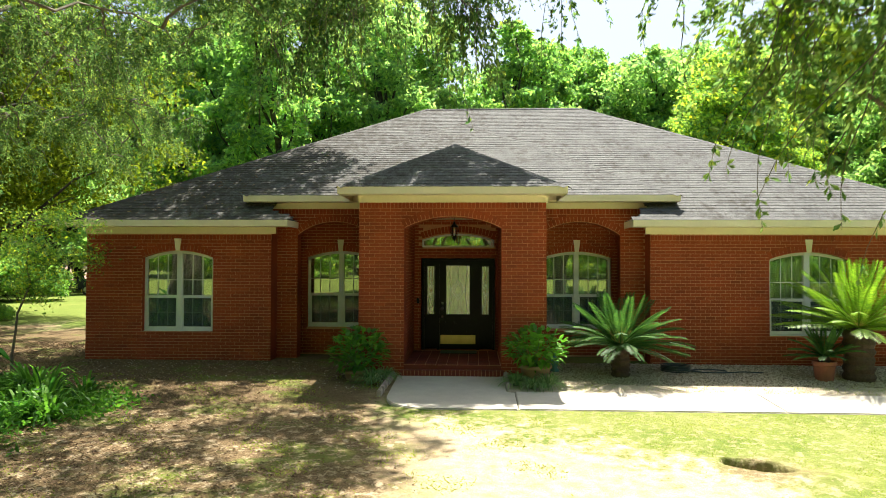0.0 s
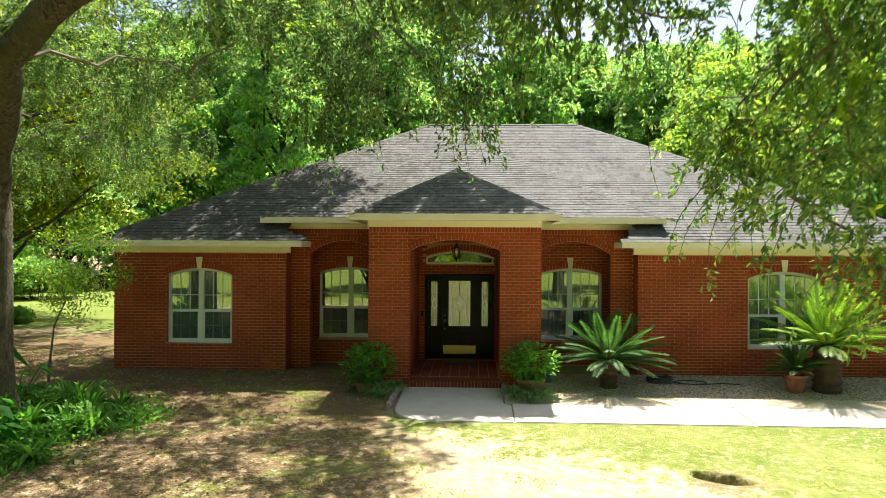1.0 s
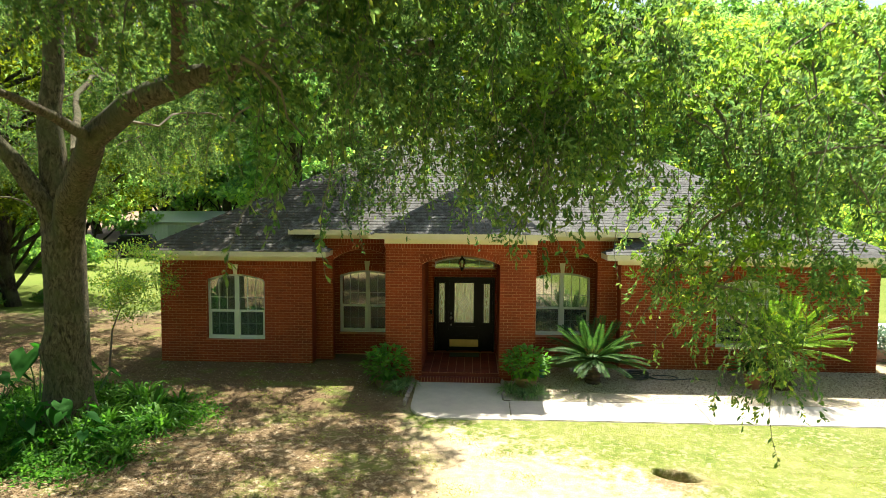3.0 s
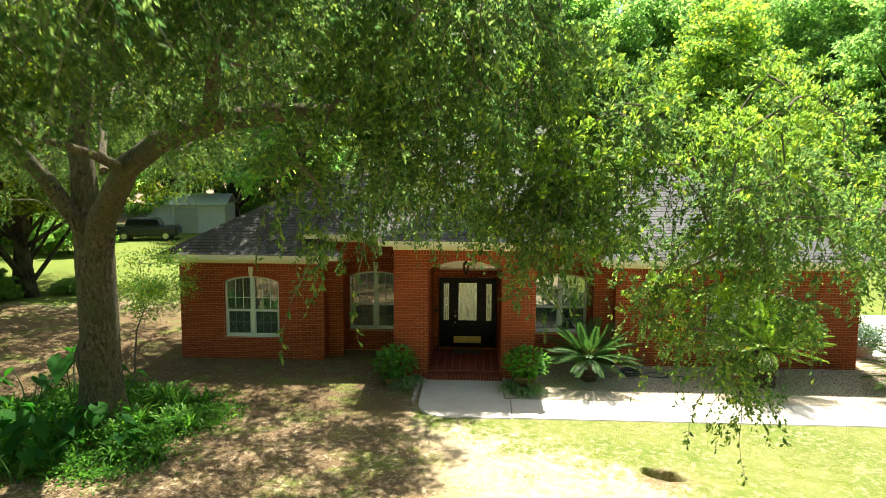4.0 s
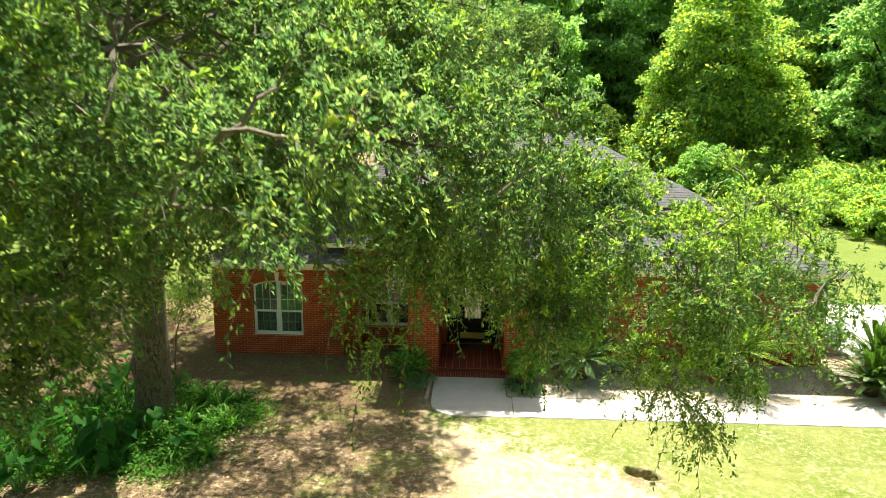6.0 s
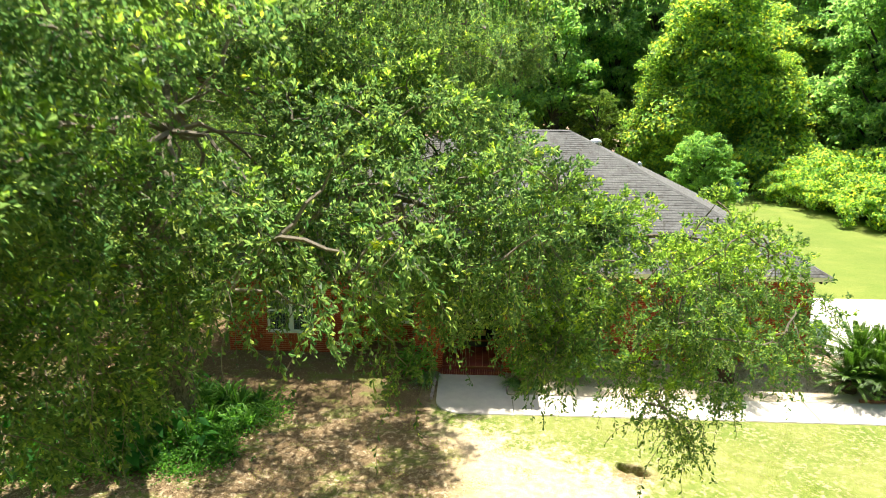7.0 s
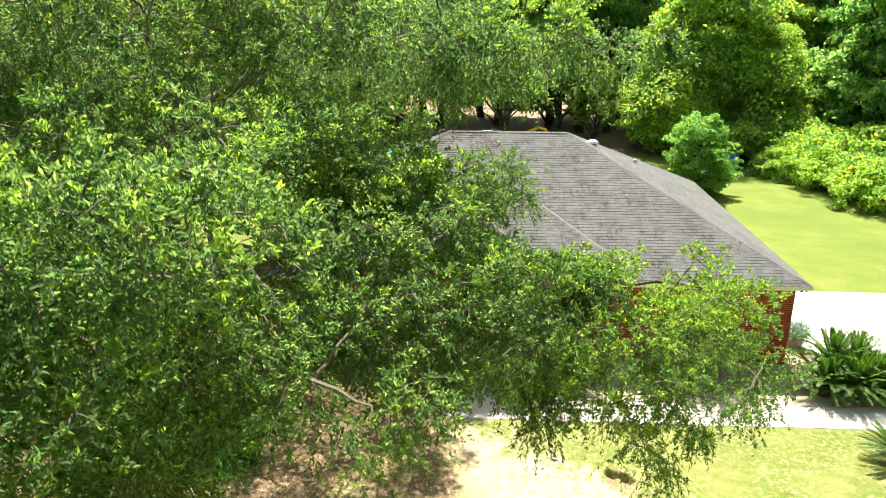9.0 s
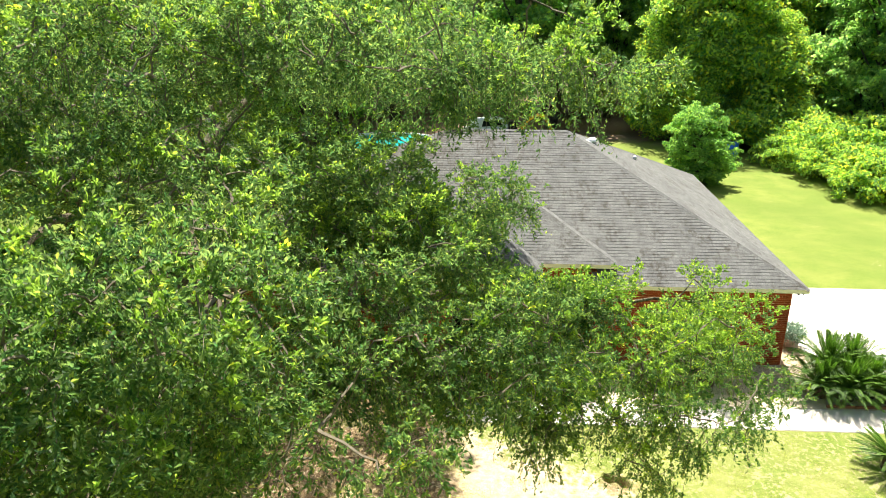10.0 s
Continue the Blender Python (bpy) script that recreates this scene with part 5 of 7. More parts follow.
def build_tree(name, label, rng, height, spread, leafmat, clear=0.35, lobes=16, leaves=11000, leaf=0.17, lean=0.0, flat=1.0, rounded=False, tuft=(0.30, 0.52)):
    """A woodland tree: tapered trunk, limbs, and a crown of clumped leaves."""
    tree = thing(name, label, "tree")
    wood = Solid()
    top = np.array((lean * height, 0.0, height * 0.86))
    stem = bent((0, 0, -0.3), top, rng, 9, 0, 0.18)
    r = 0.018 * height + 0.06
    wood.tube(stem, np.linspace(r, r * 0.15, 9), 8)
    cs, rs = [], []
    for i in range(lobes):
        u = ((i + 0.5) / lobes) ** 1.2
        h = height * (clear + (0.95 - clear) * u)
        k = math.sin(math.pi * (0.2 + 0.68 * u)) ** 0.6 if rounded else 0.08 + 0.92 * (1 - u) ** 0.6
        a = i * 2.4 + rng.uniform(-0.5, 0.5)
        d = spread * k * rng.uniform(0.45, 0.95)
        c = np.array((d * math.cos(a) + lean * h, d * math.sin(a), h + rng.uniform(-0.3, 0.3)))
        cs.append(c)
        rs.append(spread * rng.uniform(0.28, 0.46) * np.array((1, 1, 0.62 * flat)))
        j = stem[min(int(8 * max(h - 0.12 * height, 0.2) / (height * 0.86)), 8)]
        wood.tube(bent(j, c, rng, 5, 0.06, 0.2), np.linspace(r * 0.35, r * 0.06, 5), 5, False)
    subs = 11
    p, face, way = domes(rng, cs, rs, subs, leaves // (lobes * subs), tuft)
    part("trunk", wood.mesh("trunk", BARK_FAR, True), BARK_FAR, tree)
    part("crown", leaf_mesh("crown", p, way, leaf, leaf * 0.6, leafmat, rng, facing=face), leafmat, tree, kind="stuff")
    return tree


def build_shrub(name, label, rng, size, height, leafmat, leaves=7000, leaf=0.12, lobes=10, category="shrub"):
    """A mound of leafy stems."""
    sh = thing(name, label, category)
    wood = Solid()
    cs, rs = [], []
    for i in range(lobes):
        a = i * 2.4
        d = size * math.sqrt((i + 0.3) / lobes) * 0.75
        c = np.array((d * math.cos(a), d * math.sin(a), height * rng.uniform(0.35, 0.7) * (1.1 - 0.5 * d / size)))
        q = np.array((size * 0.42, size * 0.42, height * 0.34))
        wood.tube(bent((c[0] * 0.3, c[1] * 0.3, -0.1), c, rng, 5, 0.05, 0.2), np.linspace(0.03, 0.008, 5), 5, False)
        cs.append(c)
        rs.append(q)
    p, face, way = domes(rng, cs, rs, 16, leaves // (lobes * 16), (0.22, 0.42))
    k = p[:, 2] > 0.0
    p, face, way = p[k], face[k], way[k]
    part("stems", wood.mesh("stems", BARK_FAR), BARK_FAR, sh)
    part("foliage", leaf_mesh("foliage", p, way, leaf, leaf * 0.6, leafmat, rng, facing=face), leafmat, sh, kind="stuff")
    return sh


build_oak()
rng = np.random.default_rng(21)
kinds = [
    build_tree("woodland_tree", "tall leafy broadleaf tree at the wood's edge", rng, 17, 4.6, WOOD_LEAF, 0.2, 22, 15000, 0.36),
    build_tree("woodland_tree", "tall leafy broadleaf tree at the wood's edge", rng, 20, 5.2, WOOD_LEAF_COOL, 0.25, 24, 16000, 0.38),
    build_tree("woodland_tree", "slender bright green woodland tree", rng, 15, 3.4, WOOD_LEAF, 0.22, 18, 12000, 0.31, 0.04),
    build_tree("woodland_tree", "broad dark green woodland tree", rng, 14, 5.0, WOOD_LEAF_COOL, 0.15, 20, 15000, 0.36),
    build_tree("pine_tree", "tall pine with an open crown", rng, 23, 3.6, WOOD_LEAF_COOL, 0.55, 14, 7000, 0.26, 0.02, 0.6),
    build_tree("vine_covered_tree", "tree smothered in yellow-green vines", rng, 17, 6.6, VINE_LEAF, 0.06, 44, 58000, 0.34, tuft=(0.42, 0.66)),
    build_tree("yard_tree", "spreading bright green tree beside the lawn", rng, 13, 6.0, YARD_LEAF, 0.3, 30, 34000, 0.20, rounded=True),
    build_tree("orchard_tree", "small round bright green tree behind the house", rng, 6.4, 2.7, WOOD_LEAF, 0.05, 56, 44000, 0.18, rounded=True, tuft=(0.22, 0.40)),
]
shrubs = [
    build_shrub("thicket", "tangled green thicket at the wood's edge", rng, 3.6, 3.6, VINE_LEAF, 14000, 0.25, 14, "thicket"),
    build_shrub("thicket", "tangled green thicket at the wood's edge", rng, 3.2, 3.0, WOOD_LEAF, 12000, 0.25, 12, "thicket"),
]
used = set()


def plant(src, x, y, turn=0.0, size=1.0, group=""):
    m = Matrix.Translation((x, y, float(ground_z(x, y)) - 0.05)) @ Matrix.Rotation(radians(turn), 4, "Z")
    if src.name in used:
        src.scale, old = (size,) * 3, src.scale.copy()
        ob = copy_thing(src, m)
        src.scale = old
    else:
        used.add(src.name)
        ob = src
        ob.scale = (size,) * 3
        ob.matrix_basis = m @ Matrix.Diagonal((size, size, size, 1))
    if group:
        tagged(ob, group=group)
    return ob


V, P = kinds[5], kinds[4]
# the vine-covered giant and its neighbours to the right behind the house
for src, x, y, t, s in ((V, 22.3, 46, 0, 1.15), (V, 29, 52, 100, 0.95), (V, 19.6, 47.5, 50, 0.8), (V, 20.6, 44.5, 210, 0.64), (V, 27, 45, 170, 0.68), (P, 29, 60, 40, 1.0), (P, 24, 68, 140, 1.05), (P, 40, 60, 200, 1.0), (kinds[1], 15.5, 60, 0, 1.1), (kinds[0], 9, 63, 90, 1.35), (kinds[2], 12.5, 60, 30, 1.45), (kinds[1], 36, 44, 60, 1.05), (kinds[1], 33, 38, 10, 1.0)):
    plant(src, x, y, t, s, "woodland trees")
ring = random.Random(5)
for k, (n, r0) in enumerate(((16, 0), (17, 8), (18, 18))):
    for i in range(n):
        x = -46 + 96 * (i + ring.uniform(0.1, 0.9)) / n
        y = 58 + r0 + ring.uniform(-2.5, 2.5)
        if k == 0 and -1 < x < 32:
            continue
        pick = ring.choice((0, 1, 2, 3, 1, 0))
        tall = ring.uniform(1.3, 1.6) if x < 9 else (ring.uniform(22, 25) + 3 * k) / (17, 20, 15, 14)[pick]
        plant(kinds[pick], x, y, ring.uniform(0, 360), tall, "woodland trees")
# the right-hand edge of the wood
for k in (0, 1):
    for i in range(11):
        y = 14 + 4.4 * i
        plant(kinds[ring.choice((0, 1, 3))], 35 + 7 * k + 0.05 * y + ring.uniform(-2, 2), y, ring.uniform(0, 360), ring.uniform(1.1, 1.4), "woodland trees")
# the left-hand side
for x, y, k, s in ((-17.6, 8.4, 6, 1.05), (-20.5, 11.5, 6, 0.95), (-16, 36, 2, 1.35), (-29, 33, 3, 1.2), (-27, 12, 1, 1.0), (-12.5, 30, 2, 1.3), (-21, 43, 0, 1.3), (-30, 22, 3, 1.2), (-36, 30, 1, 1.2), (-27, 47, 0, 1.3), (-13, 46, 0, 1.35), (-8.5, 52, 1, 1.3), (-18, 42, 1, 1.2), (-35, 40, 0, 1.3), (-33, 6, 3, 1.1), (-24, 2, 0, 0.9), (-38, -6, 1, 1.0), (-44, 14, 0, 1.1)):
    plant(kinds[k], x, y, ring.uniform(0, 360), s, "woodland trees")
# the far side of the lawn behind the camera
for i in range(16):
    plant(kinds[ring.choice((0, 1, 3))], -72 + 9 * i + ring.uniform(-2, 2), -78 + ring.uniform(-4, 4), ring.uniform(0, 360), ring.uniform(0.9, 1.2), "woodland trees")
for x, y, k, s in ((26.6, 24, 0, 0.95), (26.0, 29, 0, 0.85), (28.2, 19.5, 1, 1.0), (25.0, 34, 0, 0.8), (28.5, 35, 0, 1.2), (30, 26, 1, 1.3), (30.5, 15, 1, 1.1), (34, 12, 1, 1.2), (31.5, 31, 0, 1.5), (27.5, 41, 0, 1.3), (32.5, 20, 0, 1.4), (29, 30, 0, 1.25), (-40, 40, 1, 1.5), (-22, 46, 1, 1.2), (-32, 28, 0, 1.2), (-24, 22, 1, 0.8)):
    plant(shrubs[k], x, y, ring.uniform(0, 360), s, "thickets")
for x, y, k, s in ((-20.2, 8.6, 1, 0.42), (-18.6, 7.6, 1, 0.3), (-22.0, 7.4, 0, 0.5), (-16.6, 9.2, 1, 0.24)):
    plant(shrubs[k], x, y, ring.uniform(0, 360), s, "thickets")
for i in range(18):
    plant(shrubs[i % 2], -68 + 8 * i + ring.uniform(-2, 2), -72 + ring.uniform(-3, 3), ring.uniform(0, 360), ring.uniform(1.5, 2.0), "thickets")
for x, y, k in ((-24, -31, 1), (-13, -30, 1), (-3.5, -30.5, 1), (6, -29.5, 1), (15.5, -30.5, 1), (26, -32, 1), (-8, -39, 0), (2, -40, 1), (12, -39, 0)):
    plant(kinds[k], x, y, 30 * x, 1.0, "woodland trees")
plant(kinds[2], 3.6, 47, 60, 1.6, "woodland trees")
plant(kinds[2], 8.0, 52, 200, 1.55, "woodland trees")
plant(kinds[7], 15.6, 27.0, 20, 0.86)
plant(build_tree("small_tree", "small olive-green tree at the wood's edge", rng, 8.2, 2.8, OLIVE_LEAF, 0.3, 24, 18000, 0.18, flat=1.2, rounded=True, tuft=(0.2, 0.36)), 11.8, 48.5)


# ---- gravel, litter, grass ----
def scatter_stones(name, n, xr, yr, size, material, rng, lift=0.0):
    """Small stones, each an eight-faced lump."""
    x, y = rng.uniform(*xr, n), rng.uniform(*yr, n)
    c = np.stack([x, y, ground_z(x, y) + lift], -1)
    o = np.array([(1, 0, 0), (0, 1, 0), (-1, 0, 0), (0, -1, 0), (0, 0, 0.8), (0, 0, -0.8)], float)
    r = size * rng.uniform(0.5, 1.3, (n, 1, 1)) * rng.uniform(0.6, 1.2, (n, 6, 1))
    a = rng.uniform(0, 6.28, n)
    m = np.zeros((n, 3, 3))
    m[:, 0, 0] = m[:, 1, 1] = np.cos(a)
    m[:, 0, 1], m[:, 1, 0], m[:, 2, 2] = -np.sin(a), np.sin(a), 1
    v = c[:, None] + np.einsum("kj,nij->nki", o, m) * r
    f = np.array([(0, 1, 4), (1, 2, 4), (2, 3, 4), (3, 0, 4), (1, 0, 5), (2, 1, 5), (3, 2, 5), (0, 3, 5)])
    return mesh_from(name, v.reshape(-1, 3), (np.arange(n)[:, None, None] * 6 + f).reshape(-1, 3), material)


rng = np.random.default_rng(4)
bed = slab("ground_gravel", [(13.2, -2.54), (13.2, -1.4), (11.2, -0.02), (1.815, -0.02), (1.815, -1.15), (1.02, -1.15), (1.02, -2.52)], lambda x, y: float(ground_z(x, y)) + 0.008, 0.08, GRAVEL, 0)
tagged(bed, "grey gravel bed along the house wall", "gravel bed", kind="structure")
ob = part("gravel", scatter_stones("gravel", 15000, (1.06, 11.2), (-1.95, -0.03), 0.022, PEBBLE, rng, 0.014), PEBBLE)
tagged(ob, "loose grey gravel stones below the house wall", "gravel", kind="stuff")
ob = part("gravel", scatter_stones("gravel", 900, (-7.8, -1.1), (-2.4, -0.05), 0.017, PEBBLE, rng, 0.0), PEBBLE)
tagged(ob, "sparse gravel and grit in the shade", "gravel", kind="stuff")


def litter(n, xr, yr, size, rng, thin=None):
    x, y = rng.uniform(*xr, n), rng.uniform(*yr, n)
    if thin is not None:
        k = thin(x, y) > rng.uniform(0, 1, n)
        x, y = x[k], y[k]
    p = np.stack([x, y, ground_z(x, y) + 0.012 + 0.01 * rng.random(len(x))], -1)
    w = np.stack([rng.normal(size=len(x)), rng.normal(size=len(x)), rng.normal(size=len(x)) * 0.18], -1)
    return leaf_mesh("fallen_leaves", p, w, size, size * 0.45, LITTER, rng, 0.5, 2.5)


def litter_share(x, y):
    n = 0.5 + 0.5 * np.sin(1.7 * x + 0.6 * y) * np.sin(1.3 * y - 0.8 * x)
    return np.clip(1.05 - (x + 0.15 * y + 4.9) / 3.8, 0, 1) * (0.25 + 0.75 * n) * ~((x > -1.1) & (y > -3.8)) * ~((x > -7.95) & (y > -0.05))


ob = part("fallen_leaves", litter(110000, (-17, 3), (-11, 3), 0.050, rng, litter_share), LITTER)
tagged(ob, "dry brown fallen leaves under the oak", "leaf litter", kind="stuff")
n = 900
x, y = rng.uniform(-8, 0.5, n), rng.uniform(-0.4, 3.2, n)
k = (rng.random(n) < np.clip(-x / 6, 0.05, 1)) & ~((x > -4.6) & (y < 3.0))
x, y = x[k], y[k]
z = EZ + np.minimum((y - EY0) * PITCH, (x - EX0) * PITCH) + 0.02
p = np.stack([x, y, z], -1)
w = np.stack([rng.normal(size=len(x)), 0.6 * rng.normal(size=len(x)), 0.25 * rng.normal(size=len(x))], -1)
ob = part("roof_debris", leaf_mesh("roof_debris", p, w, 0.09, 0.03, LITTER, rng, 0.5, 2.0), LITTER)
tagged(ob, "fallen leaves and twigs caught on the roof", "leaf litter", kind="stuff")


def patchy(x, y):
    return 0.5 + 0.25 * np.sin(2.1 * x + 1.1 * y) + 0.25 * np.sin(2.7 * y - 1.3 * x + 0.7 * np.sin(3 * x))


def grass(n, xr, yr, tall, rng, share):
    x, y = rng.uniform(*xr, n), rng.uniform(*yr, n)
    k = share(x, y) > rng.uniform(0, 1, n)
    x, y = x[k], y[k]
    p = np.stack([x, y, ground_z(x, y) - 0.005], -1)
    w = np.stack([rng.normal(size=len(x)), rng.normal(size=len(x)), np.full(len(x), 0.5)], -1)
    return leaf_mesh("grass", p, w, tall, 0.011, GRASS, rng, 0.1, 0.0)


def lawn_share(x, y):
    edge = np.clip((x + 1.4 * y + 6.8) / 4.4, 0, 1)
    hole = ((x - 3.79) / 0.5) ** 2 + ((y + 6.15) / 0.38) ** 2 > 1
    return edge * np.clip(0.1 + 1.3 * patchy(x, y) * (0.4 + 0.6 * patchy(2.7 * y, 2.3 * x)), 0, 1) * hole


def tuft_share(x, y):
    return np.clip(patchy(1.9 * x, 2.3 * y) - 0.52, 0, 1) * 2.4 * ~((x > -1.15) & (y > -3.85))


ob = part("grass", grass(150000, (-1.5, 13.3), (-9.5, -3.72), 0.026, rng, lawn_share), GRASS)
tagged(ob, "sunlit short lawn grass with thin patches", "grass", kind="stuff")
ob = part("grass", grass(46000, (-7, 1.5), (-9.5, -1.4), 0.05, rng, tuft_share), GRASS)
tagged(ob, "sparse grass tufts in shaded soil", "grass", kind="stuff")
ob = part("grass", grass(9000, (1.2, 13), (-2.5, -2.0), 0.05, rng, lambda x, y: patchy(2 * x, y) * 0.5), GRASS)
tagged(ob, "weedy grass along the garden walk", "grass", kind="stuff")


# ---- plants ----
def frond_mesh(length, rise, rng, pairs=50, leaflet=0.15, curl=1.0, mat=CYCAD_LEAF):
    """A feather-like cycad leaf that leaves the crown along +x."""
    t = np.linspace(0, 1, 12)
    x = length * (t * math.cos(rise) * (1 - 0.08 * t))
    z = length * (t * math.sin(rise) - curl * 0.42 * t ** 2.2)
    line = np.stack([x, 0 * t, z], -1)
    s = Solid().tube(line, np.linspace(0.012, 0.004, 12), 4, False)
    k = np.linspace(0.12, 0.99, pairs)
    v, f = [], []
    for sgn in (-1, 1):
        for u in k:
            b = np.array([np.interp(u, t, line[:, i]) for i in range(3)])
            d = np.array([np.interp(min(u + 0.03, 1), t, line[:, i]) for i in range(3)]) - b
            d = unit(d if np.linalg.norm(d) > 1e-6 else line[-1] - line[-2])
            up = unit(np.cross(d, (0, 1, 0)) * -1)
            L = leaflet * (0.35 + 0.65 * math.sin(math.pi * min(u * 0.85 + 0.12, 1))) * rng.uniform(0.9, 1.1)
            way = unit(d * 0.55 + np.array((0, sgn, 0)) * 0.8 + up * 0.28)
            w = d * 0.0085
            s.add([b - w, b + way * L * 0.5 - w + up * 0.004, b + way * L, b + way * L * 0.5 + w + up * 0.004], [(0, 1, 2, 3)])
    return s.mesh("frond", mat)


def cycad(at, label, fronds, length, trunk_h, trunk_r, rng, upright=0.5, cone=False, pot=None, group="cycads", mat=CYCAD_LEAF, bend=1.0, feather=0.115):
    """A sago palm: scaly trunk, rings of stiff fronds."""
    c = thing("cycad", label, "cycad", at, group)
    prof = [(trunk_r * 1.05, -0.05), (trunk_r, 0.0)]
    for i in range(6):
        z = trunk_h * (i + 0.5) / 6
        prof += [(trunk_r * rng.uniform(1.0, 1.12), z), (trunk_r * rng.uniform(0.9, 0.96), z + trunk_h * 0.08)]
    prof += [(trunk_r * 0.75, trunk_h + 0.03), (0.0, trunk_h + 0.07)]
    part("trunk", Solid().lathe((0, 0, 0), prof, 14).mesh("trunk", CORK), CORK, c, "scaly brown trunk")
    if pot:
        part("pot", Solid().lathe((0, 0, 0), [(pot * 0.7, -0.05), (pot * 0.75, 0.0), (pot * 0.95, 0.28), (pot * 1.05, 0.30), (pot * 1.05, 0.36), (pot * 0.92, 0.36), (pot * 0.88, 0.28), (0, 0.27)], 18).mesh("pot", POT_RED), POT_RED, c, "reddish terracotta pot")
    if cone:
        s = Solid()
        for i in range(40):
            a = i * 2.4
            r = 0.13 * math.sqrt(i / 40)
            b = np.array((r * math.cos(a), r * math.sin(a), trunk_h + 0.10))
            s.tube([b, b + (0.5 * b[0], 0.5 * b[1], 0.16), b + (0.9 * b[0], 0.9 * b[1], 0.34 - r)], [0.02, 0.018, 0.005], 4, False)
        part("cone", s.mesh("cone", CONE), CONE, c, "tan woolly crown centre")
    rings = [frond_mesh(length * k, r * upright, rng, leaflet=length * feather, curl=cu * bend, mat=mat) for k, r, cu in ((0.82, 2.5, 0.3), (0.95, 1.9, 0.5), (1.0, 1.3, 0.6), (1.0, 0.8, 0.6), (0.9, 0.4, 0.5))]
    for i in range(fronds):
        ring = min(int(5 * (i / fronds) ** 0.8), 4)
        fr = part("frond", rings[ring], mat, c)
        fr.location = (0, 0, trunk_h + 0.02)
        fr.rotation_euler = (radians(rng.uniform(-14, 14)), radians(rng.uniform(-7, 7)), i * 2.39996 + rng.uniform(-0.2, 0.2))
    return c


def gz(x, y, lift=0.0):
    return (x, y, float(ground_z(x, y)) + lift)


rng = np.random.default_rng(9)
cycad(gz(3.2, -1.2), "sago palm with green fronds and a tan crown in gravel", 64, 1.55, 0.55, 0.17, rng, 0.46, True)
cycad(gz(7.55, -1.3), "large sago palm with upright bright green fronds", 64, 1.8, 0.92, 0.26, rng, 0.55, True, mat=CYCAD_NEW, bend=0.85)
cycad(gz(6.9, -1.35), "small potted sago palm beside a larger one", 26, 0.85, 0.42, 0.10, rng, 0.55, False, 0.2)
for x, y, n, length, lift in ((10.95, -1.8, 96, 1.55, 0.32), (11.75, -1.95, 110, 1.6, 0.38), (12.5, -1.75, 96, 1.55, 0.35), (11.4, -1.2, 90, 1.6, 0.75), (12.2, -1.1, 80, 1.5, 0.7), (13.0, -2.1, 70, 1.4, 0.3)):
    cycad(gz(x, y), "bushy sago palm in a cluster beside the driveway", n, length, lift, 0.2, rng, 0.68, mat=CYCAD_DARK, bend=1.25, feather=0.075)
cycad(gz(11.25, -5.3), "sago palm at the edge of the lawn", 100, 1.25, 0.35, 0.2, rng, 0.7, mat=CYCAD_DARK, feather=0.08)


def broad_leaves(name, base, way, length, width, material, rng, n=5):
    """Broad pointed leaves of eight faces each, arched and folded."""
    m = len(base)
    way = unit(way)
    side = unit(np.cross(way, (0.02, 0.05, 1.0)))
    nrm = np.cross(side, way)
    length = np.broadcast_to(length, m) * rng.uniform(0.75, 1.2, m)
    width = np.broadcast_to(width, m) * rng.uniform(0.8, 1.15, m)
    t = np.linspace(0, 1, n)
    prof = np.array([0.08, 0.86, 1.0, 0.62, 0.02])[:n]
    rows = []
    for u, w in zip(t, prof):
        mid = base + way * (length * u)[:, None] - np.array((0, 0, 1)) * (length * 0.35 * u * u)[:, None]
        off = side * (width * w / 2)[:, None]
        lift = nrm * (width * w * 0.16)[:, None]
        rows.append(np.stack([mid - off + lift, mid, mid + off + lift], 1))
    v = np.stack(rows, 1)
    f = []
    for i in range(n - 1):
        for j in range(2):
            a = i * 3 + j
            f.append((a, a + 1, a + 4, a + 3))
    f = (np.arange(m)[:, None, None] * (3 * n) + np.array(f)[None]).reshape(-1, 4)
    return mesh_from(name, v.reshape(-1, 3), f, material, True)


def potted_shrub(at, label, size, height, rng):
    """A leafy hydrangea-like shrub in a tapered pot."""
    c = thing("potted_shrub", label, "potted plant", at, "shrubs by the porch")
    part("pot", Solid().lathe((0, 0, 0), [(0.19, -0.03), (0.2, 0.0), (0.27, 0.25), (0.295, 0.26), (0.3, 0.32), (0.27, 0.32), (0.25, 0.27), (0, 0.26)], 20).mesh("pot", POT_TAN, True), POT_TAN, c, "tan ribbed plant pot")
    n = 420
    p = ball(rng, n, 0.28) * np.array((size, size, height * 0.5)) + np.array((0, 0, 0.30 + height * 0.48))
    p = p[p[:, 2] > 0.24]
    out = unit(p - np.array((0, 0, 0.35)))
    stem = Solid()
    for q in p[::9]:
        stem.tube(bent((0, 0, 0.26), q, rng, 4, 0, 0.2), [0.008, 0.006, 0.005, 0.003], 4, False)
    part("stem", stem.mesh("stem", PETIOLE), PETIOLE, c)
    part("foliage", broad_leaves("foliage", p, out + rng.normal(size=p.shape) * 0.45, 0.16, 0.10, SHRUB_LEAF, rng), SHRUB_LEAF, c, "broad glossy green leaves", "stuff")
    return c


potted_shrub(gz(-1.72, -1.62, -0.14), "bushy green potted shrub in the porch's shade", 0.54, 0.80, rng)
potted_shrub(gz(1.55, -1.75), "bushy bright green shrub in a tan pot", 0.56, 0.70, rng)


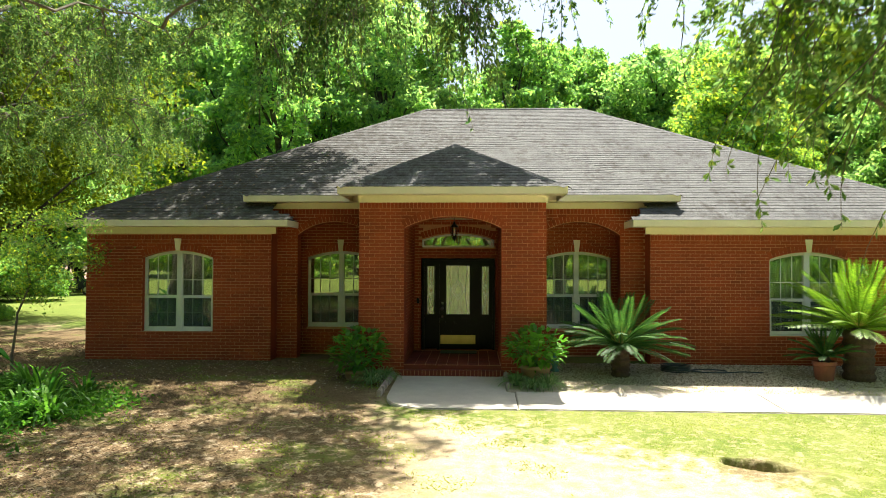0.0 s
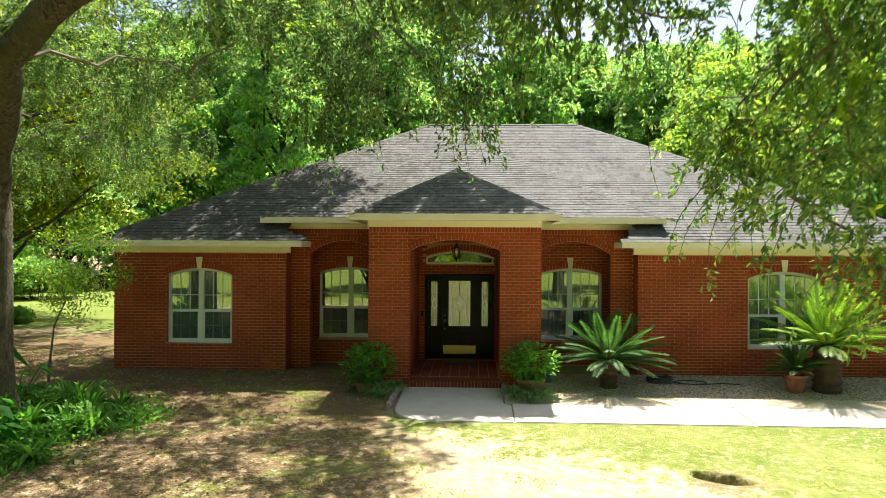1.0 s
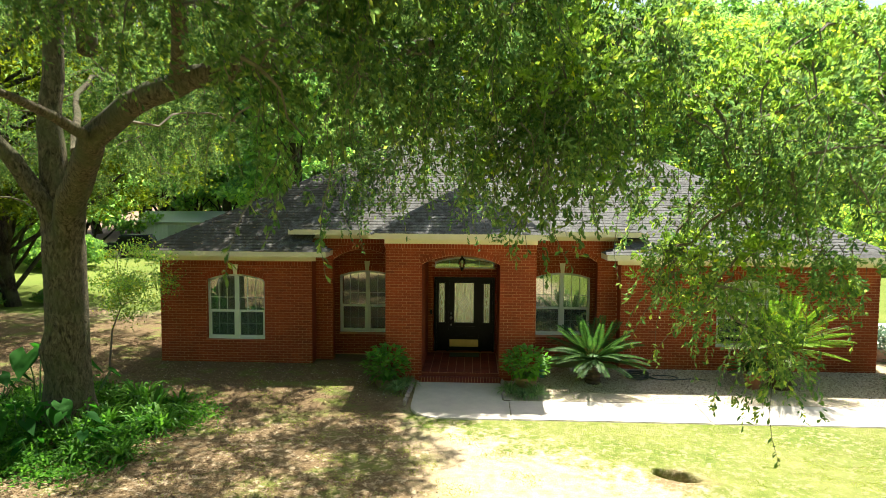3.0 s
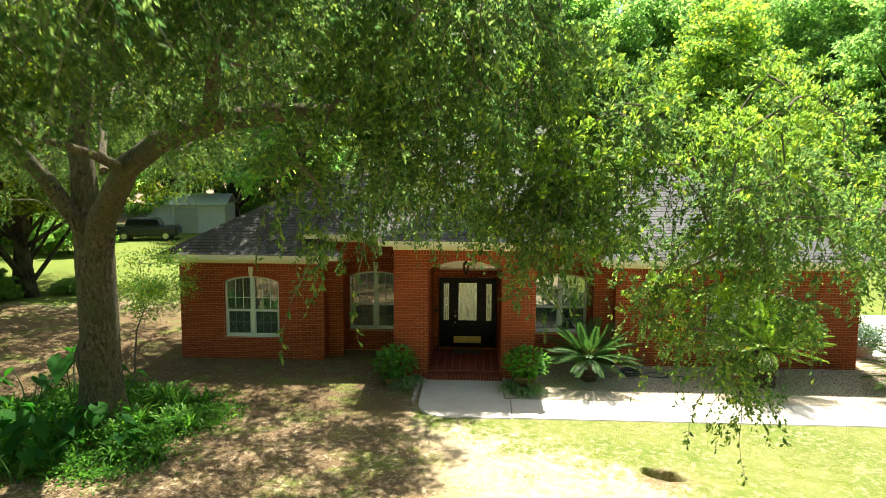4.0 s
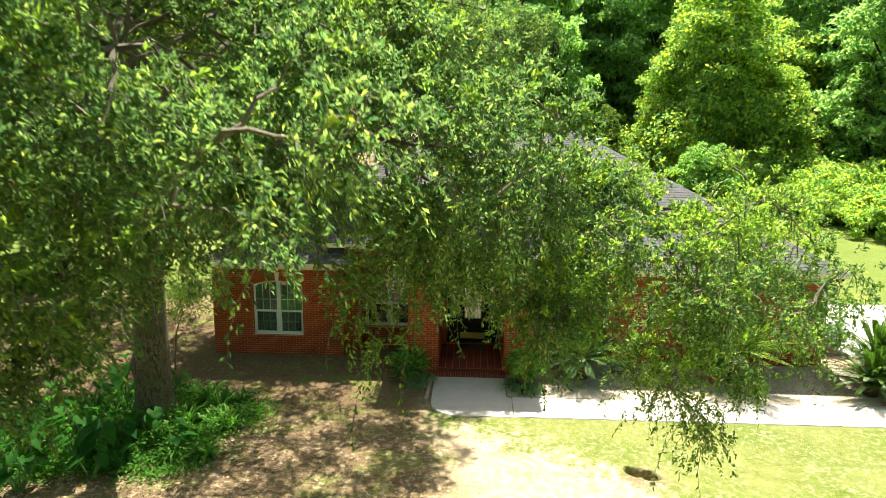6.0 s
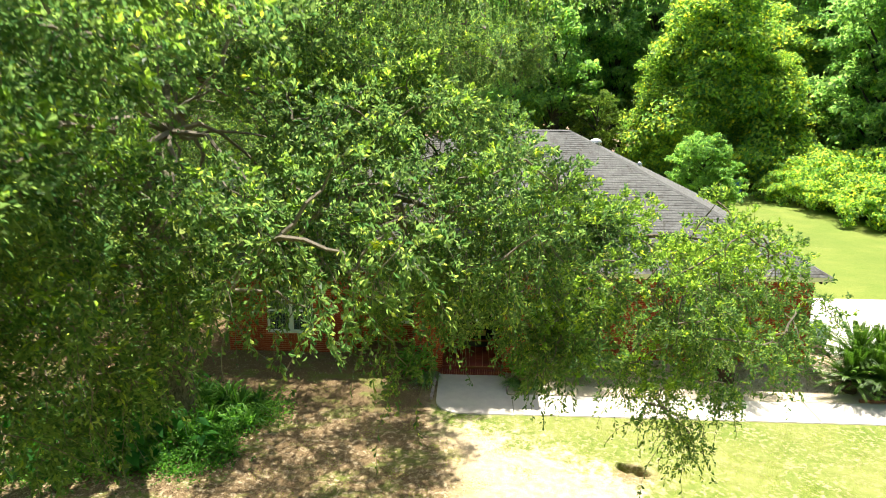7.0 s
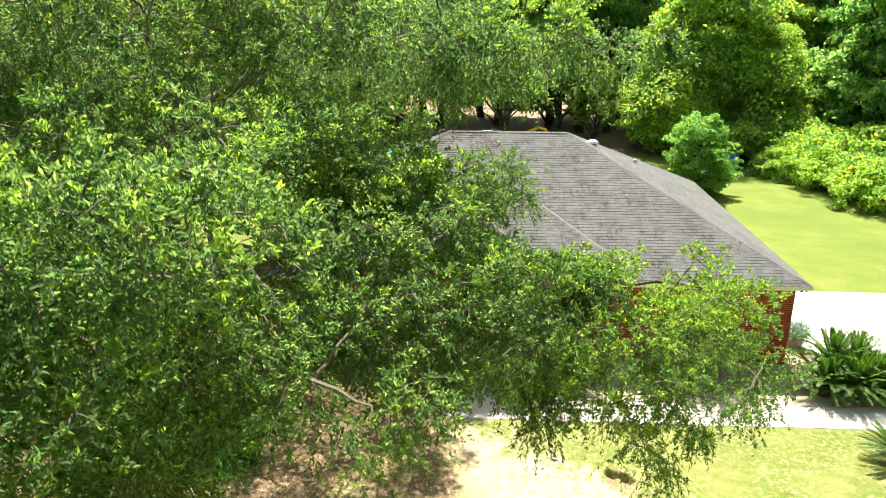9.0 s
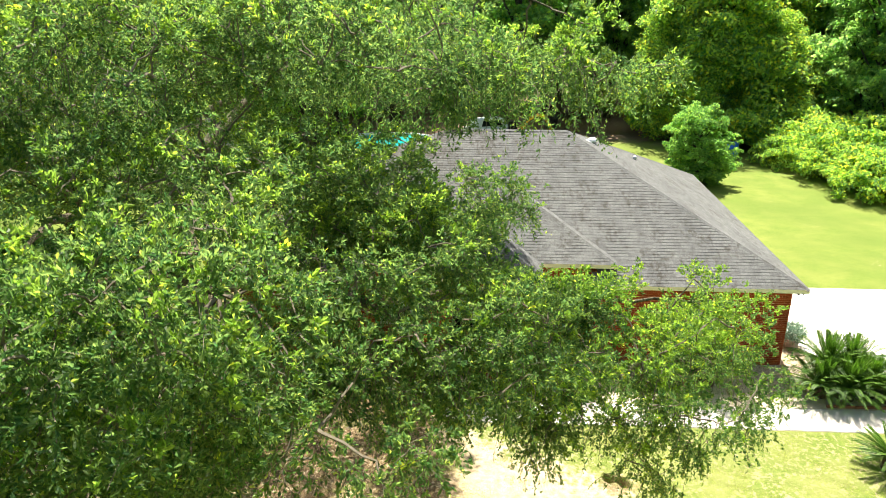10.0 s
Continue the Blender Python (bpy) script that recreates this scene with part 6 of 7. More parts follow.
def clump(at, name, label, category, blades, length, width, material, rng, arch=0.6, group=""):
    """A tuft of arching strap leaves."""
    c = thing(name, label, category, at, group)
    s = []
    for i in range(blades):
        a = rng.uniform(0, 6.28)
        L = length * rng.uniform(0.65, 1.1)
        k = rng.uniform(0.3, 1.0) * arch
        t = np.linspace(0, 1, 5)
        r = 0.04 + L * k * t
        z = L * (t * (1.15 - 0.4 * k) - (0.35 + 0.55 * k) * t ** 2.3)
        w = width * np.array([0.7, 1, 0.95, 0.7, 0.05]) / 2
        d = np.array((math.cos(a), math.sin(a)))
        e = np.array((-d[1], d[0]))
        left = np.stack([r * d[0] + w * e[0], r * d[1] + w * e[1], z], -1)
        right = np.stack([r * d[0] - w * e[0], r * d[1] - w * e[1], z], -1)
        s.append(np.stack([left, right], 1).reshape(-1, 3))
    v = np.vstack(s)
    f = (np.arange(blades)[:, None, None] * 10 + np.array([(0, 1, 3, 2), (2, 3, 5, 4), (4, 5, 7, 6), (6, 7, 9, 8)])).reshape(-1, 4)
    part("foliage", mesh_from("foliage", v, f, material), material, c, kind="stuff")
    return c


for x, y, s in ((-1.42, -2.0, 0.38), (-1.25, -1.6, 0.3), (1.18, -2.05, 0.33), (1.72, -2.2, 0.36), (1.45, -2.3, 0.28)):
    clump(gz(x, y), "liriope_clump", "variegated grassy clump edging the entry slab", "ornamental grass", 240, s * 1.45, 0.018, LIRIOPE, rng, 0.9, "grassy clumps")


def elephant_ear(at, label, stems, height, leaf, rng):
    """Large arrow-shaped leaves on tall stalks."""
    c = thing("elephant_ear", label, "plant", at, "elephant ears")
    leaf *= 0.8
    for i in range(stems):
        a = rng.uniform(0, 6.28)
        r = height * rng.uniform(0.2, 0.55)
        h = height * rng.uniform(0.65, 1.05)
        tip = np.array((r * math.cos(a), r * math.sin(a), h))
        st = Solid().tube(bent((0.04 * math.cos(a), 0.04 * math.sin(a), -0.03), tip, rng, 6, 0.06, 0.1), np.linspace(0.022, 0.009, 6), 6, False)
        stalk = part("stalk", st.mesh("stalk", PETIOLE, True), PETIOLE, c)
        L = leaf * rng.uniform(0.7, 1.1)
        d = np.array((math.cos(a), math.sin(a), -0.55 + rng.uniform(-0.3, 0.3)))
        d = unit(d)
        side = unit(np.cross(d, (0, 0, 1)))
        n = np.cross(side, d)
        rows = []
        for u, w, back in ((-0.32, 0.36, 0.0), (-0.12, 0.74, 0.0), (0.08, 0.84, 0), (0.3, 0.74, 0), (0.55, 0.5, 0), (0.8, 0.2, 0), (1.0, 0.01, 0)):
            mid = tip + d * L * u - n * L * 0.10 * u * u
            inner = mid if u >= 0 else tip + d * L * 0.0
            half = side * L * w * 0.5
            lift = n * L * w * 0.10 * (1 + 0.3 * math.sin(9 * u))
            rows.append([mid - half + lift, inner, mid + half + lift])
        v = np.array(rows).reshape(-1, 3)
        f = [(3 * k + j, 3 * k + j + 1, 3 * k + j + 4, 3 * k + j + 3) for k in range(6) for j in range(2)]
        part("leaf", mesh_from("leaf", v, f, BROAD_LEAF, True), BROAD_LEAF, c)
    return c


for x, y, n, h, lf in ((-8.6, -4.1, 5, 1.55, 0.75), (-8.0, -7.0, 6, 0.7, 0.5), (-9.2, -7.6, 6, 0.8, 0.55), (-10.4, -7.3, 7, 0.9, 0.6), (-6.6, -5.9, 5, 0.55, 0.4), (-11.4, -6.4, 6, 1.0, 0.6), (-8.2, -6.1, 6, 0.8, 0.55), (-9.0, -6.2, 7, 0.9, 0.6), (-9.9, -5.9, 7, 1.0, 0.62), (-10.6, -4.4, 6, 1.1, 0.6), (-7.6, -5.2, 5, 0.8, 0.5), (-8.9, -5.7, 7, 0.95, 0.5), (-8.0, -5.7, 6, 0.75, 0.42), (-9.8, -5.2, 6, 1.1, 0.55), (-7.0, -5.5, 5, 0.7, 0.4), (-8.5, -6.6, 6, 0.75, 0.45), (-10.3, -6.3, 7, 1.1, 0.55), (-9.4, -7.0, 6, 0.9, 0.5), (-7.3, -6.3, 4, 0.5, 0.32), (-9.5, -4.2, 5, 1.0, 0.5), (-11.0, -5.2, 6, 1.0, 0.5), (-7.9, -3.5, 4, 0.9, 0.36)):
    elephant_ear(gz(x, y), "elephant ear plant with large dark green leaves", n, h, lf, rng)
for x, y, s, n in ((-6.3, -3.9, 1.15, 60), (-6.75, -3.5, 1.25, 60), (-6.9, -4.6, 0.95, 44), (-5.95, -3.4, 0.75, 36), (-6.2, -4.6, 0.8, 40), (-7.0, -5.2, 0.8, 40), (-5.8, -3.9, 0.6, 34), (-7.4, -3.3, 0.9, 40), (-8.9, -3.3, 1.0, 34), (-10.2, -4.5, 1.0, 34)):
    clump(gz(x, y), "fern", "bright green arching strap-leaved fern", "fern", n, s, 0.055, FERN_LEAF, rng, 0.75, "ferns under the oak")
bed = random.Random(12)
for i in range(16):
    a, d = bed.uniform(0, 6.28), math.sqrt(bed.random())
    x, y = -8.2 + 2.9 * d * math.cos(a), -5.0 + 2.2 * d * math.sin(a)
    if (x + 7.75) ** 2 + (y + 4.5) ** 2 > 0.8:
        clump(gz(x, y), "fern", "green arching fern under the oak", "fern", bed.randint(26, 44), bed.uniform(0.55, 0.95), 0.05, FERN_LEAF, rng, bed.uniform(0.6, 0.9), "ferns under the oak")
# ground cover under the oak
n = 30000
q = rng.normal(size=(n, 2))
q = q / np.linalg.norm(q, axis=1)[:, None] * np.sqrt(rng.random((n, 1)))
q *= (0.86 + 0.14 * np.sin(5 * np.arctan2(q[:, 1], q[:, 0])) + 0.10 * rng.normal(size=n))[:, None]
x, y = -8.4 + 3.4 * q[:, 0] - 0.25 * q[:, 1], -4.9 + 2.6 * q[:, 1] + 0.5 * q[:, 0]
hgt = 0.70 * (0.15 + 0.85 * patchy(2.3 * x, 2.6 * y)) * np.clip(1.05 - 0.75 * np.linalg.norm(q, axis=1), 0.05, 1)
p = np.stack([x, y, ground_z(x, y) + hgt * rng.random(n)], -1)
w = rng.normal(size=(n, 3)) * np.array((1, 1, 0.5)) + np.array((0, 0, 0.5))
ob = part("ground_cover", leaf_mesh("ground_cover", p, w, 0.11, 0.05, FERN_LEAF, rng), FERN_LEAF)
tagged(ob, "low leafy green ground cover round the oak", "ground cover", kind="stuff")


def sapling(at, height, rng, name="sapling", label="slender leafy sapling beside the brick wall", lean=(0.55, 0.2), mat=OAK_LEAF):
    c = thing(name, label, "sapling", at)
    s = Solid()
    top = np.array((lean[0] * 0.4, lean[1] * 0.4, height))
    stem = bent((0, 0, -0.05), top, rng, 8, 0, 0.25)
    s.tube(stem, np.linspace(0.028, 0.008, 8), 6)
    pts = []
    for i in range(24):
        b = stem[rng.integers(4, 8)]
        e = b + np.array((lean[0] * rng.uniform(0, 0.8), lean[1] * 0.5, 0)) + rng.normal(size=3) * np.array((0.38, 0.38, 0.22))
        s.tube(bent(b, e, rng, 5, 0.05, 0.25), np.linspace(0.009, 0.003, 5), 4, False)
        pts.append(e + rng.normal(size=(200, 3)) * np.array((0.2, 0.2, 0.12)))
    p = np.vstack(pts)
    part("stem", s.mesh("stem", TWIG), TWIG, c)
    part("foliage", leaf_mesh("foliage", p, rng.normal(size=p.shape) + np.array((0, 0, -0.2)), 0.075, 0.035, mat, rng), mat, c, kind="stuff")
    return c


sapling(gz(-8.6, -1.35), 2.9, rng, mat=VINE_LEAF)

# ---- small things by the house ----
s = Solid()
for k in range(5):
    a = np.linspace(0, 2 * np.pi, 25)
    s.tube(np.stack([(0.27 - 0.012 * (k % 2)) * np.cos(a), (0.27 - 0.012 * (k % 2)) * np.sin(a), 0 * a + 0.02 + 0.024 * k], -1), 0.012, 6, False)
a = np.linspace(0, 2 * np.pi, 25)
s.tube(np.stack([0.62 + 0.34 * np.cos(a), -0.05 + 0.2 * np.sin(a), 0 * a + 0.02], -1), 0.012, 6, False)
s.tube([(0.27, 0.0, 0.03), (0.45, -0.22, 0.02), (0.8, -0.28, 0.02), (1.25, -0.12, 0.02), (1.6, -0.22, 0.02)], 0.012, 6)
hose = thing("garden_hose", "dark green coiled garden hose on gravel", "garden hose", gz(4.35, -0.75, 0.02))
part("coil", s.mesh("coil", RUBBER, True), RUBBER, hose)

lamp = thing("porch_lantern", "black hanging porch lantern", "lantern", (0.02, -0.55, 3.05))
part("chain", Solid().tube([(0, 0, 0), (0, 0, -0.16)], 0.006, 6).lathe((0, 0, 0), [(0, 0), (0.05, -0.004), (0.04, -0.02), (0, -0.022)], 10).mesh("chain", BLACK), BLACK, lamp)
part("cap", Solid().lathe((0, 0, 0), [(0, -0.13), (0.02, -0.15), (0.03, -0.19), (0.075, -0.23), (0.085, -0.25), (0.0, -0.25)], 8).mesh("cap", BLACK), BLACK, lamp)
cage = Solid()
for i in range(6):
    t = i * math.pi / 3
    cage.tube([(0.075 * math.cos(t), 0.075 * math.sin(t), -0.25), (0.085 * math.cos(t), 0.085 * math.sin(t), -0.33), (0.045 * math.cos(t), 0.045 * math.sin(t), -0.46), (0.012 * math.cos(t), 0.012 * math.sin(t), -0.50)], 0.006, 5, False)
cage.lathe((0, 0, 0), [(0.0, -0.47), (0.05, -0.455), (0.03, -0.48), (0.012, -0.52), (0, -0.55)], 8)
part("cage", cage.mesh("cage", BLACK), BLACK, lamp)
LAMP_GLASS = mat_glass("lantern_glass", (0.85, 0.85, 0.8), 0.1, 0.1)
part("glass", Solid().lathe((0, 0, 0), [(0.066, -0.25), (0.074, -0.33), (0.038, -0.45), (0.0, -0.46)], 10).mesh("glass", LAMP_GLASS, True), LAMP_GLASS, lamp)

mat = thing("door_mat", "dark ribbed door mat before the door", "door mat", (0.08, 0.72, Z_FLOOR))
sm = Solid().box((-0.40, -0.22, 0.0), (0.40, 0.22, 0.012))
for i in range(20):
    sm.box((-0.38 + 0.0385 * i, -0.2, 0.012), (-0.36 + 0.0385 * i, 0.2, 0.02))
part("mat", sm.mesh("mat", RUBBER), RUBBER, mat)
bell = thing("door_bell", "small black door bell on the brick wall", "door bell", (-0.84, Y_BACK - 0.012, 1.25))
part("case", Solid().box((-0.03, -0.025, -0.06), (0.03, 0, 0.06)).mesh("case", BLACK), BLACK, bell)
part("button", Solid().lathe((0, 0, 0), [(0.0, 0.0), (0.014, 0.0), (0.012, 0.008), (0, 0.01)], 10).mesh("button", STEEL), STEEL, bell).rotation_euler = (radians(90), 0, 0)
bell.children[1].location = (0, -0.025, -0.02)

for i, (x, y) in enumerate([(-1.10 - 0.012 * k, -1.5 - 0.27 * k) for k in range(6)] + [(1.02, -1.45 - 0.26 * k) for k in range(4)]):
    e = thing("edging_stone", "pale weathered edging stone beside the slab", "edging stone", gz(x, y), "edging stones", turn=4 * math.sin(5 * i))
    bm = bmesh.new()
    bmesh.ops.create_cube(bm, size=1)
    bmesh.ops.scale(bm, vec=(0.075, 0.25, 0.16), verts=bm.verts)
    bmesh.ops.translate(bm, vec=(0, 0, 0.03), verts=bm.verts)
    bmesh.ops.bevel(bm, geom=bm.edges[:], offset=0.018, segments=2, affect="EDGES")
    part("stone", bm, STONE, e)

# scalloped red edging along the walk by the drive
scallop = []
for k in range(7):
    scallop.append((0.045 + 0.022 * math.sin(math.pi * (k + 0.5) / 7), -0.14 + 0.28 * k / 6))
bm_edge = Solid()
for (h0, x0), (h1, x1) in zip(scallop, scallop[1:]):
    bm_edge.prism([(x0, -0.06), (x1, -0.06), (x1, h1 + 0.03), (x0, h0 + 0.03)], 1, -0.03, 0.03)
edge_mesh = bm_edge.mesh("edging_block", POT_RED)
for i in range(8):
    ob = part("edging_block", edge_mesh, POT_RED)
    ob.location, ob.rotation_euler[2] = gz(11.05 + 0.29 * i, -2.45 - 0.015 * (i % 2)), 0.02 * math.sin(3 * i)
    tagged(ob, "scalloped terracotta edging block beside the garden walk", "edging block", group="edging blocks")

ornament = Solid().lathe((0, 0, 0), [(0, 0), (0.09, 0.0), (0.085, 0.04), (0.05, 0.06), (0.075, 0.14), (0.08, 0.2), (0.045, 0.26), (0.06, 0.31), (0.055, 0.36), (0.0, 0.39)], 14).mesh("garden_ornament", GLAZE, True)
ob = part("garden_ornament", ornament, GLAZE)
ob.location = gz(2.0, -0.85, 0.02)
tagged(ob, "small teal glazed garden ornament on gravel", "garden ornament")

flood = thing("flood_lamp", "black twin flood lamp under the eave corner", "lamp", (10.62, -0.2, 2.823), "flood lamps")
part("mount", Solid().lathe((0, 0, 0), [(0, 0), (0.05, 0), (0.05, -0.03), (0, -0.035)], 10).mesh("mount", BLACK), BLACK, flood)
for k in (-1, 1):
    part("lamp_head", Solid().tube([(0.02 * k, 0, -0.03), (0.05 * k, -0.02, -0.05), (0.10 * k, -0.06, -0.09)], [0.012, 0.035, 0.05], 10).mesh("lamp_head", BLACK), BLACK, flood)
copy_thing(flood, Matrix.Translation((-8.1, -0.2, 2.823)))

pot = thing("potted_plant", "pale flowering plant in a wire basket", "potted plant", gz(11.45, 1.45), "")
part("basket", Solid().lathe((0, 0, 0), [(0.2, 0), (0.22, 0.02), (0.27, 0.32), (0.29, 0.34), (0.25, 0.34), (0.2, 0.05), (0, 0.04)], 16).mesh("basket", STONE), STONE, pot)
p = ball(rng, 1500, 0.35) * np.array((0.46, 0.46, 0.38)) + np.array((0, 0, 0.56))
part("foliage", leaf_mesh("foliage", p, rng.normal(size=p.shape) + unit(p - np.array((0, 0, 0.4))), 0.09, 0.05, SILVERY, rng), SILVERY, pot, kind="stuff")

# roof vents
for x, y, z, r, h in ((4.8, 7.25, 6.27, 0.22, 0.26), (7.05, 9.15, 5.2, 0.09, 0.24)):
    v = thing("roof_vent", "grey metal vent on the roof slope", "roof vent", (x, y, z - 0.06))
    part("cap", Solid().lathe((0, 0, 0), [(r * 0.8, -0.1), (r * 0.8, h * 0.35), (r * 1.1, h * 0.4), (r * 1.12, h * 0.6), (r * 0.9, h * 0.85), (r * 0.5, h * 1.02), (0, h * 1.08)], 14).mesh("cap", TIN, True), TIN, v)
    part("flashing", Solid().turned((0, 0, 0.05), (r * 1.6, r * 1.6, 0.008), np.array(Euler((0, math.atan(0.539), 0)).to_matrix())).mesh("flashing", TIN), TIN, v)

# ---- things behind the house ----
pool = thing("swimming_pool", "round above-ground pool with teal water", "pool", (-7.0, 35.6, 0.0))
part("pool_wall", Solid().lathe((0, 0, 0), [(4.45, 0), (4.45, 1.2), (4.38, 1.2), (4.38, 0.05)], 40).mesh("pool_wall", PLASTIC), PLASTIC, pool)
part("rim", Solid().lathe((0, 0, 0), [(4.3, 1.2), (4.3, 1.23), (4.56, 1.23), (4.56, 1.19), (4.45, 1.19)], 40).mesh("rim", PLASTIC), PLASTIC, pool)
part("water", Solid().lathe((0, 0, 0), [(4.37, 1.05), (2.0, 1.05), (0.0, 1.05)], 40).mesh("water", TEAL), TEAL, pool, "teal green pool water")

shed = thing("shed", "white metal shed with a low gable roof", "shed", (-23.0, 37.5, 0.0), turn=8)
s = Solid().box((-3, -2, 0), (3, 2, 2.3))
for i in range(20):
    part("rib", Solid().box((-2.95 + 0.3 * i, -2.03, 0.05), (-2.83 + 0.3 * i, -2.0, 2.28)).mesh("rib", PLASTIC), PLASTIC, shed)
part("wall", s.mesh("wall", PLASTIC), PLASTIC, shed)
part("roof", Solid().hexa([(-3.2, -2.3, 2.25), (3.2, -2.3, 2.25), (3.2, 0, 3.05), (-3.2, 0, 3.05), (-3.2, -2.3, 2.31), (3.2, -2.3, 2.31), (3.2, 0, 3.11), (-3.2, 0, 3.11)]).hexa([(-3.2, 0, 3.05), (3.2, 0, 3.05), (3.2, 2.3, 2.25), (-3.2, 2.3, 2.25), (-3.2, 0, 3.11), (3.2, 0, 3.11), (3.2, 2.3, 2.31), (-3.2, 2.3, 2.31)]).mesh("roof", TIN), TIN, shed)
part("door", Solid().box((-0.9, -2.06, 0.05), (0.9, -2.03, 2.05)).mesh("door", TIN), TIN, shed)


def vehicle(name, label, category, at, turn, paint, L, W, H, boot=0.3):
    c = thing(name, label, category, at, turn=turn)
    bm = bmesh.new()
    bmesh.ops.create_cube(bm, size=1)
    bmesh.ops.scale(bm, vec=(L, W, H * 0.5), verts=bm.verts)
    bmesh.ops.translate(bm, vec=(0, 0, 0.3 + H * 0.25), verts=bm.verts)
    bmesh.ops.bevel(bm, geom=bm.edges[:], offset=0.14, segments=3, affect="EDGES")
    part("body", bm, paint, c)
    bm = bmesh.new()
    bmesh.ops.create_cube(bm, size=1)
    bmesh.ops.scale(bm, vec=(L * (0.86 - boot), W * 0.88, H * 0.42), verts=bm.verts)
    for v in bm.verts:
        if v.co.z > 0:
            v.co.x *= 0.78
            v.co.y *= 0.86
    bmesh.ops.translate(bm, vec=(-L * 0.04, 0, 0.3 + H * 0.68), verts=bm.verts)
    bmesh.ops.bevel(bm, geom=bm.edges[:], offset=0.08, segments=2, affect="EDGES")
    part("cabin", bm, paint, c)
    for k in (-1, 1):
        part("side_window", Solid().hexa([(-L * 0.27, k * W * 0.441, 0.36 + H * 0.52), (L * 0.20, k * W * 0.441, 0.36 + H * 0.52), (L * 0.20, k * W * 0.43, 0.36 + H * 0.52), (-L * 0.27, k * W * 0.43, 0.36 + H * 0.52), (-L * 0.23, k * W * 0.392, 0.3 + H * 0.82), (L * 0.15, k * W * 0.392, 0.3 + H * 0.82), (L * 0.15, k * W * 0.38, 0.3 + H * 0.82), (-L * 0.23, k * W * 0.38, 0.3 + H * 0.82)]).mesh("side_window", BLACK), BLACK, c)
        for u in (-0.31, 0.32):
            wh = part("wheel", Solid().tube([(0, -0.1, 0), (0, 0.1, 0)], 0.33, 18).mesh("wheel", RUBBER), RUBBER, c)
            wh.location = (u * L, k * (W / 2 - 0.1), 0.33)
            rim = part("rim", Solid().tube([(0, 0.02 + 0.085 * k, 0), (0, 0.02 * k + 0.092 * k, 0)], 0.2, 14).mesh("rim", STEEL), STEEL, wh)
    return c


vehicle("car", "dark parked car on the far lawn", "car", (-23.5, 30.5, 0), 12, CARPAINT, 4.5, 1.8, 1.45)
vehicle("van", "white parked van behind the house", "van", (1.5, 44.5, 0), 30, PLASTIC, 4.8, 1.9, 1.9, 0.1)

dig = thing("excavator", "yellow excavator parked at the wood's edge", "excavator", (3.3, 40.5, 0), turn=4, scale=0.9)
for k in (-0.8, 0.8):
    part("track", Solid().box((-1.3, k - 0.25, 0.08), (1.3, k + 0.25, 0.55)).box((-1.5, k - 0.24, 0.2), (1.5, k + 0.24, 0.43)).mesh("track", RUBBER), RUBBER, dig)
part("body", Solid().box((-1.5, -0.9, 0.62), (0.8, 0.9, 1.45)).mesh("body", YELLOW), YELLOW, dig)
part("cab", Solid().hexa([(-0.2, 0.0, 1.45), (0.8, 0.0, 1.45), (0.8, 0.9, 1.45), (-0.2, 0.9, 1.45), (-0.2, 0.05, 2.5), (0.5, 0.05, 2.5), (0.5, 0.85, 2.5), (-0.2, 0.85, 2.5)]).mesh("cab", BLACK), BLACK, dig)
part("boom", Solid().tube([(0.7, -0.2, 1.3), (1.6, -0.2, 2.7), (2.6, -0.2, 3.2), (3.4, -0.2, 3.0)], [0.2, 0.2, 0.16, 0.13], 4).mesh("boom", YELLOW), YELLOW, dig)
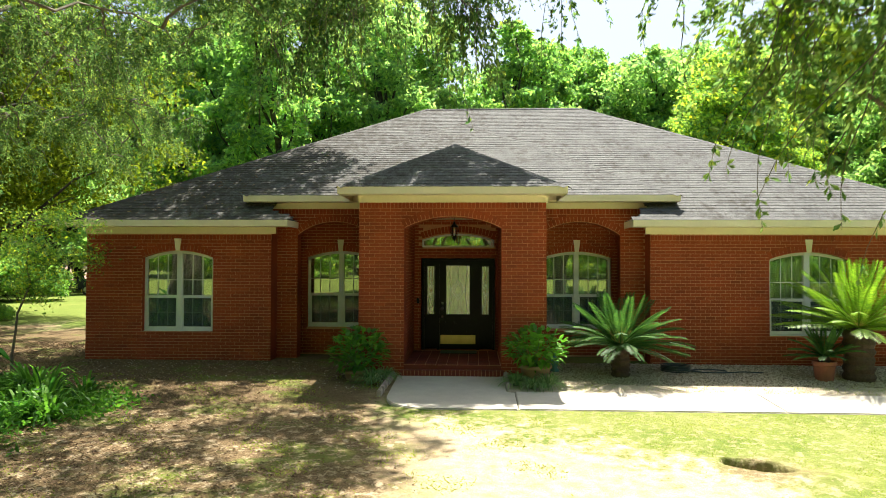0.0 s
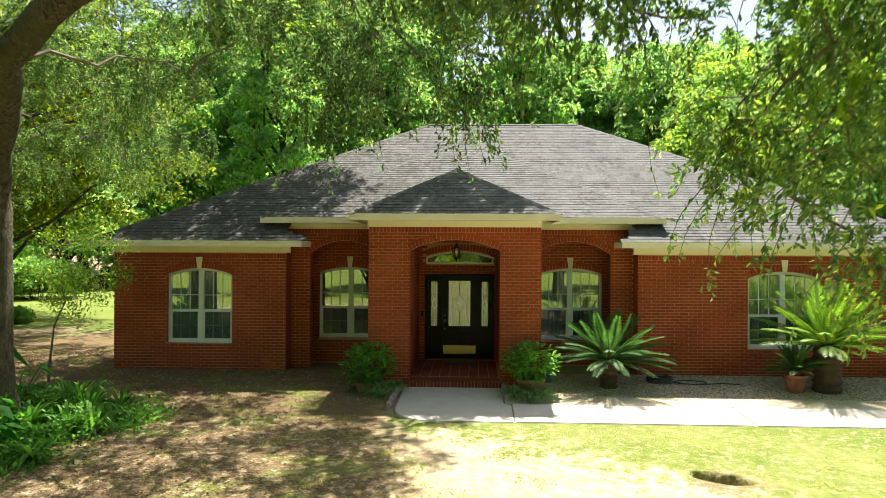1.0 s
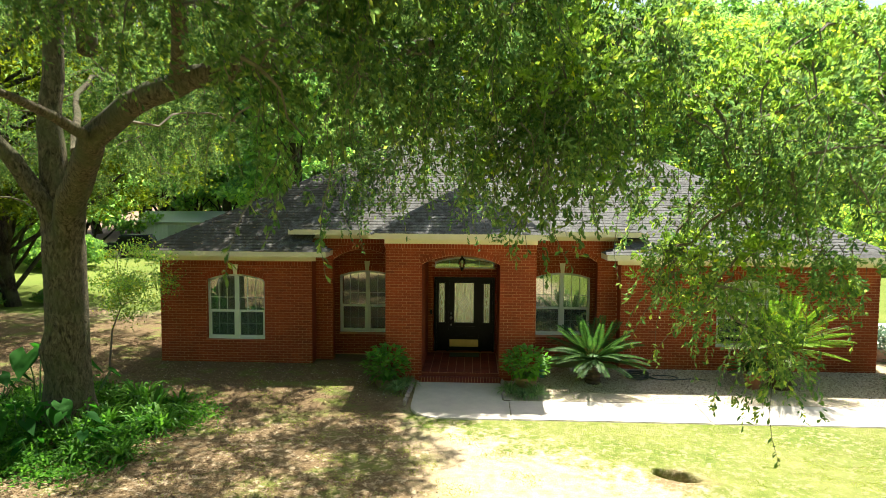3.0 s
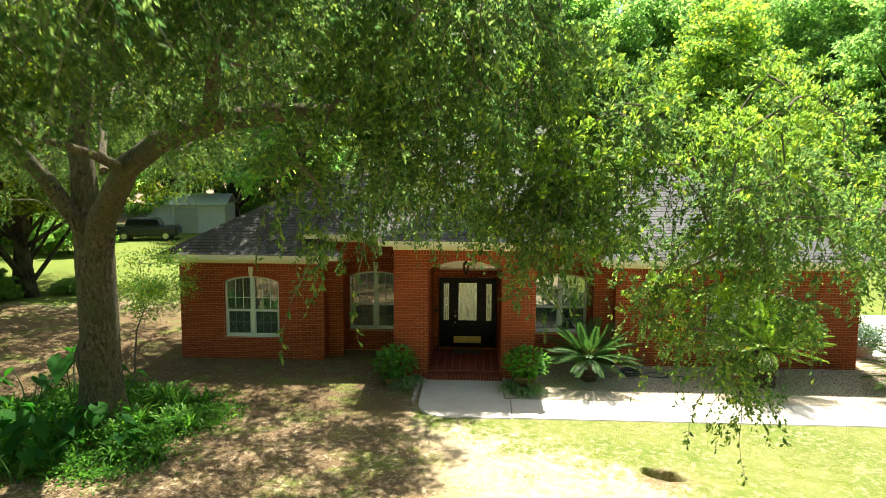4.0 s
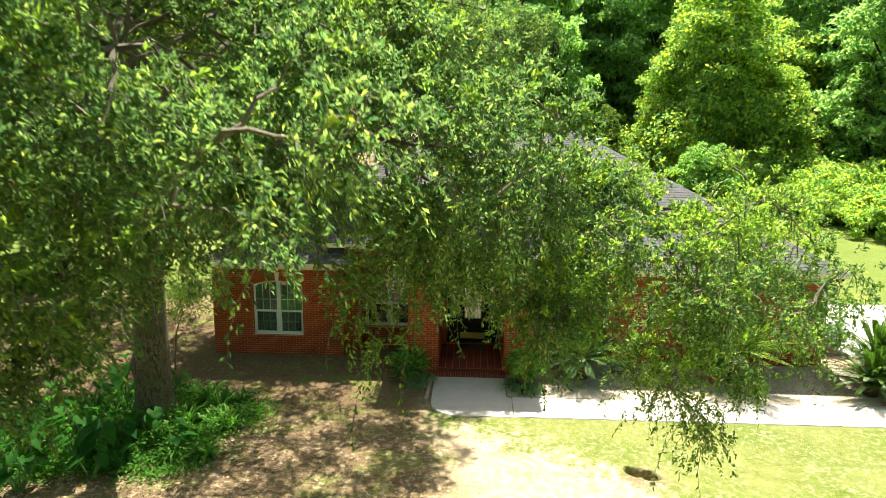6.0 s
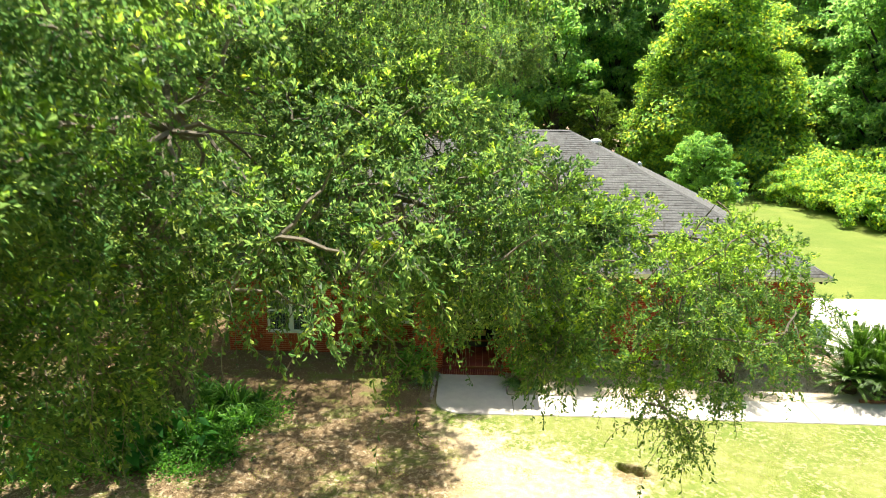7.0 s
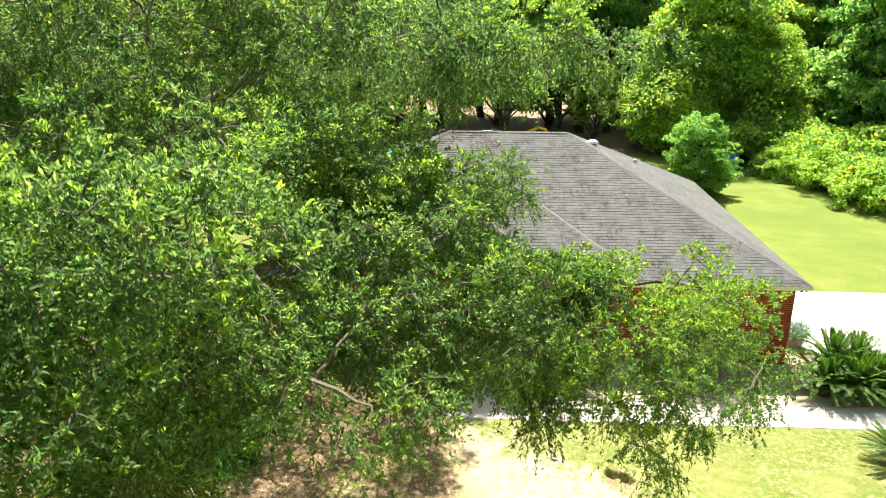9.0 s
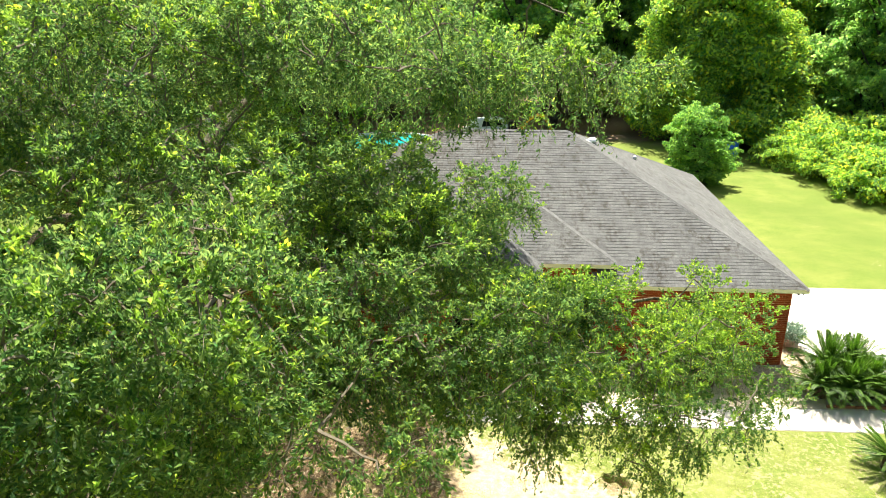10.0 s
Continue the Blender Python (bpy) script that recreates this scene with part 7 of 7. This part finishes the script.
part("arm", Solid().tube([(3.3, -0.2, 3.1), (3.9, -0.2, 2.0), (4.1, -0.2, 1.2)], [0.15, 0.13, 0.1], 4).mesh("arm", YELLOW), YELLOW, dig)
part("bucket", Solid().hexa([(3.7, -0.5, 0.6), (4.2, -0.5, 0.6), (4.2, 0.1, 0.6), (3.7, 0.1, 0.6), (3.8, -0.5, 1.2), (4.4, -0.5, 1.1), (4.4, 0.1, 1.1), (3.8, 0.1, 1.2)]).mesh("bucket", RUBBER), RUBBER, dig)

barrel = thing("barrel", "blue plastic barrel at the wood's edge", "barrel", (21.8, 37.5, 0.0))
part("drum", Solid().lathe((0, 0, 0), [(0, 0), (0.5, 0), (0.52, 0.3), (0.56, 0.34), (0.52, 0.38), (0.54, 0.75), (0.58, 0.8), (0.52, 0.85), (0.5, 1.2), (0.3, 1.25), (0, 1.25)], 18).mesh("drum", BLUE, True), BLUE, barrel)

# curtains inside the windows
def curtain(x0, x1, y, z0, z1, label):
    c = thing("curtain", label, "curtain", ((x0 + x1) / 2, y, z0), "curtains")
    n = 40
    xs = np.linspace(x0, x1, n) - (x0 + x1) / 2
    ys = 0.03 * np.sin(np.arange(n) * 1.25)
    v = np.stack([np.tile(xs, 2), np.tile(ys, 2), np.repeat((0.0, z1 - z0), n)], -1)
    i = np.arange(n - 1)
    me = mesh_from("drape", v, np.stack([i, i + 1, i + 1 + n, i + n], -1), CURTAIN, True)
    ob = part("drape", me, CURTAIN, c)
    sol = ob.modifiers.new("thick", "SOLIDIFY")
    sol.thickness = 0.004
    part("rod", Solid().tube([(x0 - (x0 + x1) / 2 - 0.05, 0, z1 - z0 + 0.02), (x1 - (x0 + x1) / 2 + 0.05, 0, z1 - z0 + 0.02)], 0.01, 8).mesh("rod", STEEL), STEEL, c)


for x0, x1, y in ((-6.62, -5.91, 0.23), (-5.89, -5.18, 0.24), (6.52, 7.25, 0.23), (7.28, 8.02, 0.24), (1.98, 2.7, 1.33), (2.72, 3.44, 1.34)):
    curtain(x0, x1, y, 0.2, 2.45, "white sheer curtain drawn across the window")
